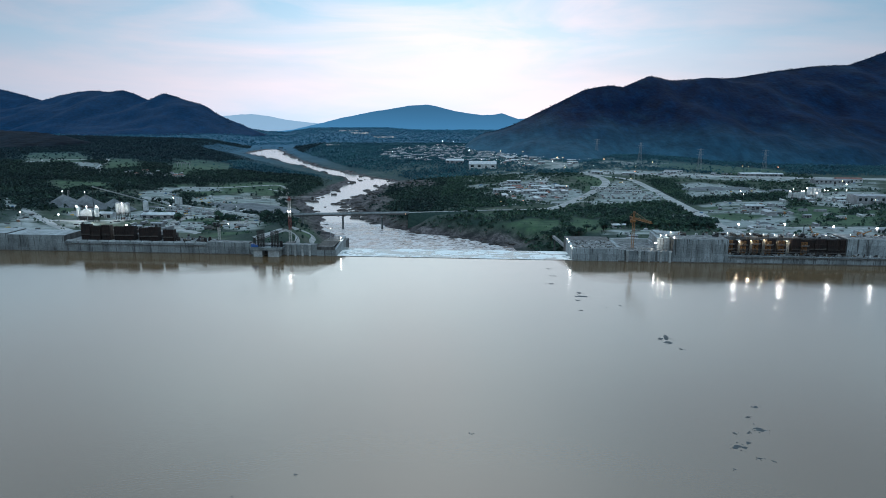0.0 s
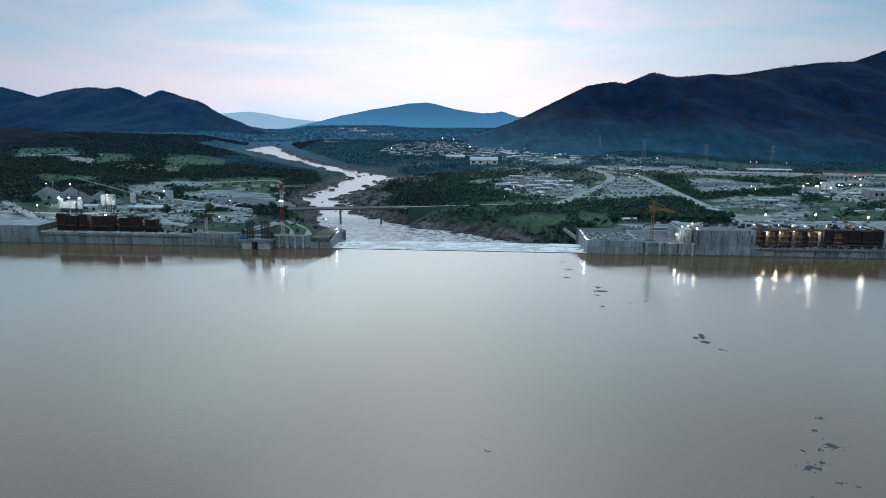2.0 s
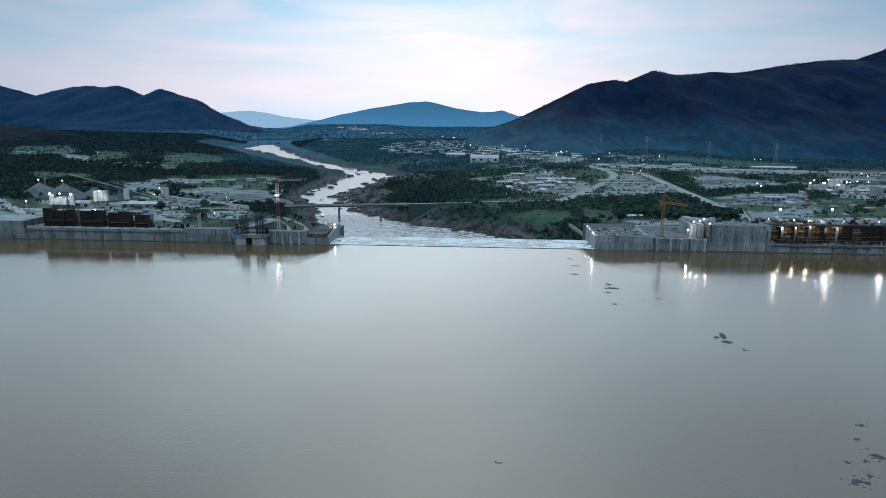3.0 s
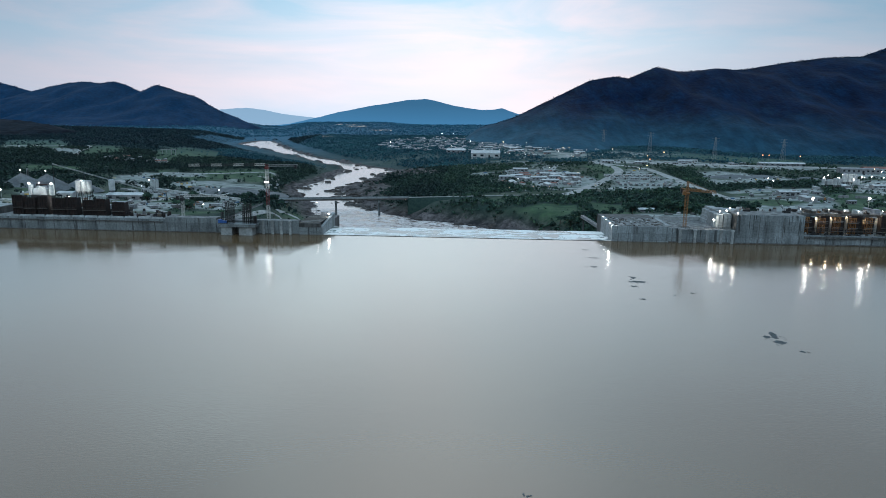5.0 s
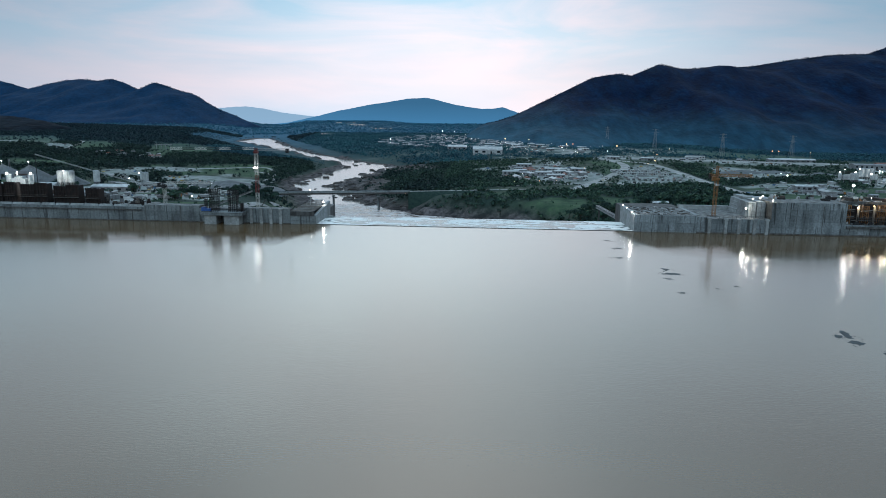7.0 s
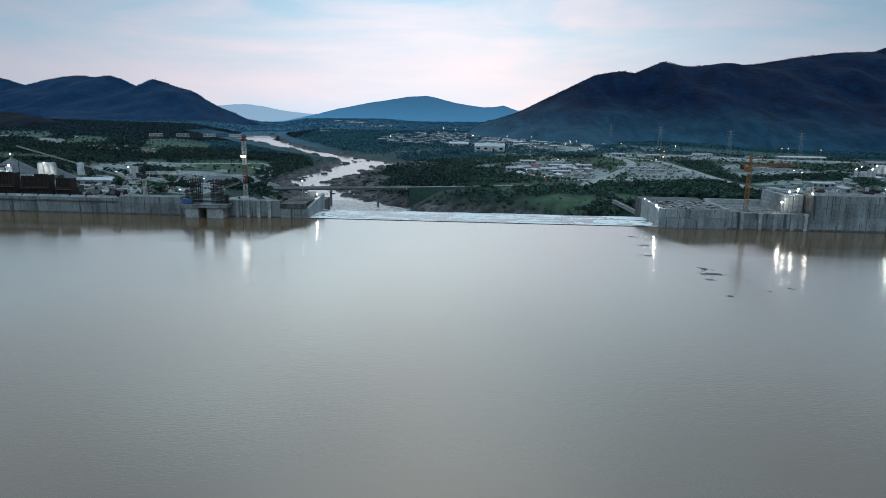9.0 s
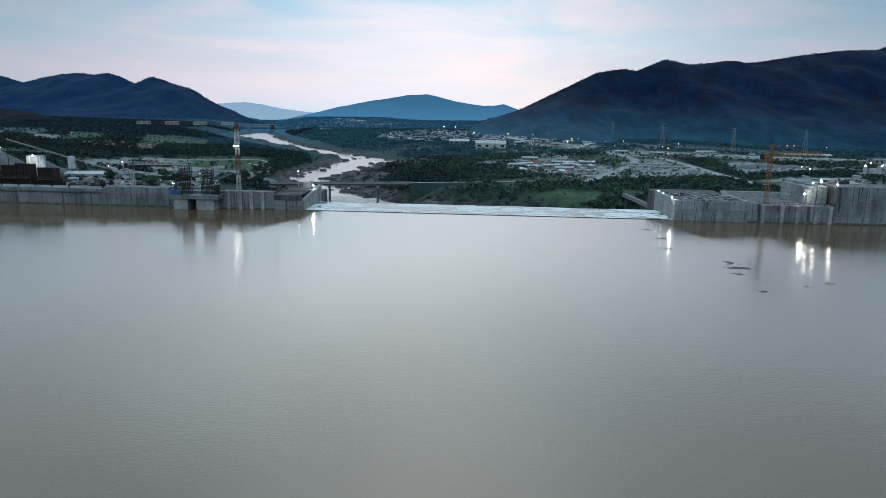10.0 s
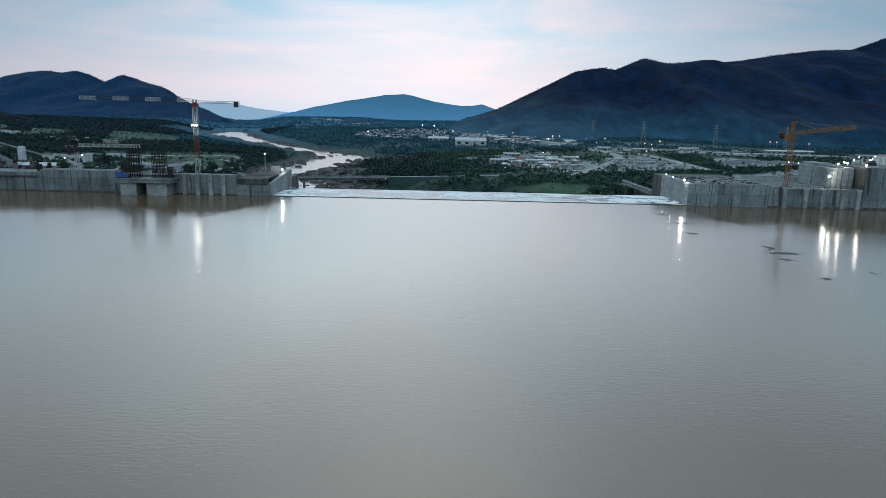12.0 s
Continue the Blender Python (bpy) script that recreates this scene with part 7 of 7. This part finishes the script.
for x, y, rx, ry in ((86.9, 192.9, 1.1, 1.1), (81.8, 185.5, 0.8, 0.8), (81.9, 178.0, 1.8, 2.2), (72.4, 167.0, 1.9, 1.7), (75.5, 169.4, 0.9, 1.0), (74.2, 174.5, 0.8, 0.9), (75.1, 161.0, 0.8, 0.6), (78.5, 159.7, 0.4, 0.4), (66.7, 155.0, 0.3, 0.9), (78.0, 175.5, 0.7, 0.7),
                     (77.2, 257.5, 1.6, 3.4), (76.6, 252.0, 1.8, 2.4), (74.7, 255.5, 1.2, 1.8), (79.4, 244.3, 1.0, 1.0), (0.1, 169.4, 0.6, 0.4), (42.5, 378.0, 1.7, 1.4), (42.7, 360.0, 2.0, 1.3), (40.0, 342.2, 2.1, 1.3), (52.1, 324.5, 1.5, 1.8), (52.4, 318.0, 2.4, 2.1), (49.5, 310.8, 1.2, 1.1),
                     (48.8, 293.5, 0.9, 1.0), (61.4, 299.3, 0.7, 0.8), (68.6, 303.0, 0.9, 0.8), (-43, 145, 0.4, 0.4), (-55, 134, 0.5, 0.4)):
    debris(x, y, rx * 1.3, ry * 1.25)


# ---- trees ----
def crowns(centres, radii, heights, tris, seed, spread_k=0.42):
    """Leaf clumps, each a small bent leaf-mass, strewn over uneven crowns. All in numpy."""
    r = np.random.RandomState(seed)
    n = len(centres)
    u = r.normal(size=(n, tris, 3))
    u /= np.linalg.norm(u, axis=2, keepdims=True)
    u[..., 2] = np.where(u[..., 2] < -0.3, -u[..., 2], u[..., 2])
    k = r.uniform(0.55, 1.12, (n, tris, 1))
    lobes = 1 + 0.25 * np.sin(np.arctan2(u[..., 1], u[..., 0])[..., None] * 3 + r.uniform(0, 6.3, (n, 1, 1)))
    off = u * k * lobes * np.stack((radii, radii, heights), -1)[:, None, :]
    c = centres[:, None, :] + off
    size = (radii[:, None, None] * spread_k * r.uniform(0.7, 1.4, (n, tris, 1)))
    a = r.normal(size=(n, tris, 3))
    a = a - u * (a * u).sum(2, keepdims=True) * 0.75
    a /= np.linalg.norm(a, axis=2, keepdims=True)
    b = np.cross(u, a) + r.normal(size=(n, tris, 3)) * 0.25
    p0, p1, p2, p3 = c + a * size, c + b * size * 0.8, c - a * size * 0.9, c - b * size * 0.7 + u * size * 0.25
    v = np.stack((p0, p1, p2, p3), 2).reshape(-1, 3)
    q = np.arange(len(v)).reshape(-1, 4)
    return v, q


def tree_proto(seed, h, r):
    """A tree: tapered trunk, limbs, and a crown of leaf clumps."""
    rs = random.Random(seed)
    t = new("tree")
    tagged(t, "broad dark green tree with an uneven crown", "tree", "trees")
    bm = bmesh.new()
    tube(bm, (0, 0, -0.6), (0.1, 0, h * 0.5), 0.32, 0.18, 8)
    for i in range(6):
        a = i * 1.05 + rs.uniform(-0.3, 0.3)
        tube(bm, (0.05, 0, h * rs.uniform(0.3, 0.48)), (r * 0.7 * math.cos(a), r * 0.7 * math.sin(a), h * rs.uniform(0.55, 0.8)), 0.14, 0.05, 5)
    part("trunk", bm, BARK, t)
    cl = np.array([(r * 0.45 * math.cos(i * 1.26 + seed), r * 0.45 * math.sin(i * 1.26 + seed), h * rs.uniform(0.55, 0.78)) for i in range(5)] + [(0, 0, h * 0.8)])
    v, q = crowns(cl, np.full(6, r * 0.55), np.full(6, h * 0.2), 46, seed, 0.34)
    o = new("crown", raw_mesh("crown", v, q, LEAVES, False))
    o.parent = t
    return t


tprotos = [tree_proto(k, h, r) for k, (h, r) in enumerate(((8.5, 4.2), (7.0, 4.6), (10.0, 4.4), (6.0, 3.2)))]
random.seed(71)


def wooded(x, y):
    g, m, w, k = cover(np.array([x]), np.array([y]))
    return float(w[0]), float(g[0])


spots = []
tries = 0
while len(spots) < 150 and tries < 6000:
    tries += 1
    if random.random() < 0.82:
        x, y = random.uniform(55, 250), random.uniform(600, 720)
    else:
        x, y = random.uniform(-300, -150), random.uniform(490, 700)
    w, g = wooded(x, y)
    if w < 0.35 or g > 0.3 or (-215 < x < 0 and y < 650) or gz(x, y) < -36 or any((x - a) ** 2 + (y - b) ** 2 < 26 for a, b in spots) or abs(x - np.interp(y, (560, 631, 760), (228, 241, 256))) < 9:
        continue
    spots.append((x, y))
for i, (x, y) in enumerate(spots):
    k = random.uniform(0.7, 1.2)
    m = (x, y, random.uniform(0, 360), (k, k, k * random.uniform(0.85, 1.15)))
    if i < 4:
        tprotos[i].matrix_world = pose(m[0], m[1], gz(x, y), 0, 0, m[2])
    else:
        place(tprotos[i % 4], *m)

ROAD_LINES = np.array([q for pts in (((-88, 797), (8, 795), (70, 823), (100, 845), (145, 952), (195, 1080), (224, 1176), (230, 1260), (217, 1337)), ((217, 1337), (258, 1268), (280, 1202), (277, 1050), (270, 909), (256, 760), (241, 631), (228, 560))) for q in smooth_line(pts, 8)])


def woodland(name, label, n, x0, x1, y0, y1, rad, seed, tris, leaves, fill, keep_near=True, stray=0.05):
    """Trees of one stretch of country, standing where the land is wooded."""
    r = np.random.RandomState(seed)
    x, y = r.uniform(x0, x1, n), r.uniform(y0, y1, n)
    # only the part of the plan that lies ahead of the dam, not far off to the sides
    ok = np.abs(x + 20) < y * 0.78 + 40
    x, y = x[ok], y[ok]
    g, m, w, k = cover(x, y)
    z = ground_z(x, y)
    p = np.clip(w * 1.1 + stray * (1 - g) * (1 - k), 0, 1) * fill
    left, right = banks(y)
    d = np.maximum(left - x, x - right)
    clear = np.where(x < left, np.clip((y - 1150) * 0.3, 6, 170), np.clip((y - 1150) * 0.12, 6, 60))
    low = (d < clear) & (y < 2450)
    ok = (r.rand(len(x)) < p) & (z > RIVER_Z + 3 + valley_rise(y)) & (~low | (d > 8))
    if keep_near:
        near = np.zeros(len(x), bool)
        for q in ROAD_LINES:
            near |= (x - q[0]) ** 2 + (y - q[1]) ** 2 < 90
        ok &= ~near
    x, y, z, low = x[ok], y[ok], z[ok], low[ok]
    s = rad * r.uniform(0.6, 1.35, len(x)) * np.where(low, 0.38, 1.0)
    h = s * r.uniform(0.75, 1.1, len(x))
    v, q = crowns(np.stack((x, y, z + h * 0.9), -1), s, h, tris, seed, 0.5)
    tagged(new(name, raw_mesh(name, v, q, leaves, False)), label, "woodland", kind="stuff")


woodland("riverside_trees", "dark green trees and bushes across the valley floor", 30000, -60, 640, 600, 1350, 2.0, 1, 12, LEAVES, 0.85)
woodland("west_bank_trees", "dense dark trees across the west bank", 40000, -1060, -60, 600, 1350, 2.1, 6, 12, LEAVES_BANK, 0.92)
woodland("valley_bushes", "low scattered bushes on meadow and scrub", 26000, -700, 640, 500, 1300, 1.15, 2, 8, LEAVES, 0.7, True, 0.16)
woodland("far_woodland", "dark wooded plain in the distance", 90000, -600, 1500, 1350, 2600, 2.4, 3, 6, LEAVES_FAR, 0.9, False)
woodland("west_woodland", "dark bush below the western ridge", 52000, -1900, -600, 1350, 2600, 2.8, 5, 6, LEAVES_WOOD, 0.95, False)
woodland("farthest_woodland", "hazy blue-dark wooded plain near the horizon", 40000, -2600, 1600, 2600, 4850, 3.2, 4, 6, LEAVES_FARTHEST, 0.85, False)


def hill_woods(name, hill_name, n, rad, seed, leaves, label):
    """Tree crowns over a mountain, closest along its skyline."""
    xs, ys, Z = HILL_PLACES[hill_name]
    r = np.random.RandomState(seed)
    i, j = r.randint(0, len(ys), n), r.randint(0, len(xs), n)
    x, y, z = xs[j] + r.uniform(-4, 4, n), ys[i] + r.uniform(-4, 4, n), Z[i, j]
    crest = ys[np.argmax(Z, 0)][j]
    ok = (z > 12) & (np.abs(y - crest) < 50) & (np.abs(x + 20) < y * 0.74 + 60)
    x, y, z = x[ok], y[ok], z[ok]
    s = rad * r.uniform(0.6, 1.3, len(x))
    v, q = crowns(np.stack((x, y, z + s * 0.5), -1), s, s * 0.8, 7, seed, 0.55)
    tagged(new(name, raw_mesh(name, v, q, leaves, False)), label, "woodland", kind="stuff")


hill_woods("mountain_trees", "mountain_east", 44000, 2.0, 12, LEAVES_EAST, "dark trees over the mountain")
hill_woods("ridge_trees", "mountain_west", 24000, 2.6, 13, LEAVES_WEST, "hazy blue-dark trees over the ridge")
